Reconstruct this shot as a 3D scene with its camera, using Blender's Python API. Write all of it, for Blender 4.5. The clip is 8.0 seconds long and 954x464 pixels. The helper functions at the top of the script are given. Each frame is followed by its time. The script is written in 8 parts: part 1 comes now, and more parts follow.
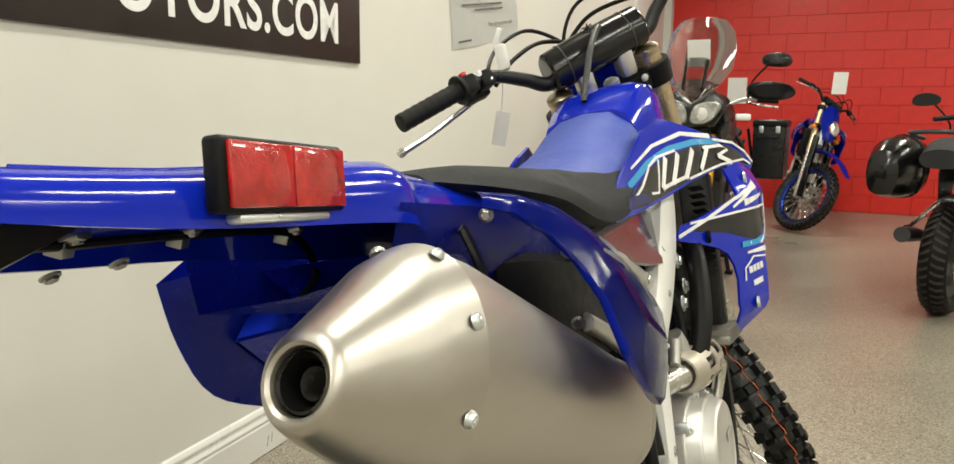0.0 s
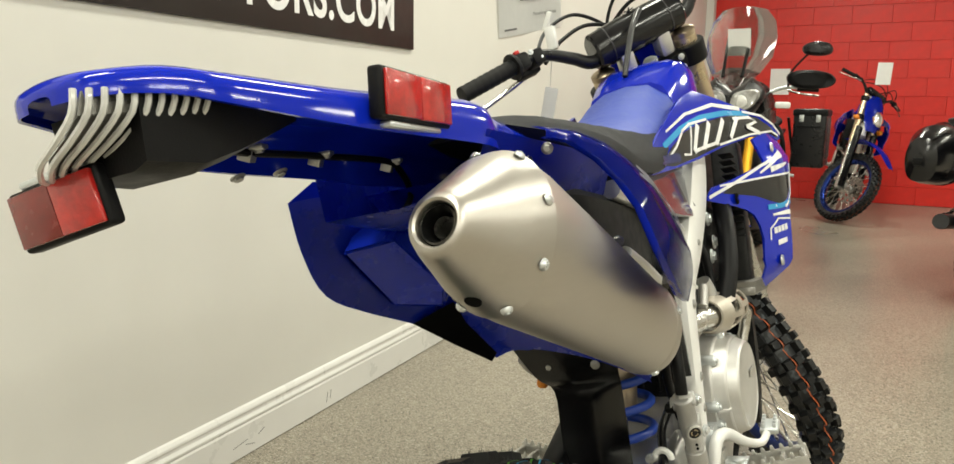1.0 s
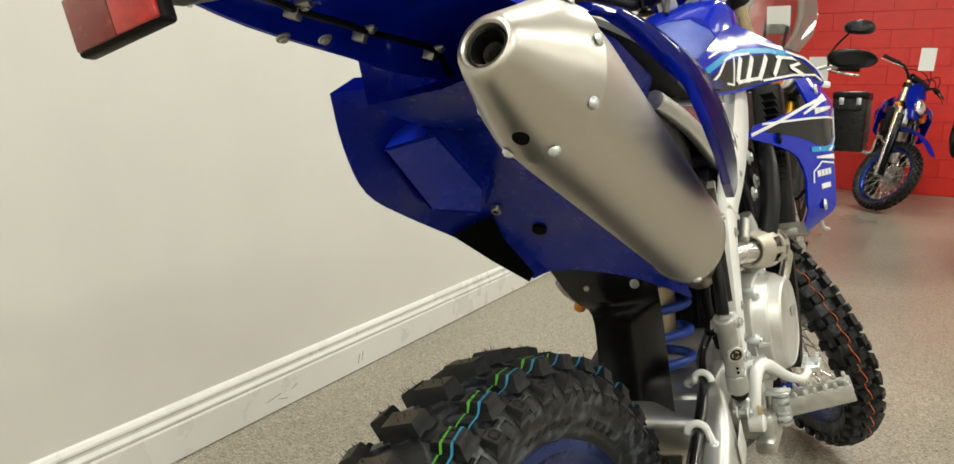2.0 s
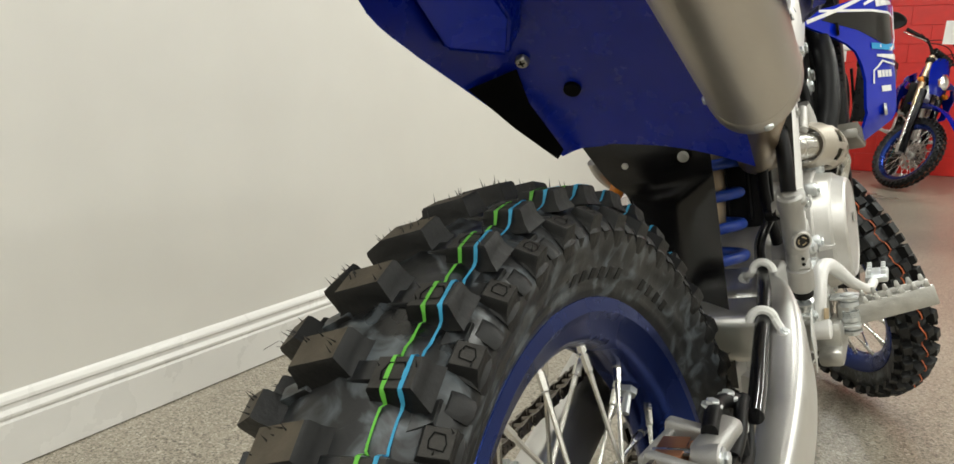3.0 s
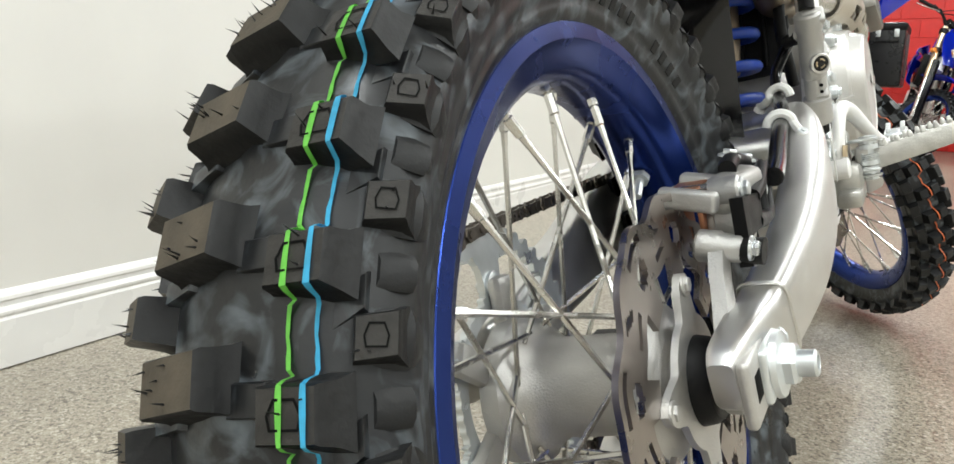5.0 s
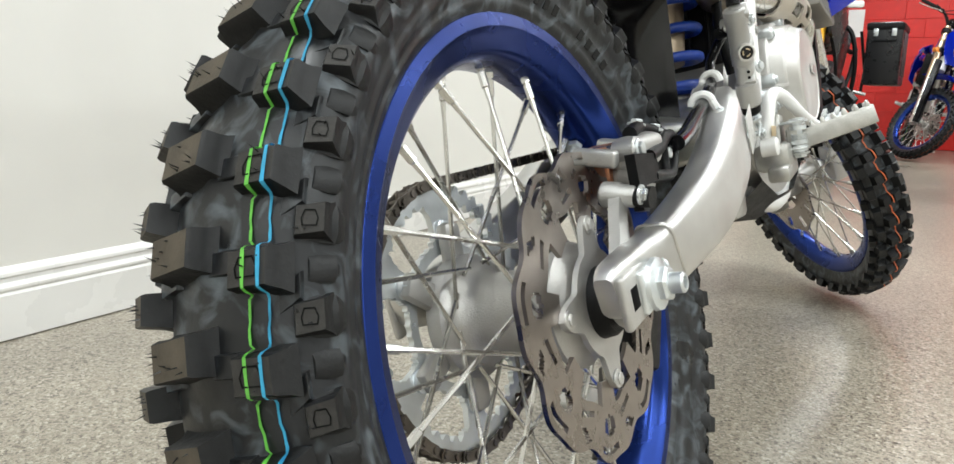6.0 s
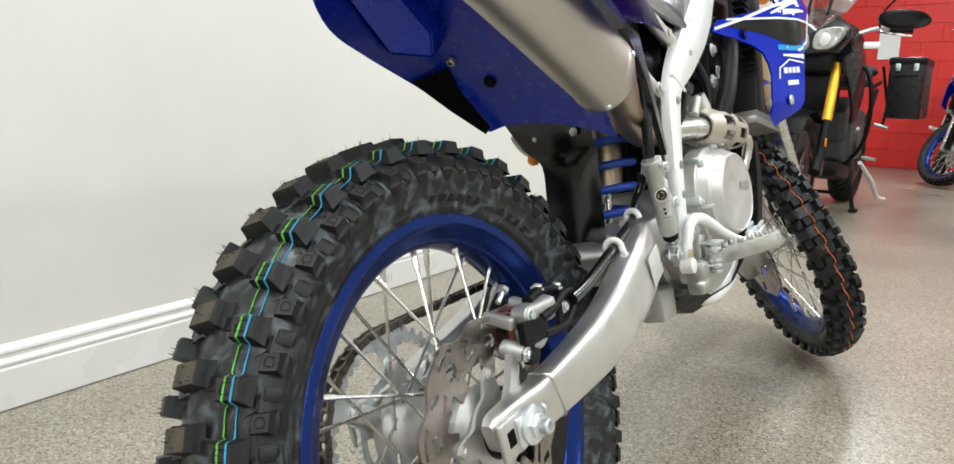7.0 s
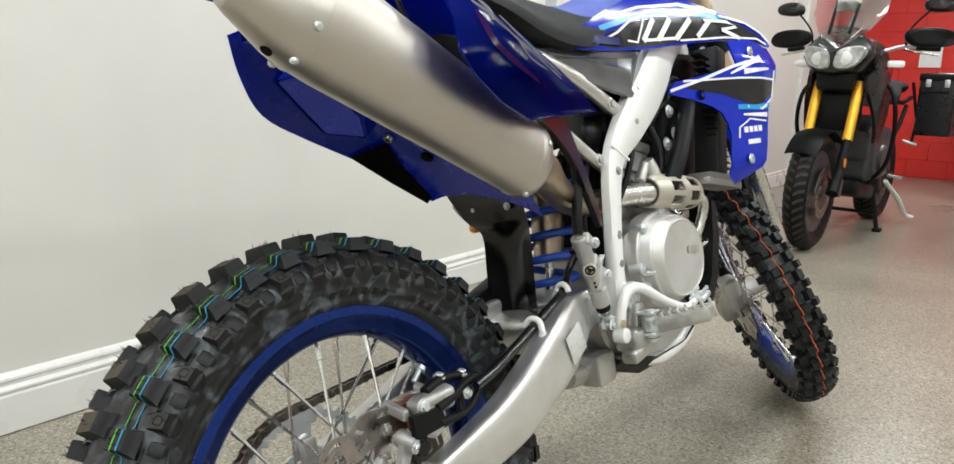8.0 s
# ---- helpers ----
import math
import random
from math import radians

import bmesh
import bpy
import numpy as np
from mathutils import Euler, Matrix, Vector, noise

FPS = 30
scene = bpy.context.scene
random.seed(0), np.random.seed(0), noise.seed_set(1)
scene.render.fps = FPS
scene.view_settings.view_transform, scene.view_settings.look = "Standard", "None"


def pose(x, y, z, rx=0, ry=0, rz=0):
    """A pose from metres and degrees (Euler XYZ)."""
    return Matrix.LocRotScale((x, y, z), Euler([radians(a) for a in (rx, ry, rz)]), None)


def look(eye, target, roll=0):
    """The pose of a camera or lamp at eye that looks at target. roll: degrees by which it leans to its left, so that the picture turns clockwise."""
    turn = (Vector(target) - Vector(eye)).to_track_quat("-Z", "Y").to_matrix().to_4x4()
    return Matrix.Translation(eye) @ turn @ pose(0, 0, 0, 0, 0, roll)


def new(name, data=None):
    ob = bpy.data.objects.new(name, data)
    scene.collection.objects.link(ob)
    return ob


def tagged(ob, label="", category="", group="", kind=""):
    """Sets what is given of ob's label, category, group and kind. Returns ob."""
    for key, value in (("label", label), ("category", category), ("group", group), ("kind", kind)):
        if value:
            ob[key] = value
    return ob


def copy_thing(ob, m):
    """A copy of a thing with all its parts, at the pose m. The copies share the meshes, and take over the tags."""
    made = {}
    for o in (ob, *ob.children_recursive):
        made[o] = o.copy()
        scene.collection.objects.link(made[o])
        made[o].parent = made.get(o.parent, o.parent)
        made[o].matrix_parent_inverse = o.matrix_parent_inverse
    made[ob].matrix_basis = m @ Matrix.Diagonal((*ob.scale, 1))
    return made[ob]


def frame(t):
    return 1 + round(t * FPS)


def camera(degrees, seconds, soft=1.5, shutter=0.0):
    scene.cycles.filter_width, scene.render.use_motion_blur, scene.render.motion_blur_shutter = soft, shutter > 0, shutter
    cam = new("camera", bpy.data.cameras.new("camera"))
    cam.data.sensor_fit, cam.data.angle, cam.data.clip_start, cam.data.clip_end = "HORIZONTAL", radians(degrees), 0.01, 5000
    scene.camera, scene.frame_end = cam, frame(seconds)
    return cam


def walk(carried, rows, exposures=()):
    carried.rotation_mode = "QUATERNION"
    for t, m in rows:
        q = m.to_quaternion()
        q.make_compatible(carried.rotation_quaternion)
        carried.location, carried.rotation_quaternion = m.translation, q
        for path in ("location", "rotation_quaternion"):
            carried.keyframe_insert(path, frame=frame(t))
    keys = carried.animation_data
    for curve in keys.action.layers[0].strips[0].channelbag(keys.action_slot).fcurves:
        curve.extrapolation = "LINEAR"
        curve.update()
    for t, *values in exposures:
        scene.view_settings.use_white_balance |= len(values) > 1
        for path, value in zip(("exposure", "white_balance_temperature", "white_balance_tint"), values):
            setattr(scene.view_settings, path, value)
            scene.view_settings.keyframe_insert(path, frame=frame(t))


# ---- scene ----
cam = camera(64.69, 8.0)
PATH = [
    (0, (0.2053, -0.3972, 1.0631), (-0.6398, 1.3888, 0.7532), 0.61),
    (0.5, (0.2449, -0.4924, 1.0397), (-0.6362, 1.2746, 0.7209), 0.67),
    (1, (0.2593, -0.5660, 1.0248), (-0.6743, 1.1721, 0.6967), 0.82),
    (1.2, (0.2650, -0.5862, 1.0201), (-0.6840, 1.1429, 0.6892), 0.73),
    (2.3, (0.2405, -0.5720, 0.8516), (-0.7666, 1.1223, 0.5123), 1.30),
    (2.5, (0.2131, -0.5371, 0.8107), (-0.7788, 1.1651, 0.4660), 1.38),
    (3, (0.1811, -0.4773, 0.7368), (-0.8336, 1.2085, 0.3785), 1.56),
    (3.5, (0.1623, -0.4534, 0.6861), (-0.8789, 1.2147, 0.3211), 1.44),
    (4, (0.1490, -0.4386, 0.6269), (-0.8775, 1.2382, 0.2600), 1.23),
    (4.5, (0.1553, -0.4513, 0.5914), (-0.8775, 1.2209, 0.2213), 1.34),
    (5, (0.1919, -0.4818, 0.5423), (-0.8395, 1.1909, 0.1704), 1.39),
    (5.2, (0.2061, -0.4904, 0.5224), (-0.8266, 1.1814, 0.1500), 1.38),
    (6.3, (0.3648, -0.5899, 0.5285), (-0.7239, 1.0460, 0.1567), 1.50),
    (6.5, (0.4068, -0.6076, 0.5821), (-0.7099, 1.0089, 0.2079), 1.47),
    (7, (0.5127, -0.6537, 0.7291), (-0.6417, 0.9384, 0.3653), 1.50),
    (7.5, (0.5717, -0.6508, 0.8336), (-0.5832, 0.9384, 0.4585), 2.22),
    (8, (0.6571, -0.5670, 0.8644), (-0.5822, 0.9551, 0.4803), 1.99),
]
walk(cam, [(t, look(eye, target, roll)) for t, eye, target, roll in PATH], [(0.0, -0.28, 7300, 7), (1.0, -0.17, 7250, 6), (2.5, -0.25, 6900, 8), (3.5, -0.11, 6600, 10), (4.5, 0.23, 6400, 10), (6.5, 0.21, 6200, 10), (7.2, 0.05, 6200, 10), (8.0, -0.10, 6300, 10)])
# ---- world, lamps, exposure ----
world = bpy.data.worlds.new("world")
scene.world = world
world.use_nodes = True
world.node_tree.nodes["Background"].inputs[0].default_value = (0.9, 0.95, 1.0, 1)
world.node_tree.nodes["Background"].inputs[1].default_value = 0.02
scene.view_settings.exposure = 0.0
CEIL = 3.3
LAMPS = [(x, y) for x in (-0.35, 2.0, 4.4) for y in (-3.4, -0.9, 1.6, 4.1, 6.6)]
for lx, ly in LAMPS:
    lamp = bpy.data.lights.new("ceiling_panel_lamp", "AREA")
    lamp.shape, lamp.size, lamp.size_y = "RECTANGLE", 0.24, 1.16
    lamp.energy, lamp.color = 42.0, (0.965, 1.0, 0.965)
    ob = new("ceiling_panel_lamp", lamp)
    ob.matrix_world = pose(lx, ly, CEIL - 0.1, 0, 0, 0)


# ---- materials ----
def mat(name, color, rough=0.5, metal=0.0, noise_scale=40.0, vary=0.12, bump=0.0, bump_scale=300.0, coat=0.0, rough_vary=0.1, stretch=None, spec=0.5):
    """A principled material whose colour, gloss and relief vary at two scales."""
    m = bpy.data.materials.new(name)
    m.use_nodes = True
    nt = m.node_tree
    b = nt.nodes["Principled BSDF"]
    b.inputs["Metallic"].default_value = metal
    b.inputs["Specular IOR Level"].default_value = spec
    b.inputs["Coat Weight"].default_value = coat
    b.inputs["Coat Roughness"].default_value = 0.05
    tc = nt.nodes.new("ShaderNodeTexCoord")
    mp = nt.nodes.new("ShaderNodeMapping")
    mp.inputs["Scale"].default_value = stretch or (1, 1, 1)
    nt.links.new(tc.outputs["Object"], mp.inputs["Vector"])
    n1 = nt.nodes.new("ShaderNodeTexNoise")
    n1.inputs["Scale"].default_value = noise_scale
    n1.inputs["Detail"].default_value = 5
    n2 = nt.nodes.new("ShaderNodeTexNoise")
    n2.inputs["Scale"].default_value = noise_scale / 9
    n2.inputs["Detail"].default_value = 3
    for n in (n1, n2):
        nt.links.new(mp.outputs[0], n.inputs["Vector"])
    mix = nt.nodes.new("ShaderNodeMath")
    mix.operation = "ADD"
    nt.links.new(n1.outputs[0], mix.inputs[0])
    nt.links.new(n2.outputs[0], mix.inputs[1])
    ramp = nt.nodes.new("ShaderNodeMapRange")
    ramp.inputs["From Min"].default_value, ramp.inputs["From Max"].default_value = 0.7, 1.3
    ramp.inputs["To Min"].default_value, ramp.inputs["To Max"].default_value = 1 - vary, 1 + vary
    nt.links.new(mix.outputs[0], ramp.inputs["Value"])
    sc = nt.nodes.new("ShaderNodeVectorMath")
    sc.operation = "SCALE"
    sc.inputs[0].default_value = color
    nt.links.new(ramp.outputs[0], sc.inputs["Scale"])
    nt.links.new(sc.outputs[0], b.inputs["Base Color"])
    rr = nt.nodes.new("ShaderNodeMapRange")
    rr.inputs["From Min"].default_value, rr.inputs["From Max"].default_value = 0.7, 1.3
    rr.inputs["To Min"].default_value, rr.inputs["To Max"].default_value = max(rough - rough_vary, 0.02), rough + rough_vary
    nt.links.new(mix.outputs[0], rr.inputs["Value"])
    nt.links.new(rr.outputs[0], b.inputs["Roughness"])
    if bump:
        n3 = nt.nodes.new("ShaderNodeTexNoise")
        n3.inputs["Scale"].default_value = bump_scale
        n3.inputs["Detail"].default_value = 4
        nt.links.new(mp.outputs[0], n3.inputs["Vector"])
        bp = nt.nodes.new("ShaderNodeBump")
        bp.inputs["Strength"].default_value = bump
        bp.inputs["Distance"].default_value = 0.002
        nt.links.new(n3.outputs[0], bp.inputs["Height"])
        nt.links.new(bp.outputs[0], b.inputs["Normal"])
    return m


def clear(name, color, rough=0.03, trans=1.0, ior=1.45):
    m = bpy.data.materials.new(name)
    m.use_nodes = True
    b = m.node_tree.nodes["Principled BSDF"]
    b.inputs["Base Color"].default_value = (*color, 1)
    b.inputs["Roughness"].default_value = rough
    b.inputs["Transmission Weight"].default_value = trans
    b.inputs["IOR"].default_value = ior
    return m


def glow(name, color, strength):
    m = bpy.data.materials.new(name)
    m.use_nodes = True
    b = m.node_tree.nodes["Principled BSDF"]
    b.inputs["Base Color"].default_value = (0.8, 0.8, 0.8, 1)
    b.inputs["Emission Color"].default_value = (*color, 1)
    b.inputs["Emission Strength"].default_value = strength
    return m


def floor_material():
    """Epoxy floor with dense fine flakes in beige, grey and dark brown."""
    m = bpy.data.materials.new("flake_floor")
    m.use_nodes = True
    nt = m.node_tree
    b = nt.nodes["Principled BSDF"]
    tc = nt.nodes.new("ShaderNodeTexCoord")
    def flakes(scale, stops):
        v = nt.nodes.new("ShaderNodeTexVoronoi")
        v.inputs["Scale"].default_value = scale
        nt.links.new(tc.outputs["Object"], v.inputs["Vector"])
        s = nt.nodes.new("ShaderNodeSeparateColor")
        nt.links.new(v.outputs["Color"], s.inputs[0])
        r = nt.nodes.new("ShaderNodeValToRGB")
        r.color_ramp.interpolation = "CONSTANT"
        els = r.color_ramp.elements
        els[0].position, els[0].color = stops[0][0], (*stops[0][1], 1)
        els[1].position, els[1].color = stops[1][0], (*stops[1][1], 1)
        for p, c in stops[2:]:
            e = els.new(p)
            e.color = (*c, 1)
        nt.links.new(s.outputs[0], r.inputs[0])
        return r, v
    a, va = flakes(210, [(0.0, (0.06, 0.048, 0.034)), (0.16, (0.25, 0.215, 0.165)), (0.42, (0.355, 0.315, 0.25)), (0.72, (0.455, 0.415, 0.34)), (0.94, (0.64, 0.60, 0.52))])
    c, vc = flakes(430, [(0.0, (0.09, 0.075, 0.055)), (0.2, (0.28, 0.245, 0.187)), (0.55, (0.39, 0.345, 0.275)), (0.9, (0.55, 0.51, 0.44))])
    mx = nt.nodes.new("ShaderNodeMix")
    mx.data_type = "RGBA"
    mx.inputs["Factor"].default_value = 0.45
    nt.links.new(a.outputs[0], mx.inputs["A"])
    nt.links.new(c.outputs[0], mx.inputs["B"])
    big = nt.nodes.new("ShaderNodeTexNoise")
    big.inputs["Scale"].default_value = 1.3
    big.inputs["Detail"].default_value = 6
    nt.links.new(tc.outputs["Object"], big.inputs["Vector"])
    mr = nt.nodes.new("ShaderNodeMapRange")
    mr.inputs["From Min"].default_value, mr.inputs["From Max"].default_value = 0.3, 0.7
    mr.inputs["To Min"].default_value, mr.inputs["To Max"].default_value = 0.73, 0.94
    nt.links.new(big.outputs[0], mr.inputs["Value"])
    sc = nt.nodes.new("ShaderNodeVectorMath")
    sc.operation = "SCALE"
    nt.links.new(mx.outputs["Result"], sc.inputs[0])
    nt.links.new(mr.outputs[0], sc.inputs["Scale"])
    nt.links.new(sc.outputs[0], b.inputs["Base Color"])
    r2 = nt.nodes.new("ShaderNodeMapRange")
    r2.inputs["From Min"].default_value, r2.inputs["From Max"].default_value = 0.3, 0.7
    r2.inputs["To Min"].default_value, r2.inputs["To Max"].default_value = 0.27, 0.33
    nt.links.new(big.outputs[0], r2.inputs["Value"])
    nt.links.new(r2.outputs[0], b.inputs["Roughness"])
    bp = nt.nodes.new("ShaderNodeBump")
    bp.inputs["Strength"].default_value, bp.inputs["Distance"].default_value = 0.12, 0.001
    nt.links.new(va.outputs["Distance"], bp.inputs["Height"])
    nt.links.new(bp.outputs[0], b.inputs["Normal"])
    return m


def with_painted_sheen(m, color):
    """Paints a pale bluish sheen, as of reflections, in soft streaks into a rubber's colour."""
    nt = m.node_tree
    b = nt.nodes["Principled BSDF"]
    src = b.inputs["Base Color"].links[0].from_socket
    tc = nt.nodes.new("ShaderNodeTexCoord")
    n = nt.nodes.new("ShaderNodeTexNoise")
    n.inputs["Scale"].default_value, n.inputs["Detail"].default_value, n.inputs["Distortion"].default_value = 38, 4, 1.4
    nt.links.new(tc.outputs["Object"], n.inputs["Vector"])
    r = nt.nodes.new("ShaderNodeMapRange")
    r.inputs["From Min"].default_value, r.inputs["From Max"].default_value = 0.50, 0.72
    nt.links.new(n.outputs[0], r.inputs["Value"])
    mx = nt.nodes.new("ShaderNodeMix")
    mx.data_type = "RGBA"
    nt.links.new(r.outputs[0], mx.inputs["Factor"])
    nt.links.new(src, mx.inputs["A"])
    mx.inputs["B"].default_value = (*color, 1)
    nt.links.new(mx.outputs["Result"], b.inputs["Base Color"])
    return m


FLOOR = floor_material()
WALL = mat("white_wall_paint", (0.665, 0.65, 0.61), 0.55, noise_scale=6, vary=0.025, bump=0.12, bump_scale=420)
TRIM = mat("white_gloss_trim", (0.70, 0.69, 0.665), 0.3, noise_scale=9, vary=0.03, bump=0.03, bump_scale=60)
RED = mat("red_block_paint", (0.62, 0.016, 0.010), 0.40, noise_scale=14, vary=0.1, bump=0.5, bump_scale=160)
CEILING = mat("ceiling_tile", (0.58, 0.575, 0.56), 0.8, noise_scale=30, vary=0.05)
BLUE = mat("blue_plastic", (0.0015, 0.017, 0.42), 0.11, noise_scale=20, vary=0.05, bump=0.02, bump_scale=60, rough_vary=0.03, spec=0.42)
BLUEM = mat("blue_matt_plastic", (0.002, 0.018, 0.36), 0.26, noise_scale=30, vary=0.08, bump=0.1, bump_scale=500)
RIM = mat("blue_anodised_rim", (0.012, 0.032, 0.18), 0.26, metal=0.85, noise_scale=20, vary=0.08)
RUBBER = mat("tyre_rubber", (0.0058, 0.0060, 0.0063), 0.46, noise_scale=45, vary=0.6, bump=0.25, bump_scale=220, rough_vary=0.18, spec=0.32)
BLOCKTOP = mat("scuffed_block_rubber", (0.027, 0.0255, 0.0235), 0.58, noise_scale=70, vary=0.5, bump=0.25, bump_scale=320, rough_vary=0.14, spec=0.2)
TREAD = mat("dusty_tread_rubber", (0.062, 0.052, 0.039), 0.65, noise_scale=60, vary=0.45, bump=0.2, bump_scale=350, rough_vary=0.12, spec=0.2)
# carcass rubber with its bluish sheen painted in as colour
CARCASS = with_painted_sheen(mat("waxy_rubber_painted_sheen", (0.0040, 0.0046, 0.0056), 0.44, noise_scale=26, vary=0.6, bump=0.4, bump_scale=48, rough_vary=0.20, spec=0.46), (0.078, 0.092, 0.104))
BLACK = mat("black_plastic", (0.005, 0.005, 0.0055), 0.45, noise_scale=60, vary=0.2, bump=0.12, bump_scale=700, spec=0.16)
GLOSSB = mat("black_gloss_vinyl", (0.005, 0.005, 0.006), 0.16, noise_scale=20, vary=0.1)
GRIPM = mat("black_rubber_grip", (0.008, 0.008, 0.008), 0.6, noise_scale=90, vary=0.2, bump=0.2, bump_scale=500, spec=0.25)
STEEL = mat("bright_steel", (0.62, 0.61, 0.58), 0.25, metal=1.0, noise_scale=40, vary=0.1)
ZINC = mat("zinc_plated_steel", (0.66, 0.69, 0.70), 0.34, metal=0.75, noise_scale=50, vary=0.15)
DULL = mat("dull_steel_fastener", (0.40, 0.40, 0.39), 0.36, metal=0.9, noise_scale=60, vary=0.2)
STICK = mat("pale_sticker", (0.52, 0.52, 0.50), 0.35, noise_scale=120, vary=0.12)
ALU = mat("satin_aluminium", (0.62, 0.61, 0.59), 0.38, metal=0.85, noise_scale=30, vary=0.08, bump=0.06, bump_scale=500)
AIRBOX = mat("glossy_smoked_plastic", (0.045, 0.047, 0.050), 0.2, noise_scale=20, vary=0.2, coat=1.0)
RADT = mat("dull_grey_radiator", (0.27, 0.26, 0.24), 0.45, metal=0.6, noise_scale=50, vary=0.15)
SWING = mat("brushed_alloy_arm", (0.68, 0.675, 0.66), 0.38, metal=0.95, noise_scale=35, vary=0.08, bump=0.05, bump_scale=500)
PEGM = mat("worn_steel_peg", (0.50, 0.495, 0.47), 0.38, metal=0.85, noise_scale=70, vary=0.2, bump=0.2, bump_scale=400)
GUARDM = mat("beige_header_guard", (0.50, 0.455, 0.39), 0.42, metal=0.6, noise_scale=40, vary=0.1, bump=0.15, bump_scale=500)
CAST = mat("cast_aluminium", (0.50, 0.49, 0.47), 0.42, metal=0.75, noise_scale=40, vary=0.1, bump=0.25, bump_scale=600)
MASTER = mat("grey_cast_master", (0.46, 0.455, 0.44), 0.45, metal=0.5, noise_scale=60, vary=0.08, bump=0.25, bump_scale=700)
FRAME = mat("silver_frame_paint", (0.78, 0.775, 0.76), 0.36, metal=0.1, noise_scale=25, vary=0.05, bump=0.1, bump_scale=200)
MUFF = mat("brushed_titanium", (0.53, 0.495, 0.45), 0.42, metal=1.0, noise_scale=60, vary=0.03, rough_vary=0.03, stretch=(4, 0.15, 4))
MUFFC = mat("brushed_end_cap", (0.52, 0.49, 0.45), 0.36, metal=1.0, noise_scale=60, vary=0.03, rough_vary=0.03, stretch=(4, 0.3, 4))
PIPE = mat("heat_tinted_pipe", (0.36, 0.29, 0.21), 0.34, metal=1.0, noise_scale=18, vary=0.25)
GOLD = mat("champagne_fork", (0.56, 0.45, 0.30), 0.3, metal=0.8, noise_scale=30, vary=0.05)
GOLD2 = mat("gold_fork_leg", (0.80, 0.42, 0.03), 0.32, metal=0.6, noise_scale=30, vary=0.06)
SEATB = mat("blue_seat_vinyl", (0.035, 0.07, 0.36), 0.55, noise_scale=90, vary=0.06, bump=0.2, bump_scale=900)
SEATK = mat("grey_grip_seat_vinyl", (0.022, 0.023, 0.025), 0.75, noise_scale=120, vary=0.2, bump=0.5, bump_scale=1200, spec=0.3)
WHITEG = mat("white_graphic", (0.80, 0.80, 0.80), 0.25, noise_scale=20, vary=0.04)
CYAN = mat("cyan_graphic", (0.01, 0.30, 0.62), 0.22, noise_scale=20, vary=0.04)
PURPLE = mat("purple_graphic", (0.16, 0.02, 0.34), 0.22, noise_scale=20, vary=0.1)
DARKG = mat("dark_blue_graphic", (0.004, 0.010, 0.11), 0.22, noise_scale=20, vary=0.1)
GREENL = mat("green_paint_line", (0.15, 0.52, 0.07), 0.5, noise_scale=200, vary=0.2)
BLUEL = mat("light_blue_paint_line", (0.05, 0.38, 0.62), 0.5, noise_scale=200, vary=0.2)
ORANGEL = mat("orange_paint_line", (0.55, 0.13, 0.04), 0.5, noise_scale=200, vary=0.2)
REDLENS = mat("red_reflector", (0.45, 0.012, 0.010), 0.12, noise_scale=160, vary=0.35, coat=1.0, bump=0.25, bump_scale=420)
# darker copy of the red lens, paints the half that returns less light
REDDARK = mat("shaded_red_reflector", (0.16, 0.012, 0.010), 0.2, noise_scale=160, vary=0.2, coat=1.0)
ORANGE = mat("amber_lens", (0.62, 0.20, 0.02), 0.2, noise_scale=60, vary=0.2)
COPPER = mat("copper_pads", (0.55, 0.26, 0.15), 0.35, metal=0.9, noise_scale=30, vary=0.2)
CALIPER = mat("grey_cast_caliper", (0.46, 0.455, 0.44), 0.42, metal=0.7, noise_scale=40, vary=0.12, bump=0.25, bump_scale=600)
COVER = mat("pale_cast_cover", (0.62, 0.61, 0.59), 0.4, metal=0.6, noise_scale=40, vary=0.08, bump=0.2, bump_scale=600)
DISC = mat("brake_disc_steel", (0.33, 0.295, 0.27), 0.30, metal=1.0, noise_scale=60, vary=0.15)
SPRING = mat("blue_spring_paint", (0.012, 0.05, 0.33), 0.3, noise_scale=30, vary=0.08)
CHAIN = mat("oiled_chain_steel", (0.16, 0.14, 0.12), 0.35, metal=0.9, noise_scale=90, vary=0.3)
WHITEP = mat("white_plastic", (0.78, 0.78, 0.76), 0.4, noise_scale=30, vary=0.04)
PAPER = mat("white_paper", (0.80, 0.80, 0.79), 0.8, noise_scale=20, vary=0.03)
INK = mat("grey_print", (0.12, 0.12, 0.12), 0.8, noise_scale=50, vary=0.1)
SIGNK = mat("dark_sign_panel", (0.022, 0.016, 0.014), 0.45, noise_scale=10, vary=0.1)
CORE = mat("radiator_core", (0.03, 0.03, 0.03), 0.5, metal=0.4, noise_scale=90, vary=0.3, spec=0.25)
# near-black: painted shade of slots, holes and grooves, also dark fasteners
DARK = mat("recess_shade_black", (0.003, 0.003, 0.003), 0.7, noise_scale=30, vary=0.2, spec=0.08)
SCREEN = clear("clear_windscreen", (0.93, 0.95, 0.95), 0.02)
LENSW = mat("ribbed_clear_lens", (0.62, 0.62, 0.60), 0.12, noise_scale=60, vary=0.15, coat=1.0)
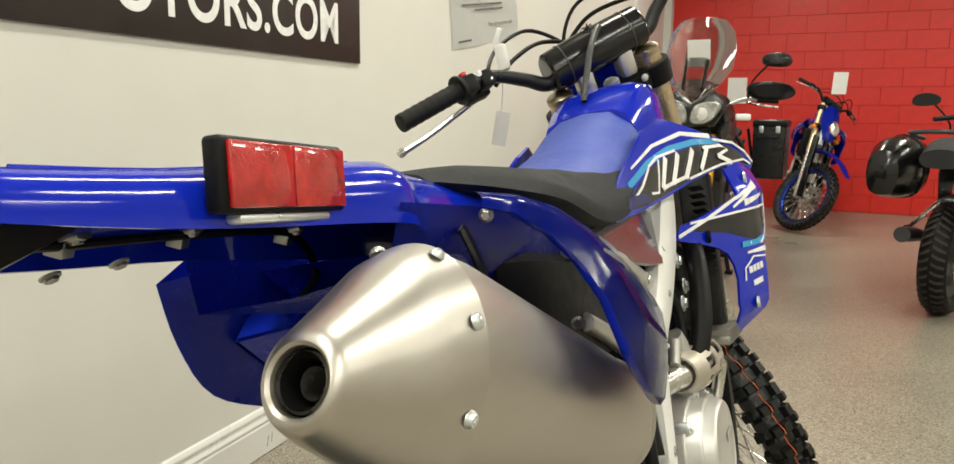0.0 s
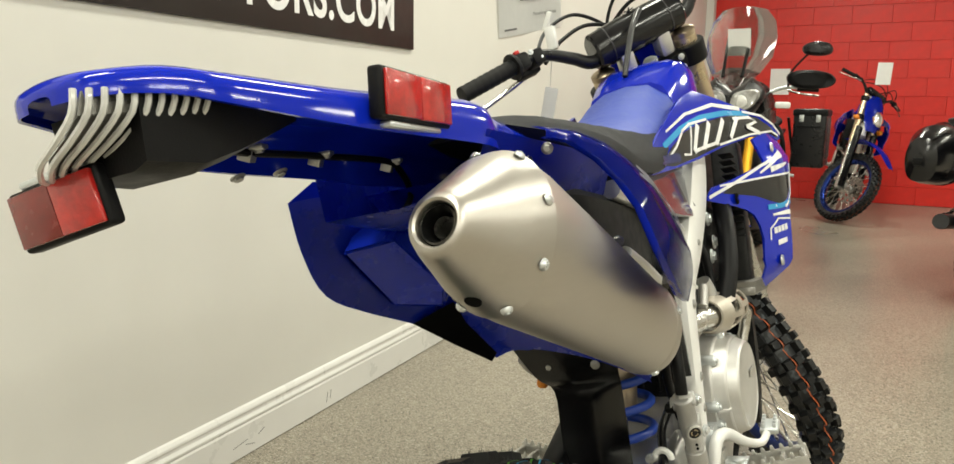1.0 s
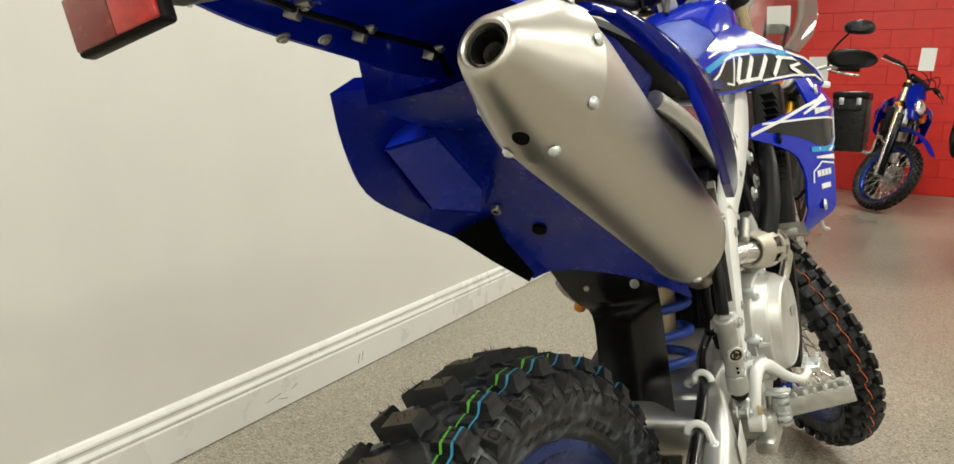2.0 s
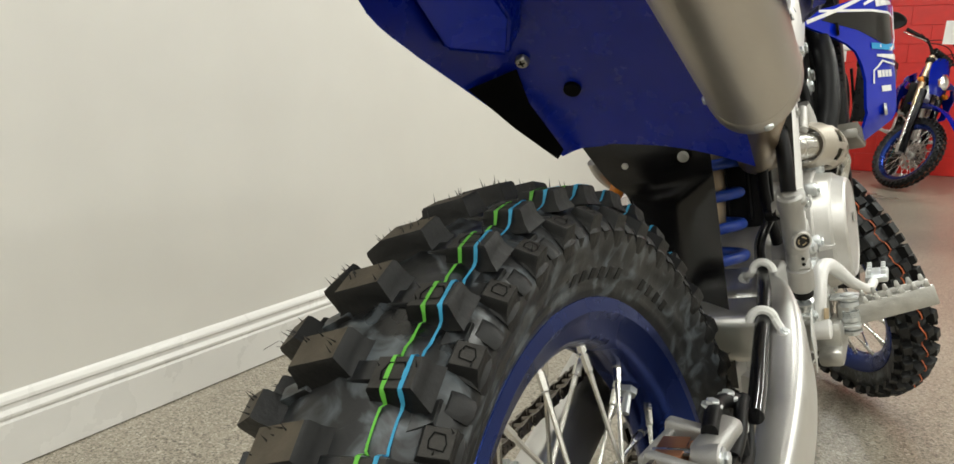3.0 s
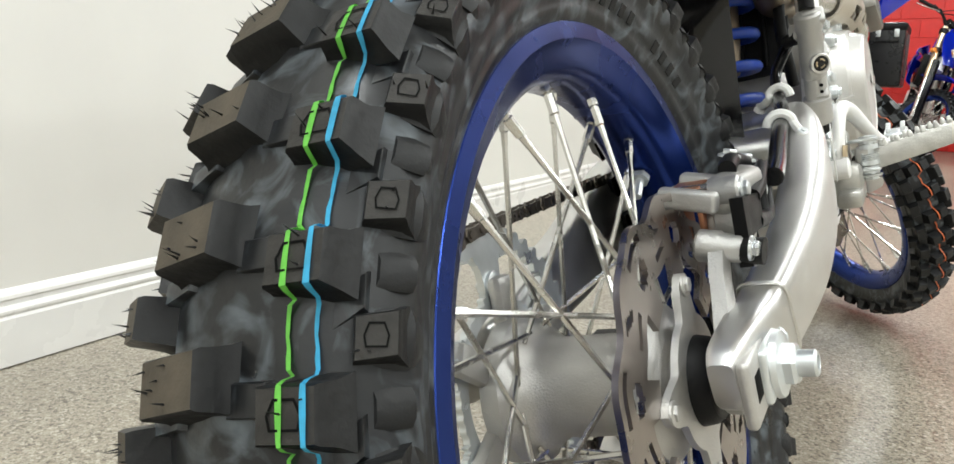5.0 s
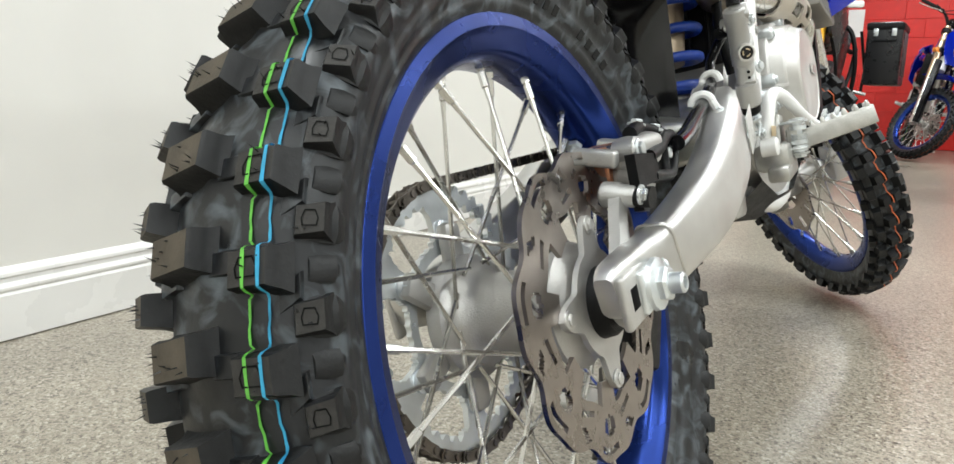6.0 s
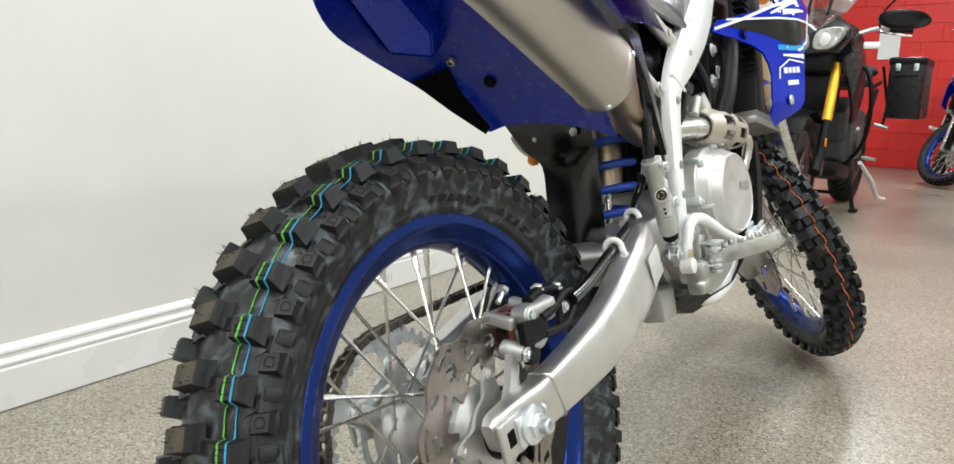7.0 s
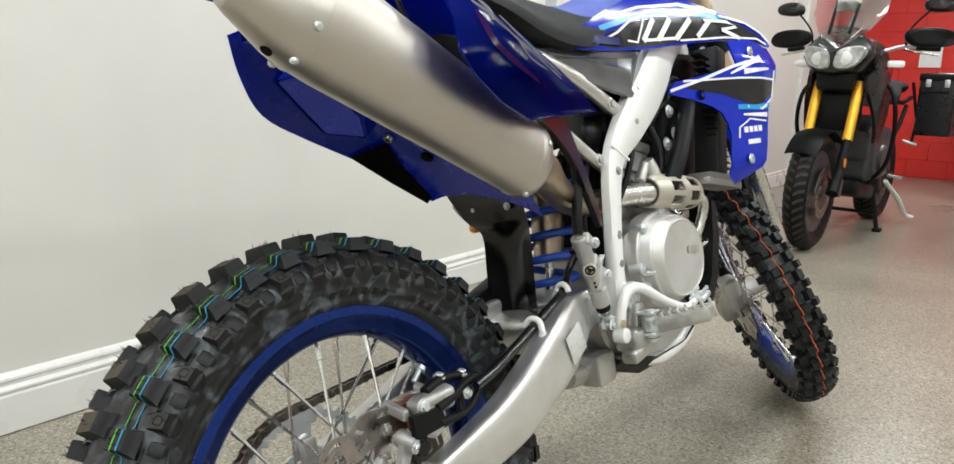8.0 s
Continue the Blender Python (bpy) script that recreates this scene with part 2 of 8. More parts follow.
LAMPIN = mat("lamp_inside", (0.16, 0.155, 0.14), 0.3, metal=0.5, noise_scale=60, vary=0.4, spec=0.4)
LENSG = mat("clear_lamp_glass", (0.34, 0.34, 0.33), 0.12, noise_scale=40, vary=0.5, coat=1.0, metal=0.3)
LENS = clear("clear_lamp_lens", (0.95, 0.95, 0.95), 0.06)
REFLECT = mat("lamp_reflector", (0.78, 0.78, 0.78), 0.16, metal=1.0, noise_scale=60, vary=0.1)
TUBE = glow("lit_diffuser", (1.0, 0.965, 0.9), 6.0)
BLACKBODY = mat("black_satin_bodywork", (0.010, 0.010, 0.011), 0.3, noise_scale=20, vary=0.15, spec=0.35)
GREYBODY = mat("graphite_bodywork", (0.035, 0.035, 0.038), 0.35, noise_scale=20, vary=0.12)
ROAD = mat("road_tyre_rubber", (0.035, 0.030, 0.025), 0.75, noise_scale=60, vary=0.3, bump=0.2, bump_scale=400, spec=0.25)
REDP = mat("red_bodywork", (0.48, 0.012, 0.012), 0.25, noise_scale=20, vary=0.08)


# ---- mesh tools ----
def finish(bm, angle=38):
    bmesh.ops.recalc_face_normals(bm, faces=bm.faces)
    for f in bm.faces:
        f.smooth = True
    lim = radians(angle)
    for e in bm.edges:
        e.smooth = len(e.link_faces) == 2 and e.calc_face_angle(3.2) < lim


def part(name, bm, material, parent=None, label="", m=None, angle=38):
    """Links a bmesh as one mesh object under a thing or a part, in the thing's own coordinates."""
    if m is not None:
        bm.transform(m)
    finish(bm, angle)
    me = bpy.data.meshes.new(name)
    bm.to_mesh(me)
    bm.free()
    for mm in material if isinstance(material, (list, tuple)) else (material,):
        me.materials.append(mm)
    ob = new(name, me)
    ob.parent = parent
    if label:
        ob["label"] = label
    return ob


def share(name, ob, parent, m):
    """Another object on the mesh of ob, at the pose m in its parent."""
    o = new(name, ob.data)
    o.parent = parent
    o.matrix_local = m
    return o


def thing(name, m, label, category, group="", kind=""):
    e = new(name)
    e.empty_display_size = 0.1
    e.matrix_world = m
    return tagged(e, label, category, group, kind)


def V(*a):
    return Vector(a)


def spline(pts, n=6, closed=False):
    """Catmull-Rom points through pts."""
    pts = [Vector(p) for p in pts]
    out = []
    k = len(pts)
    for i in range(k if closed else k - 1):
        p0 = pts[(i - 1) % k] if closed or i > 0 else pts[0]
        p1, p2 = pts[i], pts[(i + 1) % k]
        p3 = pts[(i + 2) % k] if closed or i + 2 < k else pts[-1]
        for j in range(n):
            t = j / n
            out.append(0.5 * (2 * p1 + (p2 - p0) * t + (2 * p0 - 5 * p1 + 4 * p2 - p3) * t * t + (3 * p1 - p0 - 3 * p2 + p3) * t ** 3))
    if not closed:
        out.append(pts[-1])
    return out


def loft(bm, rings, closed=True, caps=True, mi=0):
    """Skin through rings of equal length."""
    vs = [[bm.verts.new(p) for p in r] for r in rings]
    n = len(vs[0])
    for a, b in zip(vs, vs[1:]):
        for i in range(n if closed else n - 1):
            j = (i + 1) % n
            try:
                bm.faces.new((a[i], a[j], b[j], b[i])).material_index = mi
            except ValueError:
                pass
    if caps and closed:
        for r in (vs[0], vs[-1]):
            try:
                bm.faces.new(r).material_index = mi
            except ValueError:
                pass
    return vs


def tube(bm, pts, r, seg=10, n=0, mi=0):
    """A round bar along a line of points; r is one radius or one a point."""
    pts = [Vector(p) for p in pts]
    rs = list(r) if isinstance(r, (list, tuple)) else [r] * len(pts)
    if n:
        rs = [q.x for q in spline([(v, 0, 0) for v in rs], n)]
        pts = spline(pts, n)
    rings, side = [], None
    for i, p in enumerate(pts):
        d = (pts[min(i + 1, len(pts) - 1)] - pts[max(i - 1, 0)]).normalized()
        if side is None:
            side = d.orthogonal().normalized()
        side = (side - d * side.dot(d)).normalized()
        up = d.cross(side)
        rings.append([p + rs[i] * (math.cos(a) * side + math.sin(a) * up) for a in (2 * math.pi * k / seg for k in range(seg))])
    return loft(bm, rings, mi=mi)


def lathe(bm, profile, origin=(0, 0, 0), axis=(1, 0, 0), seg=48, closed=False, mi=0):
    """Turns a profile of (along, radius) round an axis."""
    ax = Vector(axis).normalized()
    s = ax.orthogonal().normalized()
    u = ax.cross(s)
    o = Vector(origin)
    rings = [[o + ax * h + r * (math.cos(2 * math.pi * k / seg) * s + math.sin(2 * math.pi * k / seg) * u) for k in range(seg)] for h, r in profile]
    if closed:
        rings.append(rings[0])
        vs = [[bm.verts.new(p) for p in r] for r in rings[:-1]]
        vs.append(vs[0])
        for a, b in zip(vs, vs[1:]):
            for i in range(seg):
                bm.faces.new((a[i], a[(i + 1) % seg], b[(i + 1) % seg], b[i])).material_index = mi
    else:
        loft(bm, rings, caps=True, mi=mi)


def block(bm, c, size, rot=None, bev=0.0, seg=2, taper=1.0, mi=0):
    """A box with bevelled edges; taper narrows its top."""
    r = bmesh.ops.create_cube(bm, size=1.0)
    vs = r["verts"]
    for v in vs:
        k = taper if v.co.z > 0 else 1.0
        v.co = Vector((v.co.x * size[0] * k, v.co.y * size[1] * k, v.co.z * size[2]))
    fs = list({f for v in vs for f in v.link_faces})
    for f in fs:
        f.material_index = mi
    if bev:
        es = list({e for v in vs for e in v.link_edges})
        g = bmesh.ops.bevel(bm, geom=es, offset=bev, segments=seg, affect="EDGES", profile=0.5)
        vs = list({v for f in g["faces"] for v in f.verts} | {v for v in vs if v.is_valid})
        for f in g["faces"]:
            f.material_index = mi
    m = Matrix.Translation(c) @ (rot.to_4x4() if rot is not None else Matrix())
    for v in vs:
        v.co = m @ v.co
    return vs


def euler(rx=0, ry=0, rz=0):
    return Euler((radians(rx), radians(ry), radians(rz))).to_matrix()


def panel(bm, poly, f, thick=0.004, step=0.03, mi=0, axis="x", bevel=0.0):
    """A curved sheet: a polygon in (y, z), cut into a net and laid on the surface x = f(y, z), with thickness inwards."""
    b2 = bmesh.new()
    b2.faces.new([b2.verts.new((0, y, z)) for y, z in poly])
    for k, ax in ((1, (0, 1, 0)), (2, (0, 0, 1))):
        lo, hi = min(p[k - 1] for p in poly), max(p[k - 1] for p in poly)
        c = lo + step
        while c < hi - step * 0.2:
            co = [0, 0, 0]
            co[k] = c
            bmesh.ops.bisect_plane(b2, geom=b2.verts[:] + b2.edges[:] + b2.faces[:], plane_co=co, plane_no=ax)
            c += step
    sgn = 1 if thick > 0 else -1
    top, bot = {}, {}
    for v in b2.verts:
        y, z = v.co.y, v.co.z
        e = 1e-3
        x = f(y, z)
        n = Vector((1, -(f(y + e, z) - f(y - e, z)) / (2 * e), -(f(y, z + e) - f(y, z - e)) / (2 * e)))
        if n.length > 3:
            n = Vector((1, 0, 0))
        n.normalize()
        top[v] = bm.verts.new((x, y, z))
        bot[v] = bm.verts.new(Vector((x, y, z)) - n * thick)
    for fc in b2.faces:
        bm.faces.new([top[v] for v in fc.verts]).material_index = mi
        bm.faces.new([bot[v] for v in reversed(fc.verts)]).material_index = mi
    for e in b2.edges:
        if len(e.link_faces) == 1:
            a, b = e.verts
            bm.faces.new((top[a], top[b], bot[b], bot[a])).material_index = mi
    b2.free()


def ribbon(pts, w0, w1=None):
    """The outline of a stroke of a given width along a line in (y, z)."""
    w1 = w0 if w1 is None else w1
    pts = [Vector(p) for p in pts]
    le, ri = [], []
    for i, p in enumerate(pts):
        d = (pts[min(i + 1, len(pts) - 1)] - pts[max(i - 1, 0)]).normalized()
        n = Vector((-d.y, d.x))
        w = (w0 + (w1 - w0) * i / (len(pts) - 1)) / 2
        le.append(p + n * w)
        ri.append(p - n * w)
    return [tuple(p) for p in le + ri[::-1]]


def polar(bm, rin, rout, n, m, skip, x0, thick, mi=0):
    """A flat wheel in the plane x: a net of n by m cells between two radii, some left open, with thickness."""
    grid = {}
    def vert(i, j, s):
        k = (i % n, j, s)
        if k not in grid:
            a = 2 * math.pi * i / n
            r = rin(a) + (rout(a) - rin(a)) * j / m
            grid[k] = bm.verts.new((x0 + s * thick, r * math.cos(a), r * math.sin(a)))
        return grid[k]
    on = {(i, j) for i in range(n) for j in range(m) if not skip(i, j)}
    for i, j in on:
        for s in (0, 1):
            bm.faces.new([vert(i, j, s), vert(i + 1, j, s), vert(i + 1, j + 1, s), vert(i, j + 1, s)]).material_index = mi
        for (di, dj), (a, b) in (((-1, 0), ((i, j), (i, j + 1))), ((1, 0), ((i + 1, j), (i + 1, j + 1))), ((0, -1), ((i, j), (i + 1, j))), ((0, 1), ((i, j + 1), (i + 1, j + 1)))):
            if ((i + di) % n, j + dj) not in on:
                bm.faces.new([vert(*a, 0), vert(*b, 0), vert(*b, 1), vert(*a, 1)]).material_index = mi


def bolt(bm, p, axis, r=0.006, h=0.005, washer=True, mi=0):
    """A flanged hexagon bolt head."""
    ax = Vector(axis).normalized()
    p = Vector(p)
    if washer:
        lathe(bm, [(0, r * 1.5), (h * 0.3, r * 1.45), (h * 0.45, r * 1.1)], p, ax, 14, mi=mi)
    lathe(bm, [(0, r), (h * 0.85, r), (h, r * 0.85)], p, ax, 6, mi=mi)
    lathe(bm, [(h * 0.9, r * 0.55), (h * 1.02, r * 0.5)], p, ax, 10, mi=mi)


def lerp(x, xs, ys):
    return float(np.interp(x, xs, ys))


# ---- the room ----
WX, WA = -1.2766, 3.425  # the white wall's foot at y = 0, and its turn from the y axis
WM = pose(WX, 0, 0, 0, 0, WA)
YR = 9.15  # the red wall


def structure(name, bm, material, label, m=None, angle=38):
    ob = part(name, bm, material, None, label, angle=angle)
    if m is not None:
        ob.matrix_world = m
    return tagged(ob, label, name.split("_")[0], kind="structure")


bm = bmesh.new()
block(bm, (2.0, 2.6, -0.1), (8.6, 14.4, 0.2))
structure("floor", bm, FLOOR, "glossy beige epoxy floor full of fine flakes")

bm = bmesh.new()
block(bm, (-0.075, 1.65, CEIL / 2), (0.15, 11.2, CEIL))
wall_west = structure("wall_west", bm, WALL, "plain off-white painted showroom wall", WM)
bm = bmesh.new()
block(bm, (-0.03, 8.2, CEIL / 2), (0.12, 1.88, CEIL))
structure("wall_west_end", bm, WALL, "off-white wall set back near the red wall", WM)
bm = bmesh.new()
block(bm, (-1.98, YR - 0.06, CEIL / 2), (0.56, 0.14, CEIL), bev=0.006)
structure("wall_column", bm, WALL, "white painted pilaster beside the red block wall")

# baseboard with its moulded profile
prof = [(0, 0), (0.016, 0), (0.016, 0.088), (0.013, 0.094), (0.0155, 0.099), (0.0155, 0.104), (0.010, 0.113), (0.0095, 0.121), (0.012, 0.125), (0.011, 0.131), (0.006, 0.139), (0, 0.143)]
bm = bmesh.new()
loft(bm, [[(x + 0.0005, y, 1.03 * z + 0.003) for x, z in prof] for y in (-3.9, -1.4, 1.1, 3.6, 7.25)])
structure("baseboard", bm, TRIM, "white moulded baseboard with a stepped top, lightly scuffed", WM, angle=20)
for i, (yy, zz, ln, tilt) in enumerate([(0.93, 0.045, 0.06, 8), (0.97, 0.03, 0.04, -14), (1.02, 0.052, 0.03, 20), (1.35, 0.04, 0.035, 75), (1.37, 0.045, 0.03, 80)]):
    bm = bmesh.new()
    block(bm, (0, 0, 0), (0.0006, ln, 0.0016))
    ob = tagged(part("scuff_mark", bm, INK), "thin dark scuff on the white baseboard", "scuff", "scuffs on the baseboard", "structure")
    ob.matrix_world = WM @ pose(0.0168, yy, zz, tilt, 0, 0)
bm = bmesh.new()
block(bm, (0.012, 7.29, CEIL / 2), (0.03, 0.09, CEIL), bev=0.004)
structure("trim", bm, TRIM, "white upright trim at the end of the wall", WM)

# red wall: mortar bed and painted blocks
bm = bmesh.new()
block(bm, (0.12, YR + 0.1, CEIL / 2), (4.56, 0.2, CEIL))
wall_red = structure("wall_red", bm, RED, "bright red painted concrete block wall")
# added out of view, off-white to keep red reflections off the bike
bm = bmesh.new()
block(bm, (4.45, YR + 0.1, CEIL / 2), (4.1, 0.2, CEIL))
structure("wall_north", bm, WALL, "plain off-white wall beside the red one")
bm = bmesh.new()
block(bm, (6.35, 2.6, CEIL / 2), (0.2, 14.4, CEIL))
structure("wall_east", bm, WALL, "plain off-white wall closing the showroom")
bm = bmesh.new()
block(bm, (2.3, -4.55, CEIL / 2), (8.6, 0.2, CEIL))
structure("wall_south", bm, WALL, "plain off-white wall behind the camera")
bm = bmesh.new()
block(bm, (2.0, 2.6, CEIL + 0.1), (8.9, 14.4, 0.2))
structure("ceiling", bm, CEILING, "white tiled ceiling")
def ceiling_light(x, y):
    e = thing("ceiling_light", pose(x, y, CEIL), "long white fluorescent ceiling fixture with two tubes", "ceiling light", "ceiling lights")
    b = bmesh.new()
    block(b, (0, 0, -0.025), (0.3, 1.25, 0.05), bev=0.006)
    part("housing", b, TRIM, e)
    for s in (-0.075, 0.075):
        b = bmesh.new()
        tube(b, [(s, -0.59, -0.066), (s, 0.59, -0.066)], 0.013, 10)
        part("tube", b, TUBE, e)


for lx, ly in LAMPS:
    ceiling_light(lx, ly)


# sign on the white wall
def wall_sign():
    e = thing("wall_sign", WM @ pose(0, 0, 0), "dark brown sign panel with white stencil capitals", "sign")
    b = bmesh.new()
    block(b, (0.006, 0.704, 1.239 + 0.19), (0.010, 2.5, 0.38), bev=0.001)
    part("panel", b, SIGNK, e)
    cur = bpy.data.curves.new("sign_text", "FONT")
    cur.body, cur.size, cur.extrude = "OTORS.COM", 0.185, 0.0006
    cur.space_character, cur.align_x, cur.offset = 1.08, "RIGHT", 0.004
    t = new("lettering", cur)
    dg = bpy.context.evaluated_depsgraph_get()
    me = bpy.data.meshes.new_from_object(t.evaluated_get(dg))
    bpy.data.objects.remove(t)
    me.materials.clear()
    me.materials.append(WHITEG)
    o = new("lettering", me)
    o.parent = e
    o.matrix_local = pose(0.0118, 1.814, 1.300, 90, 0, 90) @ Matrix.Diagonal((0.84, 1.0, 1.0, 1.0))


wall_sign()


def text_mesh(body, size, material, parent, m, name="lettering"):
    cur = bpy.data.curves.new(name, "FONT")
    cur.body, cur.size, cur.extrude = body, size, 0.0001
    t = new(name, cur)
    me = bpy.data.meshes.new_from_object(t.evaluated_get(bpy.context.evaluated_depsgraph_get()))
    bpy.data.objects.remove(t)
    me.materials.clear()
    me.materials.append(material)
    o = new(name, me)
    o.parent = parent
    o.matrix_local = m
    return o


def price_sheet():
    e = thing("price_sheet", WM @ pose(0.002, 2.80, 1.355, 9, 0, 0), "white printed price sheet on the wall, stretched to fit the camera's view", "paper")
    b = bmesh.new()
    # length and tilt of the sheet fit the camera's view
    rows = [[(0.002 + 0.004 * math.sin(i * 0.9 + j), 0.93 * i / 8, 0.34 * j / 4) for i in range(9)] for j in range(5)]
    loft(b, rows, closed=False)
    bmesh.ops.solidify(b, geom=b.faces[:], thickness=0.0006)
    part("sheet", b, PAPER, e)
    text_mesh("$11,753.00", 0.062, INK, e, pose(0.008, 0.18, 0.225, 90, 0, 90))
    text_mesh("Please ask for any further details", 0.028, INK, e, pose(0.008, 0.46, 0.085, 90, 0, 90))
    for yy, zz, ln in ((0.12, 0.195, 0.55), (0.28, 0.17, 0.4), (0.06, 0.03, 0.16), (0.62, 0.245, 0.2)):
        bb = bmesh.new()
        block(bb, (0.008, yy + ln / 2, zz), (0.0004, ln, 0.009))
        part("print_line", bb, INK, e)


price_sheet()


# ---- the blue enduro motorcycle ----
# Coordinates: x to its right, y ahead, z up, from the middle of the rear axle.
LEAN, AXLE_Z, BASE, SHIFT = 13.0, 0.3467, 0.3374, 0.0

# shear and stretch that fit the body to the camera's view
BODY = Matrix(((1, -0.0223, 0.0252, -0.0122), (0, 1.035, -0.0368, 0.0208), (0, 0.0016, 0.9967, 0.0003), (0, 0, 0, 1)))
WHEEL = pose(-0.0023, 0.0095, -0.0129, 0, -2.374, 1.077)  # the rear wheel's slight turn, fitted to the camera's view


def steer(rake=27.0, turn=39.0, axle=(1.475, 0.0), offset=0.035):
    """The turn of fork, bars and front wheel round the steering head."""
    ra = radians(rake)
    a = Vector((0, -math.sin(ra), math.cos(ra)))
    p = Vector((0, axle[0] - offset * math.cos(ra), axle[1] - offset * math.sin(ra)))
    lean = Matrix.Translation((0, 1.2, 0.8)) @ Matrix.Rotation(radians(-2.0), 4, "Y") @ Matrix.Translation((0, -1.2, -0.8))
    return lean @ Matrix.Translation(p) @ Matrix.Rotation(radians(turn), 4, a) @ Matrix.Translation(-p)


def knob(bm, a, x, r0, r1, wx, wt, tilt=0.0, skew=0.0, mi=0):
    """One tread block on a tyre at the angle a, x across, from r0 to r1."""
    u = Vector((0, math.cos(a), math.sin(a)))
    t = Vector((0, -math.sin(a), math.cos(a)))
    n = (u * math.cos(tilt) + Vector((1, 0, 0)) * math.sin(tilt)).normalized()
    s = t.cross(n).normalized()
    base = Vector((x, 0, 0)) + u * r0
    vs = []
    for h, k in ((-0.1, 1.30), (0.10, 1.20), (0.28, 1.09), (0.5, 1.03), (0.90, 0.97), (1.0, 0.89)):
        vs.append([bm.verts.new(base + n * (r1 - r0) * h + s * sx * wx / 2 * k + t * (sy * wt / 2 * k + sx * skew)) for sx, sy in ((-1, -1), (1, -1), (1, 1), (-1, 1))])
    for q, w in zip(vs, vs[1:]):
        for i in range(4):
            bm.faces.new((q[i], q[(i + 1) % 4], w[(i + 1) % 4], w[i])).material_index = mi
    bm.faces.new(vs[-1]).material_index = 2
    return base + n * (r1 - r0), n, s, t


def tread_blocks(wheel, kinds, N, a0, mats):
    """Rings of tread blocks, each block its own piece; returns their places."""
    places = []
    for ph, x, wx, wt, r0, r1, tl, sk, mark in kinds:
        first = None
        for i in range(N):
            m = Matrix.Rotation(a0 + 2 * math.pi * (i + ph) / N, 4, "X")
            if first is None:
                bm = bmesh.new()
                p, n, s, t = knob(bm, 0.0, x, r0, r1, wx, wt, tl, sk)
                if mark:  # moulded outline on the block's top, its groove's shade painted as a dark ring
                    c = [(-0.30, 0.3), (0.30, 0.3), (0.36, 0.0), (0.22, -0.34), (-0.22, -0.34), (-0.36, 0.0)]
                    o = [bm.verts.new(p + n * 0.0005 + s * cx * wx * 0.78 + t * cy * wt * 0.82) for cx, cy in c]
                    q = [bm.verts.new(p + n * 0.0005 + s * cx * wx * 0.66 + t * cy * wt * 0.68) for cx, cy in c]
                    for k in range(6):
                        bm.faces.new((o[k], o[(k + 1) % 6], q[(k + 1) % 6], q[k])).material_index = 1
                first = part("tread_block", bm, mats, wheel)
                first.matrix_local = m
            else:
                share("tread_block", first, wheel, m)
            places.append((m @ p, m.to_3x3() @ n, m.to_3x3() @ s, m.to_3x3() @ t, wx, wt, x))
    return places


TYRE_X, BLOCKS, PHASE = 0.0, 40, radians(173.0)
HALF = [(0.0, 0.3358), (0.010, 0.3356), (0.020, 0.3346), (0.030, 0.3322), (0.040, 0.3282), (0.049, 0.3215), (0.056, 0.3120), (0.0600, 0.3020), (0.0585, 0.2945), (0.0535, 0.2865), (0.0490, 0.2795), (0.0494, 0.2780), (0.0448, 0.2708), (0.0410, 0.2655), (0.0414, 0.2643), (0.0388, 0.2600), (0.0366, 0.2565), (0.0335, 0.2520)]


def carcass(x, a=None):
    """The tyre's radius x across, with low ties between its blocks."""
    d = abs(x - TYRE_X)
    return lerp(d, [p[0] for p in HALF[:8]], [p[1] for p in HALF[:8]])


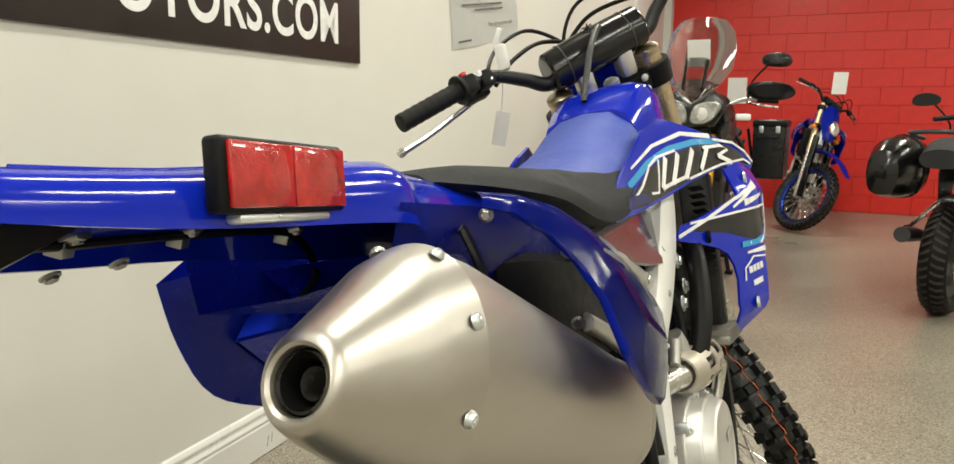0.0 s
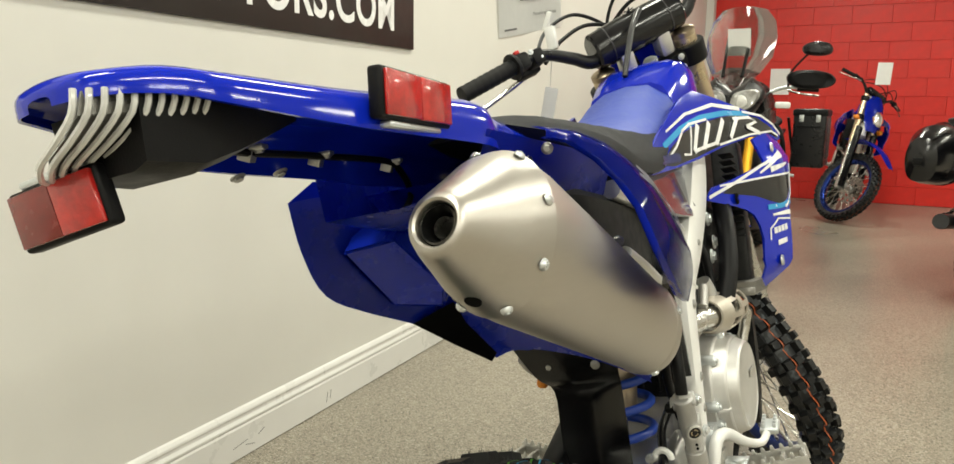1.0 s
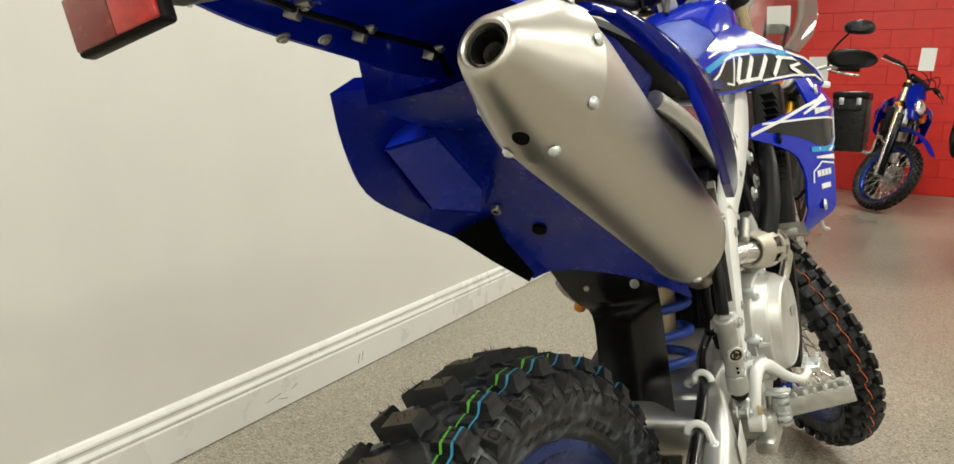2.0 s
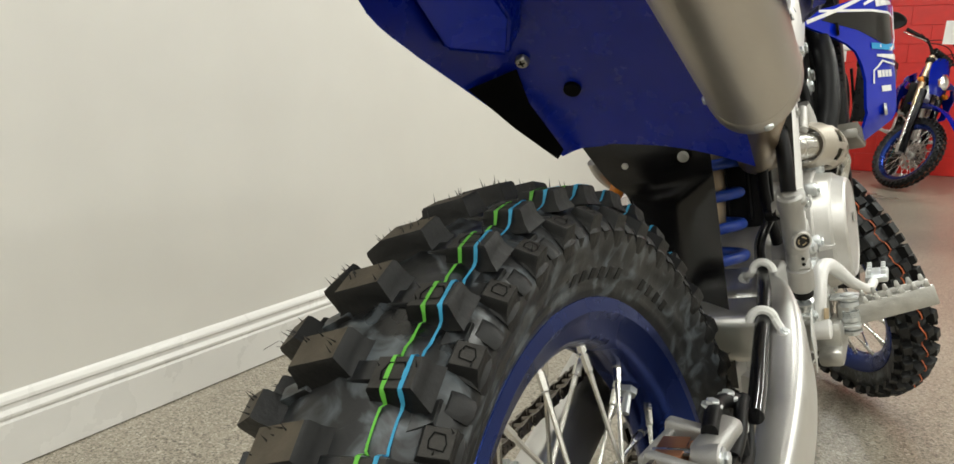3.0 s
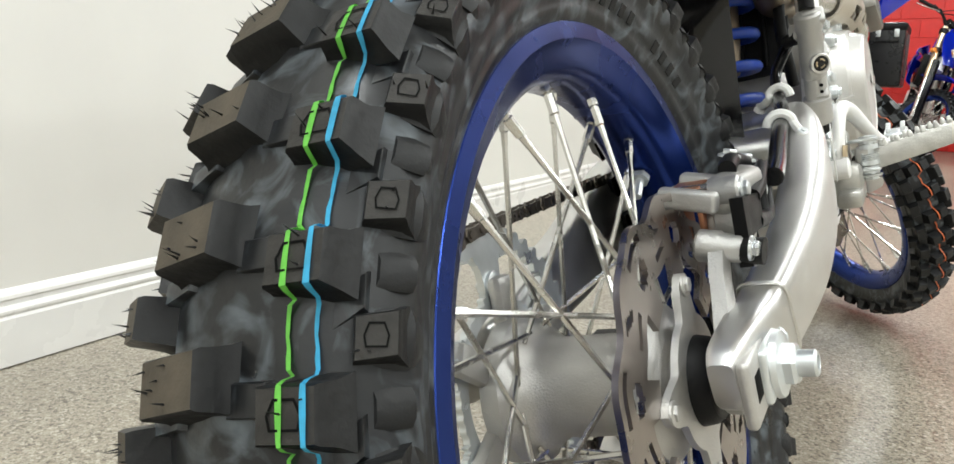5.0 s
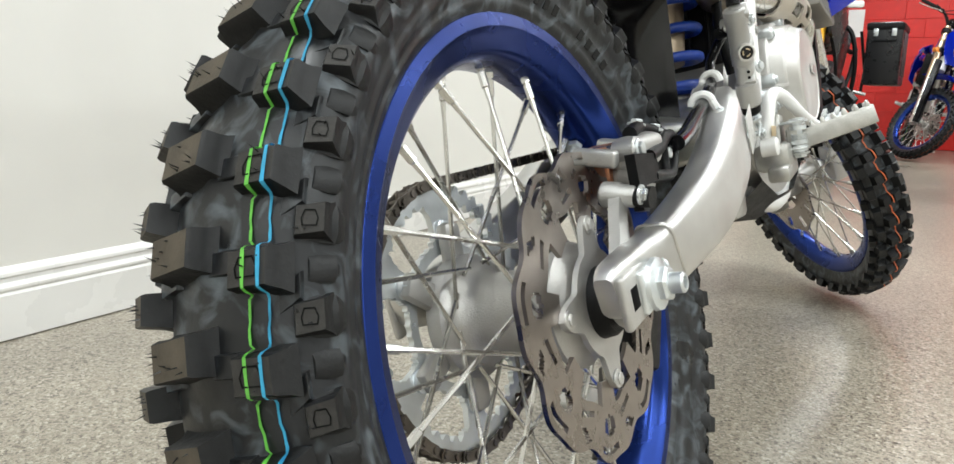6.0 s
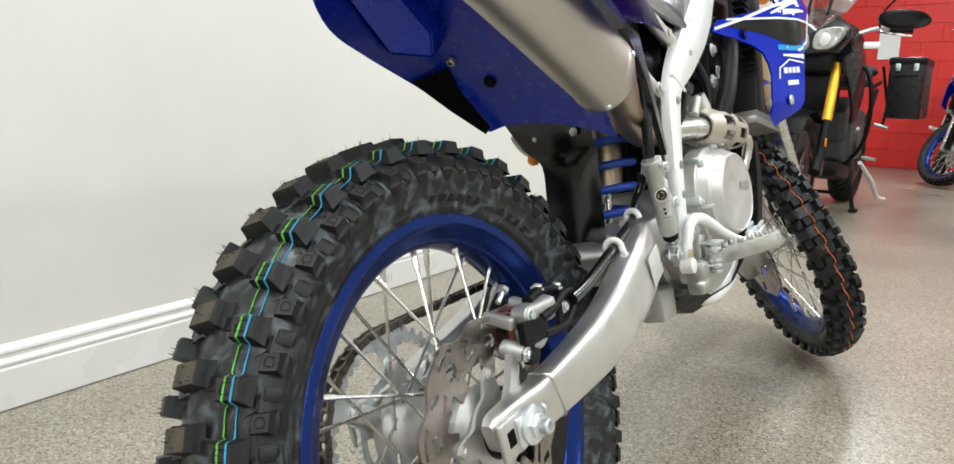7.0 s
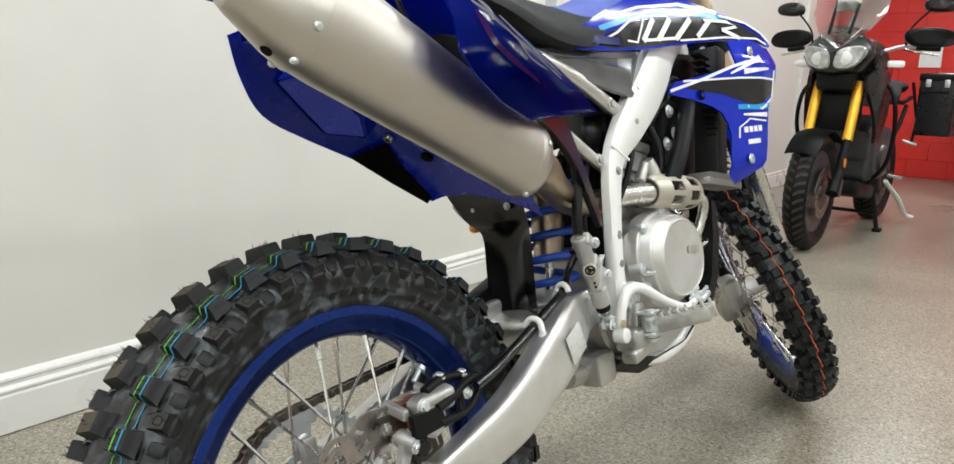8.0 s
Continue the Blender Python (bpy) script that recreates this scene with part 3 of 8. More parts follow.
def rear_tyre(wheel):
    bm = bmesh.new()
    seg = BLOCKS * 8
    prof = [(TYRE_X + x, r) for x, r in HALF[::-1]] + [(TYRE_X - x, r) for x, r in HALF[1:]]
    rings = []
    for x, r in prof:
        d = abs(x - TYRE_X)
        ring = []
        for k in range(seg):
            a = PHASE + 2 * math.pi * k / seg
            c = math.cos(2 * math.pi * k / 8)
            rr = r
            if r > 0.30:
                rr += 0.0035 * math.exp(-(d / 0.008) ** 2) * max(0, c) ** 3 + 0.0030 * math.exp(-((d - 0.036) / 0.008) ** 2) * max(0, math.cos(2 * math.pi * k / 8 + 1.57 * (1 if k % 8 < 4 else -1))) ** 2
            elif r > 0.28:
                rr += 0.002 * max(0, c)
            ring.append(V(x, rr * math.cos(a), rr * math.sin(a)))
        rings.append(ring)
    rings.append(rings[0])
    vs = [[bm.verts.new(p) for p in r] for r in rings[:-1]]
    vs.append(vs[0])
    for p, q in zip(vs, vs[1:]):
        for i in range(seg):
            bm.faces.new((p[i], p[(i + 1) % seg], q[(i + 1) % seg], q[i]))
    ty = part("tyre", bm, CARCASS, wheel, "black knobbly off-road tyre with moulding hairs", angle=60)
    # phase, x, width, length, foot, top, tilt, skew, outline
    marked = ((0.0, 0.0365, 0.028, 0.0205, 0.3275, 0.3412, 0.10, 0.0, True), (0.5, 0.0530, 0.0165, 0.0170, 0.3110, 0.3215, 0.62, 0.001, True))
    plain = (
        (-0.22, -0.0110, 0.034, 0.0225, 0.3325, 0.3512, -0.04, 0.0015, False), (0.25, -0.0500, 0.022, 0.0190, 0.3150, 0.3390, -0.42, 0.0, False),
        (-0.25, -0.0610, 0.014, 0.0180, 0.3020, 0.3210, -0.85, 0.0, False)
    )
    places = tread_blocks(wheel, marked, BLOCKS, PHASE, [RUBBER, DARK, BLOCKTOP]) + tread_blocks(wheel, plain, BLOCKS, PHASE, [RUBBER, DARK, TREAD])
    ties = (  # low bars of rubber that tie the blocks together
        (-0.1, 0.014, 0.020, 0.0130, 0.3320, 0.3378, 0.05, 0.0, False), (0.02, -0.033, 0.026, 0.0100, 0.3260, 0.3345, -0.25, 0.0015, False),
        (0.25, 0.046, 0.012, 0.0140, 0.3180, 0.3235, 0.5, 0.004, False)
    )
    tread_blocks(wheel, ties, BLOCKS, PHASE, [CARCASS, DARK, CARCASS])
    # buttresses that run from the shoulder blocks down the sidewalls
    for s_ in (1, -1):
        for ph, lo, wd in ((0.5, 0.2880, 0.0105), (0.0, 0.2965, 0.0070)):
            first = None
            for i in range(BLOCKS):
                m = Matrix.Rotation(PHASE + 2 * math.pi * (i + ph) / BLOCKS, 4, "X")
                if first is None:
                    bm = bmesh.new()
                    rings = []
                    for r, x, w, d in ((lo, 0.0528 if ph else 0.0582, wd * 0.45, 0.0008), (lo + 0.006, 0.0575 if ph else 0.0600, wd * 0.75, 0.0030), (0.3030, 0.0608, wd, 0.0040), (0.3090, 0.0578, wd * 1.05, 0.0050), (0.3150, 0.0530, wd, 0.0040)):
                        rings.append([V(s_ * (x - 0.004), r, -w), V(s_ * (x + d * 0.1), r, -w), V(s_ * (x + d * 0.55), r, -w * 0.5), V(s_ * (x + d * 0.55), r, w * 0.5), V(s_ * (x + d * 0.1), r, w), V(s_ * (x - 0.004), r, w)])
                    loft(bm, rings)
                    first = part("sidewall_lug", bm, RUBBER, wheel)
                    first.matrix_local = m
                else:
                    share("sidewall_lug", first, wheel, m)
    # raised bars on the sidewall where the maker's words stand
    first = None
    for s_ in (1, -1):
        for k in range(12):
            if k in (4, 5):
                continue
            m = Matrix.Rotation(radians(52 + k * 3.6), 4, "X") @ Matrix.Scale(s_, 4, V(1, 0, 0)) @ Matrix.Translation((TYRE_X * (s_ - 1) if s_ < 0 else 0, 0, 0))
            bm = bmesh.new()
            block(bm, (TYRE_X + 0.0464, 0.2735, 0.0), (0.0014, 0.010, 0.0085), euler(0, 0, -33), 0.0004, 1)
            if first is None:
                first = part("raised_letter_bar", bm, RUBBER, wheel)
                first.matrix_local = m
            else:
                bm.free()
                share("raised_letter_bar", first, wheel, m)
    # moulding hairs
    bm = bmesh.new()
    rnd = random.Random(4)
    for p, n, s, t, wx, wt, x in places:
        for k in range(6 if x < 0 else 2):
            b = p + s * rnd.uniform(-0.5, 0.5) * wx * 0.85 + t * rnd.uniform(-0.45, 0.45) * wt * 0.85 - n * 0.0005
            d = (n + s * rnd.uniform(-0.35, 0.35) + t * rnd.uniform(-0.35, 0.35)).normalized()
            ln = rnd.uniform(0.003, 0.0085)
            e1, e2 = d.orthogonal().normalized() * 0.0006, d.cross(d.orthogonal()).normalized() * 0.0006
            q = [bm.verts.new(b + e1), bm.verts.new(b + e2 - e1 * 0.5), bm.verts.new(b - e2 - e1 * 0.5), bm.verts.new(b + d * ln)]
            for tri in ((0, 1, 3), (1, 2, 3), (2, 0, 3)):
                bm.faces.new([q[z] for z in tri])
    part("moulding_hairs", bm, RUBBER, wheel)["kind"] = "stuff"
    # painted centre lines, which climb over the blocks
    for nm, xk, xv, mt in (("green_line", 0.0350, 0.0300, GREENL), ("blue_line", 0.0455, 0.0400, BLUEL)):
        bm = bmesh.new()
        rv = carcass(xv) + 0.0008
        rt = 0.3418 - 0.08 * (xk - 0.0365)
        half = [(0.0, rt, xk), (0.0075, rt, xk), (0.0100, rt - 0.0001, xk), (0.0116, rt - 0.0022, xk), (0.0132, rt - 0.0085, xk * 0.6 + xv * 0.4), (0.0152, rv + 0.0012, xk * 0.3 + xv * 0.7), (0.0192, rv, xv), (0.0230, rv, xv)]
        seq = [(-u, r, x) for u, r, x in half[:0:-1]] + half + [(0.0262, rv, xv)]
        rnd = random.Random(7)
        ring = []
        for i in range(BLOCKS):
            jit = rnd.uniform(-0.0012, 0.0012)
            for u, r, x in seq:
                a = PHASE + 2 * math.pi * i / BLOCKS + u / 0.3412
                w = 0.0011 if r < 0.337 else 0.0015
                w *= rnd.uniform(0.75, 1.15)
                ring.append([bm.verts.new((x + jit + s * w, r * math.cos(a), r * math.sin(a))) for s in (-1, 1)])
        for i in range(len(ring)):
            p, q = ring[i], ring[(i + 1) % len(ring)]
            bm.faces.new((p[0], p[1], q[1], q[0]))
        bmesh.ops.solidify(bm, geom=bm.faces[:], thickness=-0.0004)
        part(nm, bm, mt, wheel)
    return ty


def rim(wheel, rf, hw, label):
    """An alloy rim with flanges of radius rf and half width hw."""
    bm = bmesh.new()
    d = rf - 0.242
    p = [(hw, 0.242), (hw + 0.002, 0.240), (hw + 0.002, 0.229), (hw - 0.004, 0.222), (hw - 0.008, 0.212), (hw - 0.014, 0.206), (0.006, 0.203)]
    p = p + [(-x, r) for x, r in p[::-1]] + [(-hw + 0.004, 0.238), (-hw + 0.009, 0.226), (0, 0.218), (hw - 0.009, 0.226), (hw - 0.004, 0.238)]
    lathe(bm, [(x, r + d) for x, r in p], seg=120, closed=True)
    return part("rim", bm, RIM, wheel, label)


def spoke_mesh(length, r=0.0021):
    bm = bmesh.new()
    tube(bm, [(0, 0, 0), (0, 0, length)], r, 6)
    lathe(bm, [(0, 0.0038), (0.014, 0.0036), (0.015, 0.0026), (0.024, 0.0024)], (0, 0, length - 0.016), (0, 0, -1), 6)
    lathe(bm, [(0, 0.0042), (0.016, 0.0042)], (0, 0, length - 0.014), (0, 0, 1), 6)
    return bm


def spokes(wheel, r_hub, x_hub, r_rim, m, n=36, material=STEEL, phase=0.06):
    """Crossed wire spokes with their nipples, each its own piece."""
    first = None
    for i in range(n):
        side = 1 if i % 2 == 0 else -1
        pair = 1 if (i // 2) % 2 == 0 else -1
        a1 = 2 * math.pi * i / n + phase
        a0 = a1 + pair * radians(58)
        p0 = Vector((side * x_hub, r_hub * math.cos(a0), r_hub * math.sin(a0)))
        p1 = Vector((side * 0.006, r_rim * math.cos(a1), r_rim * math.sin(a1)))
        d = p1 - p0
        mm = m @ Matrix.Translation(p0) @ d.to_track_quat("Z", "Y").to_matrix().to_4x4()
        if first is None:
            first = part("spoke", spoke_mesh(d.length), material, wheel)
            first.matrix_local = mm
        else:
            share("spoke", first, wheel, mm)


def rear_wheel(bike):
    bm = bmesh.new()
    lathe(bm, [(-0.078, 0.0), (-0.078, 0.046), (-0.072, 0.056), (-0.056, 0.058), (-0.050, 0.054), (-0.042, 0.044), (-0.030, 0.037), (0.028, 0.036), (0.038, 0.042), (0.044, 0.054), (0.050, 0.054), (0.056, 0.040), (0.066, 0.032), (0.066, 0.0)], seg=48)
    wheel = part("rear_wheel", bm, CAST, bike, "cast aluminium hub with wire spokes and a blue rim")
    wheel.matrix_local = WHEEL
    for k in range(6):  # lugs that carry the sprocket
        a = 2 * math.pi * k / 6 + 0.5
        bm = bmesh.new()
        block(bm, (-0.070, 0.068, 0), (0.014, 0.044, 0.025), None, 0.006, taper=1.0)
        part("sprocket_lug", bm, CAST, wheel, m=Matrix.Rotation(a, 4, "X"))
    rear_tyre(wheel)
    rim(wheel, 0.2570, 0.0345, "blue anodised alloy rim")
    spokes(wheel, 0.047, 0.045, 0.2270, Matrix(), phase=radians(13.2))
    bm = bmesh.new()
    tube(bm, [(0.0, 0.224 * math.cos(0.71), 0.224 * math.sin(0.71)), (0, 0.190 * math.cos(0.71), 0.190 * math.sin(0.71))], 0.004, 8)
    lathe(bm, [(0, 0.0085), (0.006, 0.0085)], (0, 0.216 * math.cos(0.71), 0.216 * math.sin(0.71)), (0, -math.cos(0.70), -math.sin(0.70)), 6)
    part("valve", bm, ZINC, wheel)
    # sprocket
    bm = bmesh.new()
    T = 50
    n, rows = T * 8, 18
    ro = lambda a: 0.1245 + 0.0042 * max(-0.6, min(1, 1.6 * math.cos(a * T)))
    def sk(i, j):
        f = ((i + 0.5) / n * 6 - 0.477) % 1.0
        rho = (j + 0.5) / rows
        return abs((f - 0.5) / 0.36) ** 3 + abs((rho - 0.47) / 0.33) ** 3 < 1.0
    polar(bm, lambda a: 0.062, ro, n, rows, sk, -0.083, 0.006)
    part("sprocket", bm, ZINC, wheel, "toothed zinc-plated sprocket with window cut-outs")
    for k in range(6):
        a = 2 * math.pi * k / 6 + 0.5
        bm = bmesh.new()
        bolt(bm, (-0.077, 0.083 * math.cos(a), 0.083 * math.sin(a)), (1, 0, 0), 0.0075, 0.010)
        bolt(bm, (-0.084, 0.083 * math.cos(a), 0.083 * math.sin(a)), (-1, 0, 0), 0.0065, 0.006)
        part("sprocket_bolt", bm, ZINC, wheel)
    # wave-edged brake disc
    bm = bmesh.new()
    n, rows = 384, 22
    ro = lambda a: 0.1265 + 0.0045 * math.sin(8 * a + 2.6) + 0.0022 * math.sin(16 * a)
    def sk2(i, j):
        f, odd = (i + 0.5) / n * 16 % 1.0, int((i + 0.5) / n * 16) % 2
        rho = (j + 0.5) / rows
        if odd and 0.80 < rho < 0.90 and 0.12 < f < 0.78:
            return True
        if not odd and 0.66 < rho < 0.92 and abs(f - 0.45 - 1.2 * (rho - 0.79)) < 0.09:
            return True
        if odd and abs((f - 0.5) / 0.26) ** 2 + abs((rho - 0.56) / 0.13) ** 2 < 1.0:
            return True
        if not odd and 0.46 < rho < 0.54 and 0.15 < f < 0.75:
            return True
        g = ((i + 0.5) / n * 8 + 0.25) % 1.0
        return rho < 0.34 and 0.26 < g < 0.86
    polar(bm, lambda a: 0.066, ro, n, rows, sk2, 0.062, 0.0042)
    part("brake_disc", bm, DISC, wheel, "wave-edged drilled steel brake disc")
    bm = bmesh.new()
    ro2 = lambda a: 0.046 + 0.028 * max(0, math.cos(4 * a)) ** 2
    polar(bm, lambda a: 0.028, ro2, 96, 4, lambda i, j: False, 0.0665, 0.005)
    for k in range(4):
        a = math.pi / 2 * k
        bolt(bm, (0.072, 0.066 * math.cos(a), 0.066 * math.sin(a)), (1, 0, 0), 0.0055, 0.004)
    part("disc_carrier", bm, CAST, wheel)
    bm = bmesh.new()
    lathe(bm, [(0.066, 0.0), (0.066, 0.030), (0.070, 0.031), (0.080, 0.029), (0.084, 0.026), (0.085, 0.0)], seg=36)
    part("bearing_cover", bm, BLACK, wheel)
    return wheel


def chain(bike):
    """A roller chain round both sprockets."""
    r1, c1 = 0.1275, Vector((0, 0))
    r2, c2 = 0.028, Vector((0.585, 0.135))
    d = c2 - c1
    base = math.atan2(d.y, d.x)
    al = math.acos((r1 - r2) / d.length)
    path = []
    t1, t2 = base + al, base - al
    for k in range(40):
        a = t1 + (2 * math.pi - 2 * al) * k / 39
        path.append(c1 + r1 * Vector((math.cos(a), math.sin(a))))
    for k in range(12):
        a = t2 + (2 * al) * k / 11
        path.append(c2 + r2 * Vector((math.cos(a), math.sin(a))))
    path.append(path[0])
    cum = [0.0]
    for a, b in zip(path, path[1:]):
        cum.append(cum[-1] + (b - a).length)
    n = int(cum[-1] / 0.01588 / 2) * 2
    pts = [Vector((lerp(cum[-1] * k / n, cum, [p.x for p in path]), lerp(cum[-1] * k / n, cum, [p.y for p in path]))) for k in range(n)]
    bm = bmesh.new()
    for k in range(n):
        a, b = pts[k], pts[(k + 1) % n]
        u = (b - a).normalized()
        w = Vector((-u.y, u.x))
        off = 0.0062 if k % 2 else 0.0084
        for s in (-1, 1):
            x0 = -0.080 + s * off
            lo = []
            for q, m_ in ((a, -1), (b, 1)):
                for th in (-60, 0, 60) if m_ > 0 else (120, 180, 240):
                    lo.append(q + 0.0062 * (u * math.cos(radians(th)) + w * math.sin(radians(th))))
                if m_ < 0:
                    lo.append((a + b) / 2 - w * 0.0045)
            lo.append((a + b) / 2 + w * 0.0045)
            r0 = [bm.verts.new((x0 - 0.0008, p.x, p.y)) for p in lo]
            r1_ = [bm.verts.new((x0 + 0.0008, p.x, p.y)) for p in lo]
            bm.faces.new(r0)
            bm.faces.new(r1_)
            for i in range(len(lo)):
                bm.faces.new((r0[i], r0[(i + 1) % len(lo)], r1_[(i + 1) % len(lo)], r1_[i]))
        tube(bm, [(-0.0905, a.x, a.y), (-0.0695, a.x, a.y)], 0.0036, 6)
    part("drive_chain", bm, CHAIN, bike, "oily roller chain").matrix_local = WHEEL
    bm = bmesh.new()
    polar(bm, lambda a: 0.01, lambda a: 0.028 + 0.003 * math.cos(13 * a), 78, 2, lambda i, j: False, -0.083, 0.006)
    part("front_sprocket", bm, CHAIN, bike, m=Matrix.Translation((0, c2.x, c2.y)))


def swingarm(bike):
    # y, z of the middle, half height, x of the middle, half width
    st = [(-0.047, 0.004, 0.015, 0.101, 0.008), (-0.030, 0.006, 0.023, 0.102, 0.012), (0.020, 0.012, 0.026, 0.104, 0.015), (0.050, 0.0155, 0.027, 0.106, 0.016), (0.14, 0.036, 0.032, 0.111, 0.018), (0.21, 0.054, 0.036, 0.111, 0.0195), (0.28, 0.083, 0.039, 0.109, 0.021), (0.36, 0.113, 0.042, 0.099, 0.021), (0.43, 0.136, 0.039, 0.081, 0.018), (0.49, 0.142, 0.033, 0.062, 0.014), (0.57, 0.150, 0.028, 0.060, 0.012)]
    pts = spline([(y, z, h) for y, z, h, _, _ in st], 5)
    oth = spline([(x, w, 0) for _, _, _, x, w in st], 5)
    n = 24
    sec = []
    for k in range(n):
        a = 2 * math.pi * (k + 0.5) / n
        c, d = math.cos(a), math.sin(a)
        sec.append((math.copysign(abs(c) ** 0.42, c), math.copysign(abs(d) ** 0.36, d)))
    bm = bmesh.new()
    for s in (1, -1):
        loft(bm, [[V(s * (x + w * cx), y - 0.34 * h * cz, z + h * cz) for cx, cz in sec] for (y, z, h), (x, w, _) in zip(pts, oth)])
    block(bm, (0, 0.43, 0.118), (0.17, 0.06, 0.065), euler(18), 0.014)
    block(bm, (0, 0.50, 0.140), (0.12, 0.09, 0.06), euler(14), 0.014)
    arm = part("swingarm", bm, SWING, bike, "satin aluminium swingarm", angle=60)
    for s in (1, -1):
        bm = bmesh.new()  # weld seam where the forged end meets the box
        ring = [V(s * (0.1067 + 0.0168 * cx), 0.062 - 0.012 * cz, 0.018 + 0.0285 * cz) for cx, cz in sec]
        tube(bm, ring + ring[:1], 0.0016, 6)
        part("weld_seam", bm, SWING, arm)
        bm = bmesh.new()
        block(bm, (s * 0.1130, -0.010, 0.003), (0.008, 0.076, 0.044), euler(9), 0.0035, 3)
        part("axle_plate", bm, CAST, arm)
        bm = bmesh.new()
        block(bm, (s * 0.1180, -0.002, 0.0035), (0.007, 0.040, 0.036), euler(9), 0.003, 3)
        part("adjuster_block", bm, ZINC, arm)
        # dark block that paints in the shade inside the axle slot
        bm = bmesh.new()
        block(bm, (s * 0.1163, -0.031, 0.0), (0.0022, 0.014, 0.018), euler(9), 0.0008)
        part("axle_slot_shade", bm, DARK, arm)
        bm = bmesh.new()
        bolt(bm, (s * 0.1215, 0.001, 0.004), (s, 0, 0), 0.0145, 0.013)
        lathe(bm, [(0.0, 0.0085), (0.010, 0.0085), (0.0115, 0.007), (0.0115, 0.005), (0.006, 0.0045), (0.006, 0.0)], (s * 0.1345, 0.001, 0.004), (s, 0, 0), 20)
        part("axle_nut", bm, ZINC, arm, "zinc axle nut")
        bm = bmesh.new()
        tube(bm, [(s * 0.1155, 0.020, 0.010), (s * 0.1155, 0.046, 0.016)], 0.0038, 8)
        bolt(bm, (s * 0.1155, 0.030, 0.0125), (0, -1, -0.2), 0.0065, 0.007)
        part("chain_adjuster", bm, ZINC, arm)
    # brake hose in its white guides
    bm = bmesh.new()
    tube(bm, [(0.106, 0.150, 0.112), (0.100, 0.20, 0.120), (0.092, 0.26, 0.135), (0.085, 0.324, 0.153), (0.078, 0.38, 0.169), (0.067, 0.436, 0.184), (0.062, 0.468, 0.214), (0.078, 0.484, 0.247)], [0.0080, 0.0080, 0.0078, 0.0078, 0.0078, 0.0072, 0.0062, 0.0062], 12, 6)
    part("brake_hose", bm, GLOSSB, arm, "black sleeved brake hose")
    for c, foot in (((0.085, 0.322, 0.152), (0.105, 0.314, 0.140)), ((0.068, 0.434, 0.184), (0.042, 0.452, 0.176))):
        bm = bmesh.new()
        c, foot = V(*c), V(*foot)
        s = 1 if foot.x > c.x else -1
        arch = [c + V(s * 0.012 * math.cos(a), 0.002 * math.cos(a), 0.012 * math.sin(a)) for a in (math.pi * k / 6 for k in range(7))]
        tube(bm, [foot] + arch, 0.0048, 8, 3)
        lathe(bm, [(-0.003, 0.007), (0.004, 0.006)], foot, (0.5, -0.4, 0.75), 12)
        g = part("hose_guide", bm, WHITEP, arm, "white plastic hose guide")
        bm = bmesh.new()
        bolt(bm, foot + V(0.5, -0.4, 0.75) * 0.004, (0.5, -0.4, 0.75), 0.0035, 0.003)
        part("guide_bolt", bm, ZINC, g)
    bm = bmesh.new()
    block(bm, (0.1232, 0.372, 0.116), (0.0012, 0.050, 0.046), euler(20, 0, 6), 0.0004)
    part("warning_sticker", bm, STICK, arm, "pale printed sticker")
    bm = bmesh.new()
    block(bm, (-0.092, 0.44, 0.190), (0.035, 0.22, 0.03), euler(18), 0.008)
    part("chain_slider", bm, BLACK, arm)
    bm = bmesh.new()  # chain guide: a tapered shoe under the arm
    loft(bm, [[V(x, y, z) for y, z in ((0.075, -0.035), (0.215, -0.020), (0.225, -0.050), (0.155, -0.088), (0.095, -0.080))] for x in (-0.100, -0.060)])
    bmesh.ops.bevel(bm, geom=bm.edges[:], offset=0.005, segments=2, affect="EDGES")
    part("chain_guide", bm, BLACK, arm, "black chain guide")
    return arm


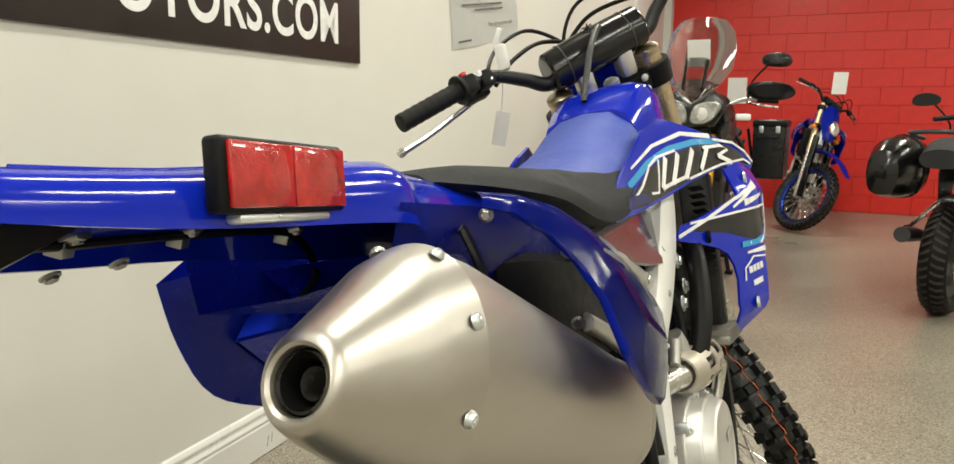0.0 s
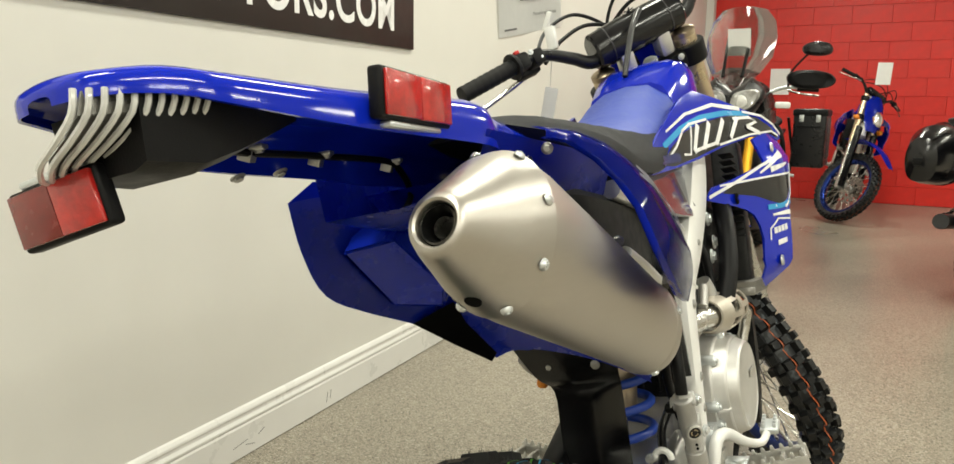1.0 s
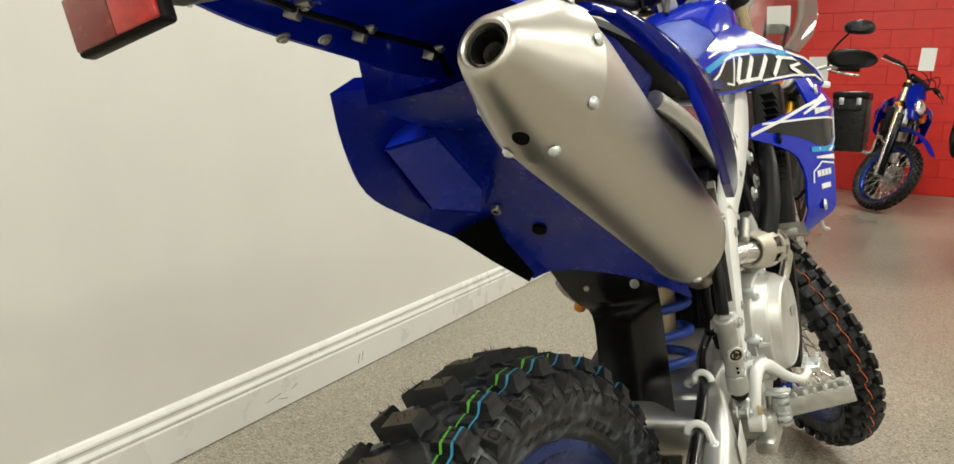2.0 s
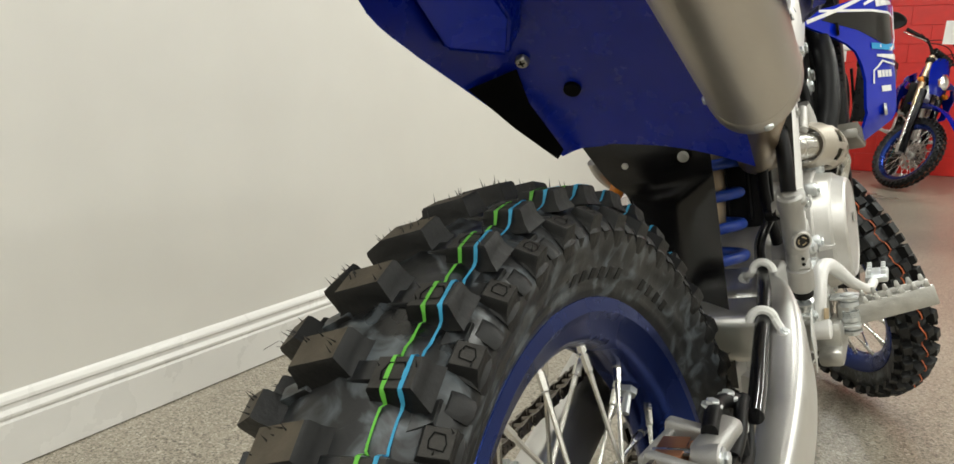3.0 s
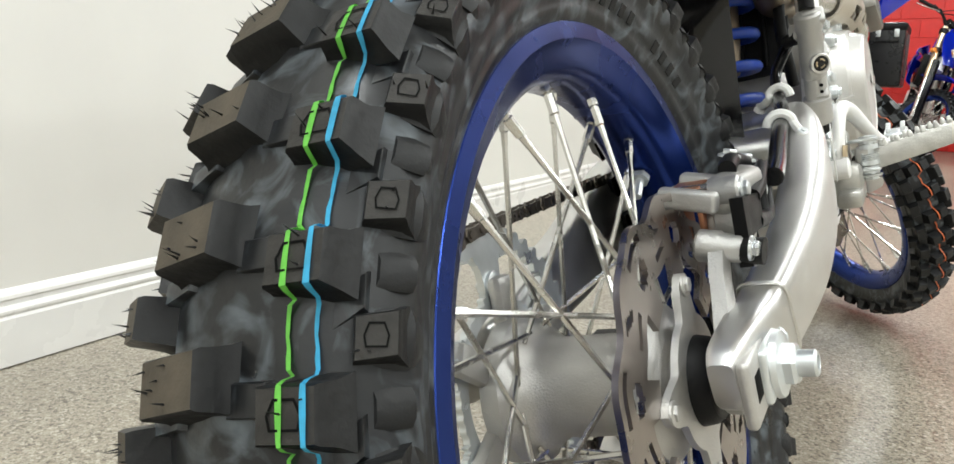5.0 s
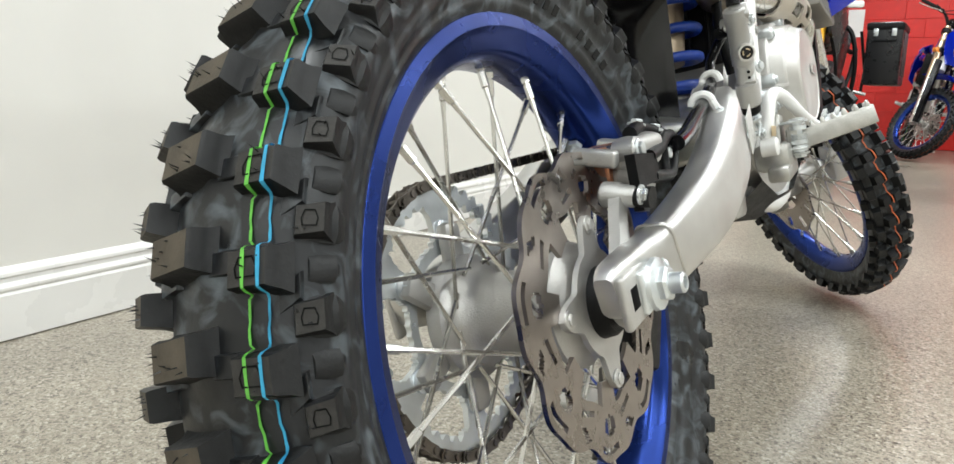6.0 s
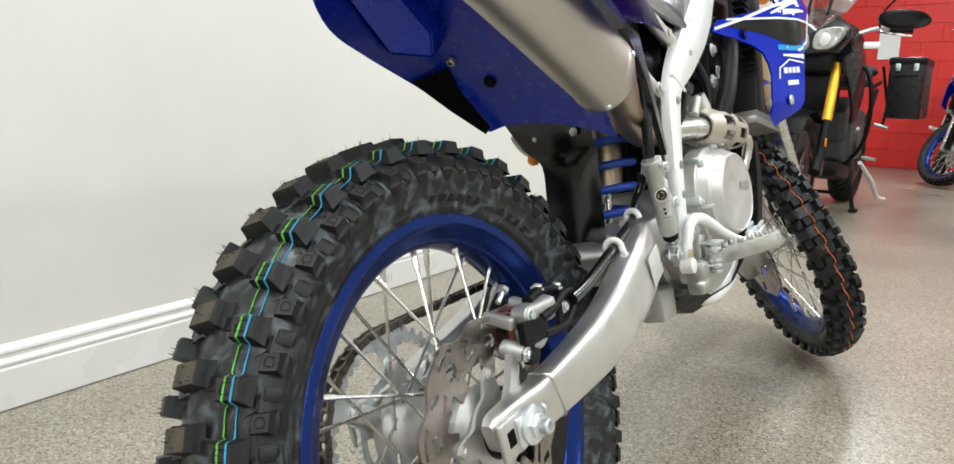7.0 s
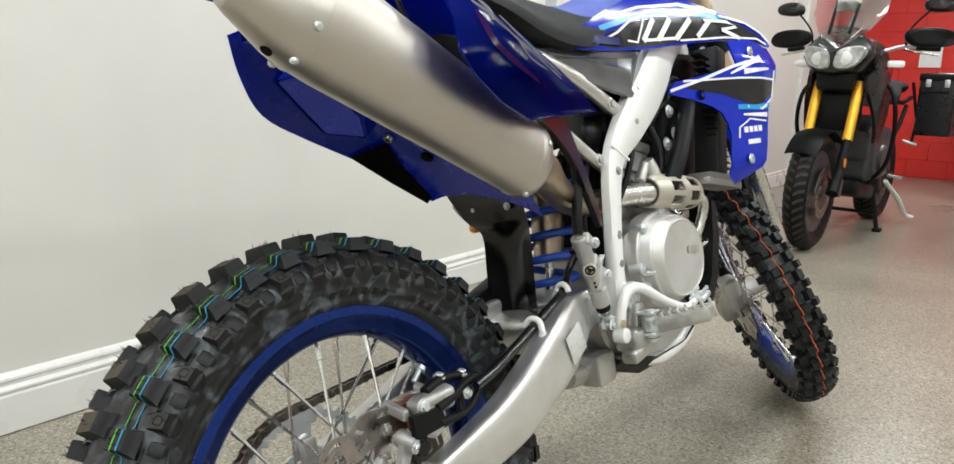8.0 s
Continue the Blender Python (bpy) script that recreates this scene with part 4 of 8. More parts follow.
def rear_brake(bike):
    c0, ax = V(0.0, 0.0075, -0.006), V(0.9989, 0.019, 0.0414)
    bm = bmesh.new()  # bracket: an eye on the axle and an arm up to the slide pin
    lathe(bm, [(0.086, 0.017), (0.086, 0.027), (0.088, 0.029), (0.097, 0.029), (0.099, 0.026), (0.104, 0.023), (0.106, 0.017)], c0, ax, 28)
    loft(bm, [[V(x - 0.006, y - w, z - w * 0.35), V(x + 0.004, y - w, z - w * 0.35), V(x + 0.006, y, z), V(x + 0.004, y + w, z + w * 0.35), V(x - 0.006, y + w, z + w * 0.35)] for x, y, z, w in ((0.093, 0.004, 0.010, 0.020), (0.092, 0.012, 0.030, 0.013), (0.089, 0.024, 0.050, 0.0095), (0.087, 0.034, 0.066, 0.011), (0.087, 0.040, 0.078, 0.012))])
    lathe(bm, [(0.0, 0.0), (0.0, 0.0095), (0.002, 0.0115), (0.016, 0.0115), (0.018, 0.0100), (0.030, 0.0100), (0.032, 0.0085), (0.034, 0.0)], (0.071, 0.0405, 0.078), (1, -0.03, -0.17), 22)
    cal = part("brake_caliper", bm, CALIPER, bike, "cast aluminium rear brake caliper")
    bm = bmesh.new()  # bridge over the disc
    rot = euler(4, 12, -6)
    block(bm, (0.047, 0.073, 0.106), (0.009, 0.058, 0.026), rot, 0.003, 3)
    block(bm, (0.068, 0.044, 0.110), (0.044, 0.010, 0.016), rot, 0.004, 3)
    block(bm, (0.068, 0.100, 0.116), (0.044, 0.012, 0.016), rot, 0.004, 3)
    block(bm, (0.090, 0.086, 0.110), (0.024, 0.064, 0.030), rot, 0.008, 3)
    lathe(bm, [(0.0, 0.0), (0.0, 0.009), (0.003, 0.0105), (0.020, 0.0105), (0.022, 0.008), (0.022, 0.0)], (0.080, 0.060, 0.112), (1, 0, 0), 18)
    part("caliper_bridge", bm, CALIPER, cal)
    bm = bmesh.new()  # piston housing with its turned lip
    lathe(bm, [(0.0, 0.0), (0.0, 0.015), (0.003, 0.0165), (0.005, 0.0165), (0.007, 0.0205), (0.024, 0.0215), (0.027, 0.018), (0.027, 0.0)], (0.074, 0.077, 0.090), (1, 0, 0), 30)
    part("piston_housing", bm, CALIPER, cal)
    bm = bmesh.new()
    lathe(bm, [(0.0, 0.012), (0.004, 0.0135), (0.006, 0.012)], (0.070, 0.077, 0.090), (1, 0, 0), 24)
    part("piston", bm, GOLD, cal, "gold-toned piston")
    for x, dy in ((0.0555, 0.0), (0.0715, 0.002)):
        bm = bmesh.new()
        block(bm, (x, 0.072 + dy, 0.094), (0.0045, 0.034, 0.036), euler(8), 0.0015)
        block(bm, (x, 0.060 + dy, 0.113), (0.0045, 0.016, 0.010), euler(8), 0.0015)
        part("brake_pad", bm, COPPER, cal, "copper-coloured brake pad")
    bm = bmesh.new()
    tube(bm, [(0.050, 0.058, 0.116), (0.094, 0.058, 0.116)], 0.0032, 10)
    part("pad_pin", bm, STEEL, cal)
    bm = bmesh.new()
    block(bm, (0.0635, 0.062, 0.1185), (0.022, 0.030, 0.0016), euler(8), 0.0005)
    part("pad_spring", bm, COPPER, cal)
    # black guard with its window and rolled ends
    fg = lambda y, z: 0.1075 - 0.20 * max(0, y - 0.11)
    bm = bmesh.new()
    panel(bm, [(0.034, 0.108), (0.085, 0.106), (0.088, 0.082), (0.052, 0.080), (0.050, 0.058), (0.038, 0.060)], fg, 0.009, 0.02)
    guard = part("caliper_guard", bm, BLACK, cal, "black plastic caliper guard")
    for line, r in ((((0.103, 0.080, 0.104), (0.102, 0.110, 0.110), (0.098, 0.140, 0.119), (0.094, 0.168, 0.121)), 0.006), (((0.103, 0.080, 0.086), (0.102, 0.112, 0.084), (0.099, 0.142, 0.086), (0.094, 0.168, 0.100)), 0.006), (((0.094, 0.168, 0.121), (0.092, 0.174, 0.110), (0.094, 0.168, 0.100)), 0.0062), (((0.100, 0.126, 0.115), (0.099, 0.128, 0.100), (0.100, 0.124, 0.085)), 0.0048), (((0.090, 0.075, 0.126), (0.086, 0.105, 0.131), (0.084, 0.135, 0.129), (0.090, 0.160, 0.122)), 0.0068)):
        bm = bmesh.new()
        tube(bm, line, r, 10, 5)
        part("guard_arm", bm, BLACK, guard)
    bm = bmesh.new()
    tube(bm, [(0.100, 0.039, 0.0725), (0.116, 0.0385, 0.070)], [0.0085, 0.0095], 14)
    part("pin_boot", bm, GRIPM, cal)
    for p, a in (((0.109, 0.030, 0.074), (1, 0, -0.17)), ((0.101, 0.060, 0.112), (1, 0, 0)), ((0.094, 0.147, 0.104), (1, 0, 0)), ((0.084, 0.110, 0.134), (0.3, 0, 1)), ((0.086, 0.150, 0.128), (0.3, 0, 1))):
        bm = bmesh.new()
        bolt(bm, p, a, 0.0058, 0.006)
        part("caliper_bolt", bm, ZINC, cal)
    bm = bmesh.new()
    block(bm, (0.066, 0.10, -0.05), (0.010, 0.11, 0.09), euler(-28), 0.006)
    part("disc_guard", bm, BLACK, bike, "black plastic disc guard")


def muffler(bike):
    tip, end = V(0.136, -0.146, 0.588), V(0.118, 0.315, 0.392)
    ax = (end - tip).normalized()
    L = (end - tip).length
    up = (V(0, 0, 1) - ax * ax.z).normalized()
    side = ax.cross(up)
    # half width, half height and rise of the oval along the can
    H = [0.0, 0.012, 0.03, 0.06, 0.085, 0.12, 0.30, L]
    RX = [0.0215, 0.0265, 0.0325, 0.0440, 0.0500, 0.0512, 0.0495, 0.0470]
    RZ = [0.0225, 0.0300, 0.0400, 0.0570, 0.0660, 0.0675, 0.0630, 0.0580]
    DZ = [0.0, 0.002, 0.006, 0.013, 0.0170, 0.0165, 0.010, 0.002]
    def ring(h, k=1.0, n=56, h2=None):
        q = h if h2 is None else h2
        rx, rz, dz = lerp(q, H, RX) * k, lerp(q, H, RZ) * k, lerp(q, H, DZ)
        return [tip + ax * h + side * rx * math.cos(2 * math.pi * j / n) + up * (dz + rz * math.sin(2 * math.pi * j / n)) for j in range(n)]
    def disc(h, r, n=32):
        return [tip + ax * h + side * r * math.cos(2 * math.pi * j / n) + up * r * math.sin(2 * math.pi * j / n) for j in range(n)]
    def rim_at(h, a):
        p = tip + ax * h + side * lerp(h, H, RX) * math.cos(a) + up * (lerp(h, H, DZ) + lerp(h, H, RZ) * math.sin(a))
        n = (side * math.cos(a) / lerp(h, H, RX) + up * math.sin(a) / lerp(h, H, RZ)).normalized()
        return p, n
    bm = bmesh.new()
    loft(bm, [ring(h, k) for h, k in ((0.080, 0.95), (0.084, 0.985), (0.090, 0.985), (0.12, 0.985), (0.18, 0.985), (0.25, 0.985), (0.32, 0.985), (0.40, 0.985), (L - 0.018, 0.985))])
    can = part("muffler", bm, MUFF, bike, "brushed titanium silencer")
    bm = bmesh.new()
    hs = [0.087, 0.086, 0.080, 0.070, 0.060, 0.050, 0.040, 0.030, 0.021, 0.014, 0.008, 0.004, 0.001]
    rr = [ring(h, 0.99 if h > 0.0865 else 1.008 if h > 0.075 else 1.0) for h in hs]
    rr += [disc(-0.0015, 0.0195, 56), disc(-0.0020, 0.0175, 56), disc(-0.0005, 0.0158, 56), disc(0.004, 0.0150, 56), disc(0.014, 0.0150, 56)]
    loft(bm, rr, caps=False)
    cap = part("end_cap", bm, MUFFC, can, "tapered brushed end cap")
    bm = bmesh.new()
    loft(bm, [disc(h, r) for h, r in ((0.010, 0.0150), (0.004, 0.0149), (0.002, 0.0130), (0.006, 0.0108), (0.05, 0.0108), (0.05, 0.001))], caps=False)
    part("outlet", bm, DARK, can, "black outlet")
    bm = bmesh.new()
    loft(bm, [disc(h, r) for h, r in ((0.0035, 0.0142), (0.0008, 0.0133), (0.0035, 0.0124))], caps=False)
    loft(bm, [disc(h, r, 24) for h, r in ((0.014, 0.0085), (0.010, 0.0076), (0.014, 0.0067), (0.05, 0.0065))], caps=False)
    part("outlet_ring", bm, STEEL, can)
    bm = bmesh.new()
    loft(bm, [ring(h, k, h2=min(h, L)) for h, k in ((L - 0.030, 0.99), (L - 0.024, 1.015), (L - 0.010, 1.0), (L - 0.002, 0.93), (L + 0.006, 0.76))])
    part("front_band", bm, MUFFC, can)
    for k in range(8):
        a = 2 * math.pi * k / 8 + 0.27
        p, d = rim_at(0.078, a)
        bm = bmesh.new()
        lathe(bm, [(0, 0.0050), (0.0015, 0.0048), (0.0036, 0.0034), (0.004, 0)], p, d, 14)
        lathe(bm, [(0.0038, 0.0019), (0.0044, 0.0017)], p, d, 6)
        part("cap_rivet", bm, ZINC, can)
        if k % 2 == 0:
            p, d = rim_at(L - 0.018, a)
            bm = bmesh.new()
            lathe(bm, [(0, 0.005), (0.003, 0.0045), (0.004, 0.0025), (0.0042, 0)], p, d, 12)
            part("band_bolt", bm, ZINC, can)
    # small dark disc in place of the drain hole's shade
    bm = bmesh.new()
    p, d = rim_at(0.055, -1.62)
    lathe(bm, [(-0.002, 0.0065), (0.0006, 0.0065), (0.0008, 0)], p, (d - ax * 0.45).normalized(), 16)
    part("drain_hole_shade", bm, DARK, can)
    # link pipe, header and its guard
    bm = bmesh.new()
    tube(bm, [end - ax * 0.01, end + ax * 0.035, (0.100, 0.40, 0.350), (0.082, 0.47, 0.325), (0.070, 0.54, 0.315), (0.080, 0.62, 0.318)], [0.044, 0.030, 0.025, 0.024, 0.023, 0.022], 20, 6)
    part("link_pipe", bm, PIPE, can, "heat-tinted link pipe")
    bm = bmesh.new()
    tube(bm, [(0.080, 0.61, 0.318), (0.100, 0.665, 0.318), (0.122, 0.73, 0.312), (0.118, 0.86, 0.298), (0.085, 0.95, 0.27), (0.03, 0.985, 0.235), (0.0, 0.96, 0.27), (0.0, 0.91, 0.30)], 0.021, 18, 6)
    part("header_pipe", bm, STEEL, bike, "steel header pipe")
    bm = bmesh.new()  # half shell with long slots
    nu, nv = 14, 12
    cells = {}
    def shell(i, j, r):
        y = 0.685 + 0.165 * j / nv
        a = radians(-115 + 230 * i / nu)
        rr = r + 0.003 * math.sin(math.pi * j / nv) - (0.004 if j in (0, nv) else 0)
        return V(0.100 + 0.022 * min(1, (y - 0.66) / 0.06) + rr * math.cos(a), y, 0.316 - 0.10 * (y - 0.70) + rr * math.sin(a))
    for r in (0.030, 0.033):
        for i in range(nu + 1):
            for j in range(nv + 1):
                cells[i, j, r] = bm.verts.new(shell(i, j, r))
    solid = {(i, j) for i in range(nu) for j in range(nv) if not (2 <= j <= 4 and i % 3 != 0 or 7 <= j <= 9 and i % 3 != 1)}
    for i, j in solid:
        for r in (0.030, 0.033):
            bm.faces.new([cells[i, j, r], cells[i + 1, j, r], cells[i + 1, j + 1, r], cells[i, j + 1, r]])
        for (di, dj), (p, q) in (((-1, 0), ((i, j), (i, j + 1))), ((1, 0), ((i + 1, j), (i + 1, j + 1))), ((0, -1), ((i, j), (i + 1, j))), ((0, 1), ((i, j + 1), (i + 1, j + 1)))):
            if (i + di, j + dj) not in solid:
                bm.faces.new([cells[(*p, 0.030)], cells[(*q, 0.030)], cells[(*q, 0.033)], cells[(*p, 0.033)]])
    part("header_guard", bm, GUARDM, bike, "pale beige slotted header guard")


def fU(y, z):
    """The upper shroud's surface, flaring out towards the front."""
    return lerp(y, [0.45, 0.59, 0.75, 0.90, 1.04, 1.17, 1.28], [0.098, 0.108, 0.130, 0.162, 0.197, 0.226, 0.222]) - 1.2 * max(0, z - 0.56) ** 2


def fL(y, z):
    """The radiator scoop's surface."""
    return lerp(y, [0.78, 0.83, 0.87, 0.93, 0.98, 1.04, 1.12, 1.22], [0.098, 0.116, 0.140, 0.176, 0.205, 0.226, 0.231, 0.220]) - 0.45 * max(0, z - 0.55) - 0.8 * max(0, 0.340 - z)


def off(f, d):
    return lambda y, z: f(y, z) + d


def fender(bike):
    """Rear mudguard: a channel with rounded shoulders, narrowing to the tail."""
    # y, crown z, shoulder z, lip z, half width
    st = [(-0.301, 0.700, 0.697, 0.690, 0.014), (-0.296, 0.706, 0.699, 0.690, 0.031), (-0.280, 0.709, 0.699, 0.690, 0.045), (-0.256, 0.710, 0.698, 0.687, 0.058), (-0.225, 0.706, 0.691, 0.678, 0.072), (-0.13, 0.697, 0.680, 0.660, 0.087), (0.0, 0.694, 0.672, 0.645, 0.094), (0.045, 0.692, 0.667, 0.638, 0.094), (0.066, 0.687, 0.659, 0.632, 0.086), (0.12, 0.680, 0.650, 0.622, 0.074), (0.22, 0.660, 0.630, 0.600, 0.066), (0.34, 0.640, 0.612, 0.570, 0.060)]
    rings = []
    for p, q in zip(spline([s[:3] for s in st], 4), spline([s[3:] + (0,) for s in st], 4)):
        y, zc, zs, zl, w = p.x, p.y, p.z, q.x, q.y
        top = [(1.0, zl), (1.0, zs - 0.4 * (zs - zl)), (0.985, zs), (0.94, zs + 0.35 * (zc - zs)), (0.80, zs + 0.68 * (zc - zs)), (0.55, zs + 0.86 * (zc - zs)), (0.28, zs + 0.97 * (zc - zs)), (0, zc)]
        top = top + [(-a, b) for a, b in top[-2::-1]]
        o = [V(w * a, y, b) for a, b in top]
        i = [V((w - 0.0035) * a, y, max(b - 0.0035, zl + 0.0005) if abs(a) < 1 else b + 0.0003) for a, b in top[::-1]]
        rings.append(o + i)
    bm = bmesh.new()
    loft(bm, rings)
    fe = part("rear_fender", bm, BLUE, bike, "glossy blue plastic rear fender", angle=50)
    for x in (-0.05, -0.035, 0.035, 0.05):  # raised ribs on its top
        bm = bmesh.new()
        tube(bm, [(x, y, lerp(y, [s[0] for s in st], [s[1] for s in st]) - 0.0035 * (abs(x) / 0.05)) for y in (-0.19, -0.12, -0.05, 0.0, 0.04)], 0.0022, 6, 3)
        part("rib", bm, BLUE, fe)
    for p in ((-0.050, -0.098, 0.672), (-0.060, -0.004, 0.664), (-0.048, 0.09, 0.650)):
        bm = bmesh.new()
        block(bm, p, (0.012, 0.016, 0.004), euler(0, 0, 25), 0.001)
        block(bm, (p[0] - 0.010, p[1] - 0.004, p[2] - 0.005), (0.012, 0.012, 0.010), euler(0, 25, 20), 0.001)
        bolt(bm, (p[0], p[1], p[2] - 0.002), (0, 0, -1), 0.004, 0.003)
        part("cable_clip", bm, DULL, fe)
    bm = bmesh.new()
    tube(bm, [(-0.03, -0.24, 0.668), (-0.045, -0.16, 0.672), (-0.056, -0.098, 0.668), (-0.058, -0.04, 0.664), (-0.062, 0.0, 0.661), (-0.055, 0.05, 0.655), (-0.05, 0.09, 0.645), (-0.052, 0.11, 0.61), (-0.075, 0.10, 0.585)], 0.0035, 8, 5)
    part("tail_cable", bm, BLACK, fe, "black tail light cable")
    for x in (-0.078, -0.068):
        bm = bmesh.new()
        bolt(bm, (x, -0.10 + (x + 0.078) * 4, 0.652), (0.4, 0, -1), 0.0045, 0.004)
        part("fender_nut", bm, DULL, fe)
    # deep inner walls under the seat that hide the wheel well
    bm = bmesh.new()
    loft(bm, [[V(-0.10, 0.02, 0.655), V(-0.098, 0.02, 0.60), V(-0.02, 0.04, 0.60), V(0.06, 0.05, 0.61), V(0.10, 0.02, 0.655)], [V(-0.11, 0.2, 0.63), V(-0.11, 0.2, 0.56), V(-0.02, 0.2, 0.55), V(0.06, 0.2, 0.56), V(0.105, 0.2, 0.63)], [V(-0.10, 0.36, 0.60), V(-0.09, 0.36, 0.50), V(-0.02, 0.36, 0.48), V(0.05, 0.36, 0.5), V(0.09, 0.36, 0.60)]], closed=False)
    bmesh.ops.solidify(bm, geom=bm.faces[:], thickness=0.004)
    part("inner_fender", bm, BLUEM, fe)
    return fe


def tail_lamp(bike):
    bm = bmesh.new()
    sec = [(-0.285, 0.670, 0.040, 0.020), (-0.25, 0.668, 0.046, 0.023), (-0.22, 0.671, 0.044, 0.018), (-0.18, 0.676, 0.038, 0.010), (-0.15, 0.680, 0.030, 0.004)]
    loft(bm, [[V(w, y, z + h), V(w * 0.9, y, z - h * 0.8), V(w * 0.6, y, z - h), V(-w * 0.6, y, z - h), V(-w * 0.9, y, z - h * 0.8), V(-w, y, z + h)] for y, z, w, h in sec])
    body = part("tail_lamp", bm, BLACK, bike, "black tail lamp housing under the fender")
    bm = bmesh.new()
    n = 11
    for k in range(n):  # ribs of the lens
        y = -0.320 + 0.0072 * k
        w = 0.030 + 0.018 * math.sin(k / n * 1.6)
        pts = [V(-w, y + 0.020, 0.654), V(-w * 0.8, y + 0.012, 0.654), V(-w * 0.2, y + 0.002, 0.660), V(w * 0.5, y, 0.669), V(w * 0.95, y + 0.003, 0.681), V(w, y + 0.006, 0.694)]
        bm2 = bmesh.new()
        tube(bm2, pts, 0.0019, 6, 3)
        part("lens_rib", bm2, LENSW, body)
    loft(bm, [[V(-w, y + 0.02, 0.657), V(-w * 0.8, y + 0.012, 0.657), V(-w * 0.2, y + 0.003, 0.663), V(w * 0.5, y + 0.002, 0.671), V(w * 0.92, y + 0.004, 0.681), V(w * 0.95, y + 0.008, 0.694), V(0, y + 0.02, 0.694)] for y, w in ((-0.316, 0.028), (-0.293, 0.038), (-0.245, 0.046))])
    part("lens", bm, LAMPIN, body)
    return body


def reflector(bike, m, lens, label, down=1, wide=0.068):
    bm = bmesh.new()
    block(bm, (0, 0.006, 0), (wide, 0.012, 0.037), None, 0.003, 3)
    body = part("reflector", bm, BLACK, bike, label, m=m)
    bm = bmesh.new()
    block(bm, (-wide * 0.229, -0.001, 0), (wide * 0.456, 0.004, 0.032), None, 0.001)
    part("reflector_lens", bm, lens[0], body, m=m)
    bm = bmesh.new()
    block(bm, (wide * 0.232, -0.0012, 0), (wide * 0.456, 0.004, 0.032), None, 0.001)
    part("reflector_lens", bm, lens[1], body, m=m)
    bm = bmesh.new()
    block(bm, (0.0, 0.008, -0.021 * down), (wide * 0.74, 0.012, 0.005), None, 0.002)
    block(bm, (0.0, 0.016, -0.016 * down), (wide * 0.6, 0.004, 0.016), None, 0.001)
    part("reflector_bracket", bm, ZINC, body, m=m)


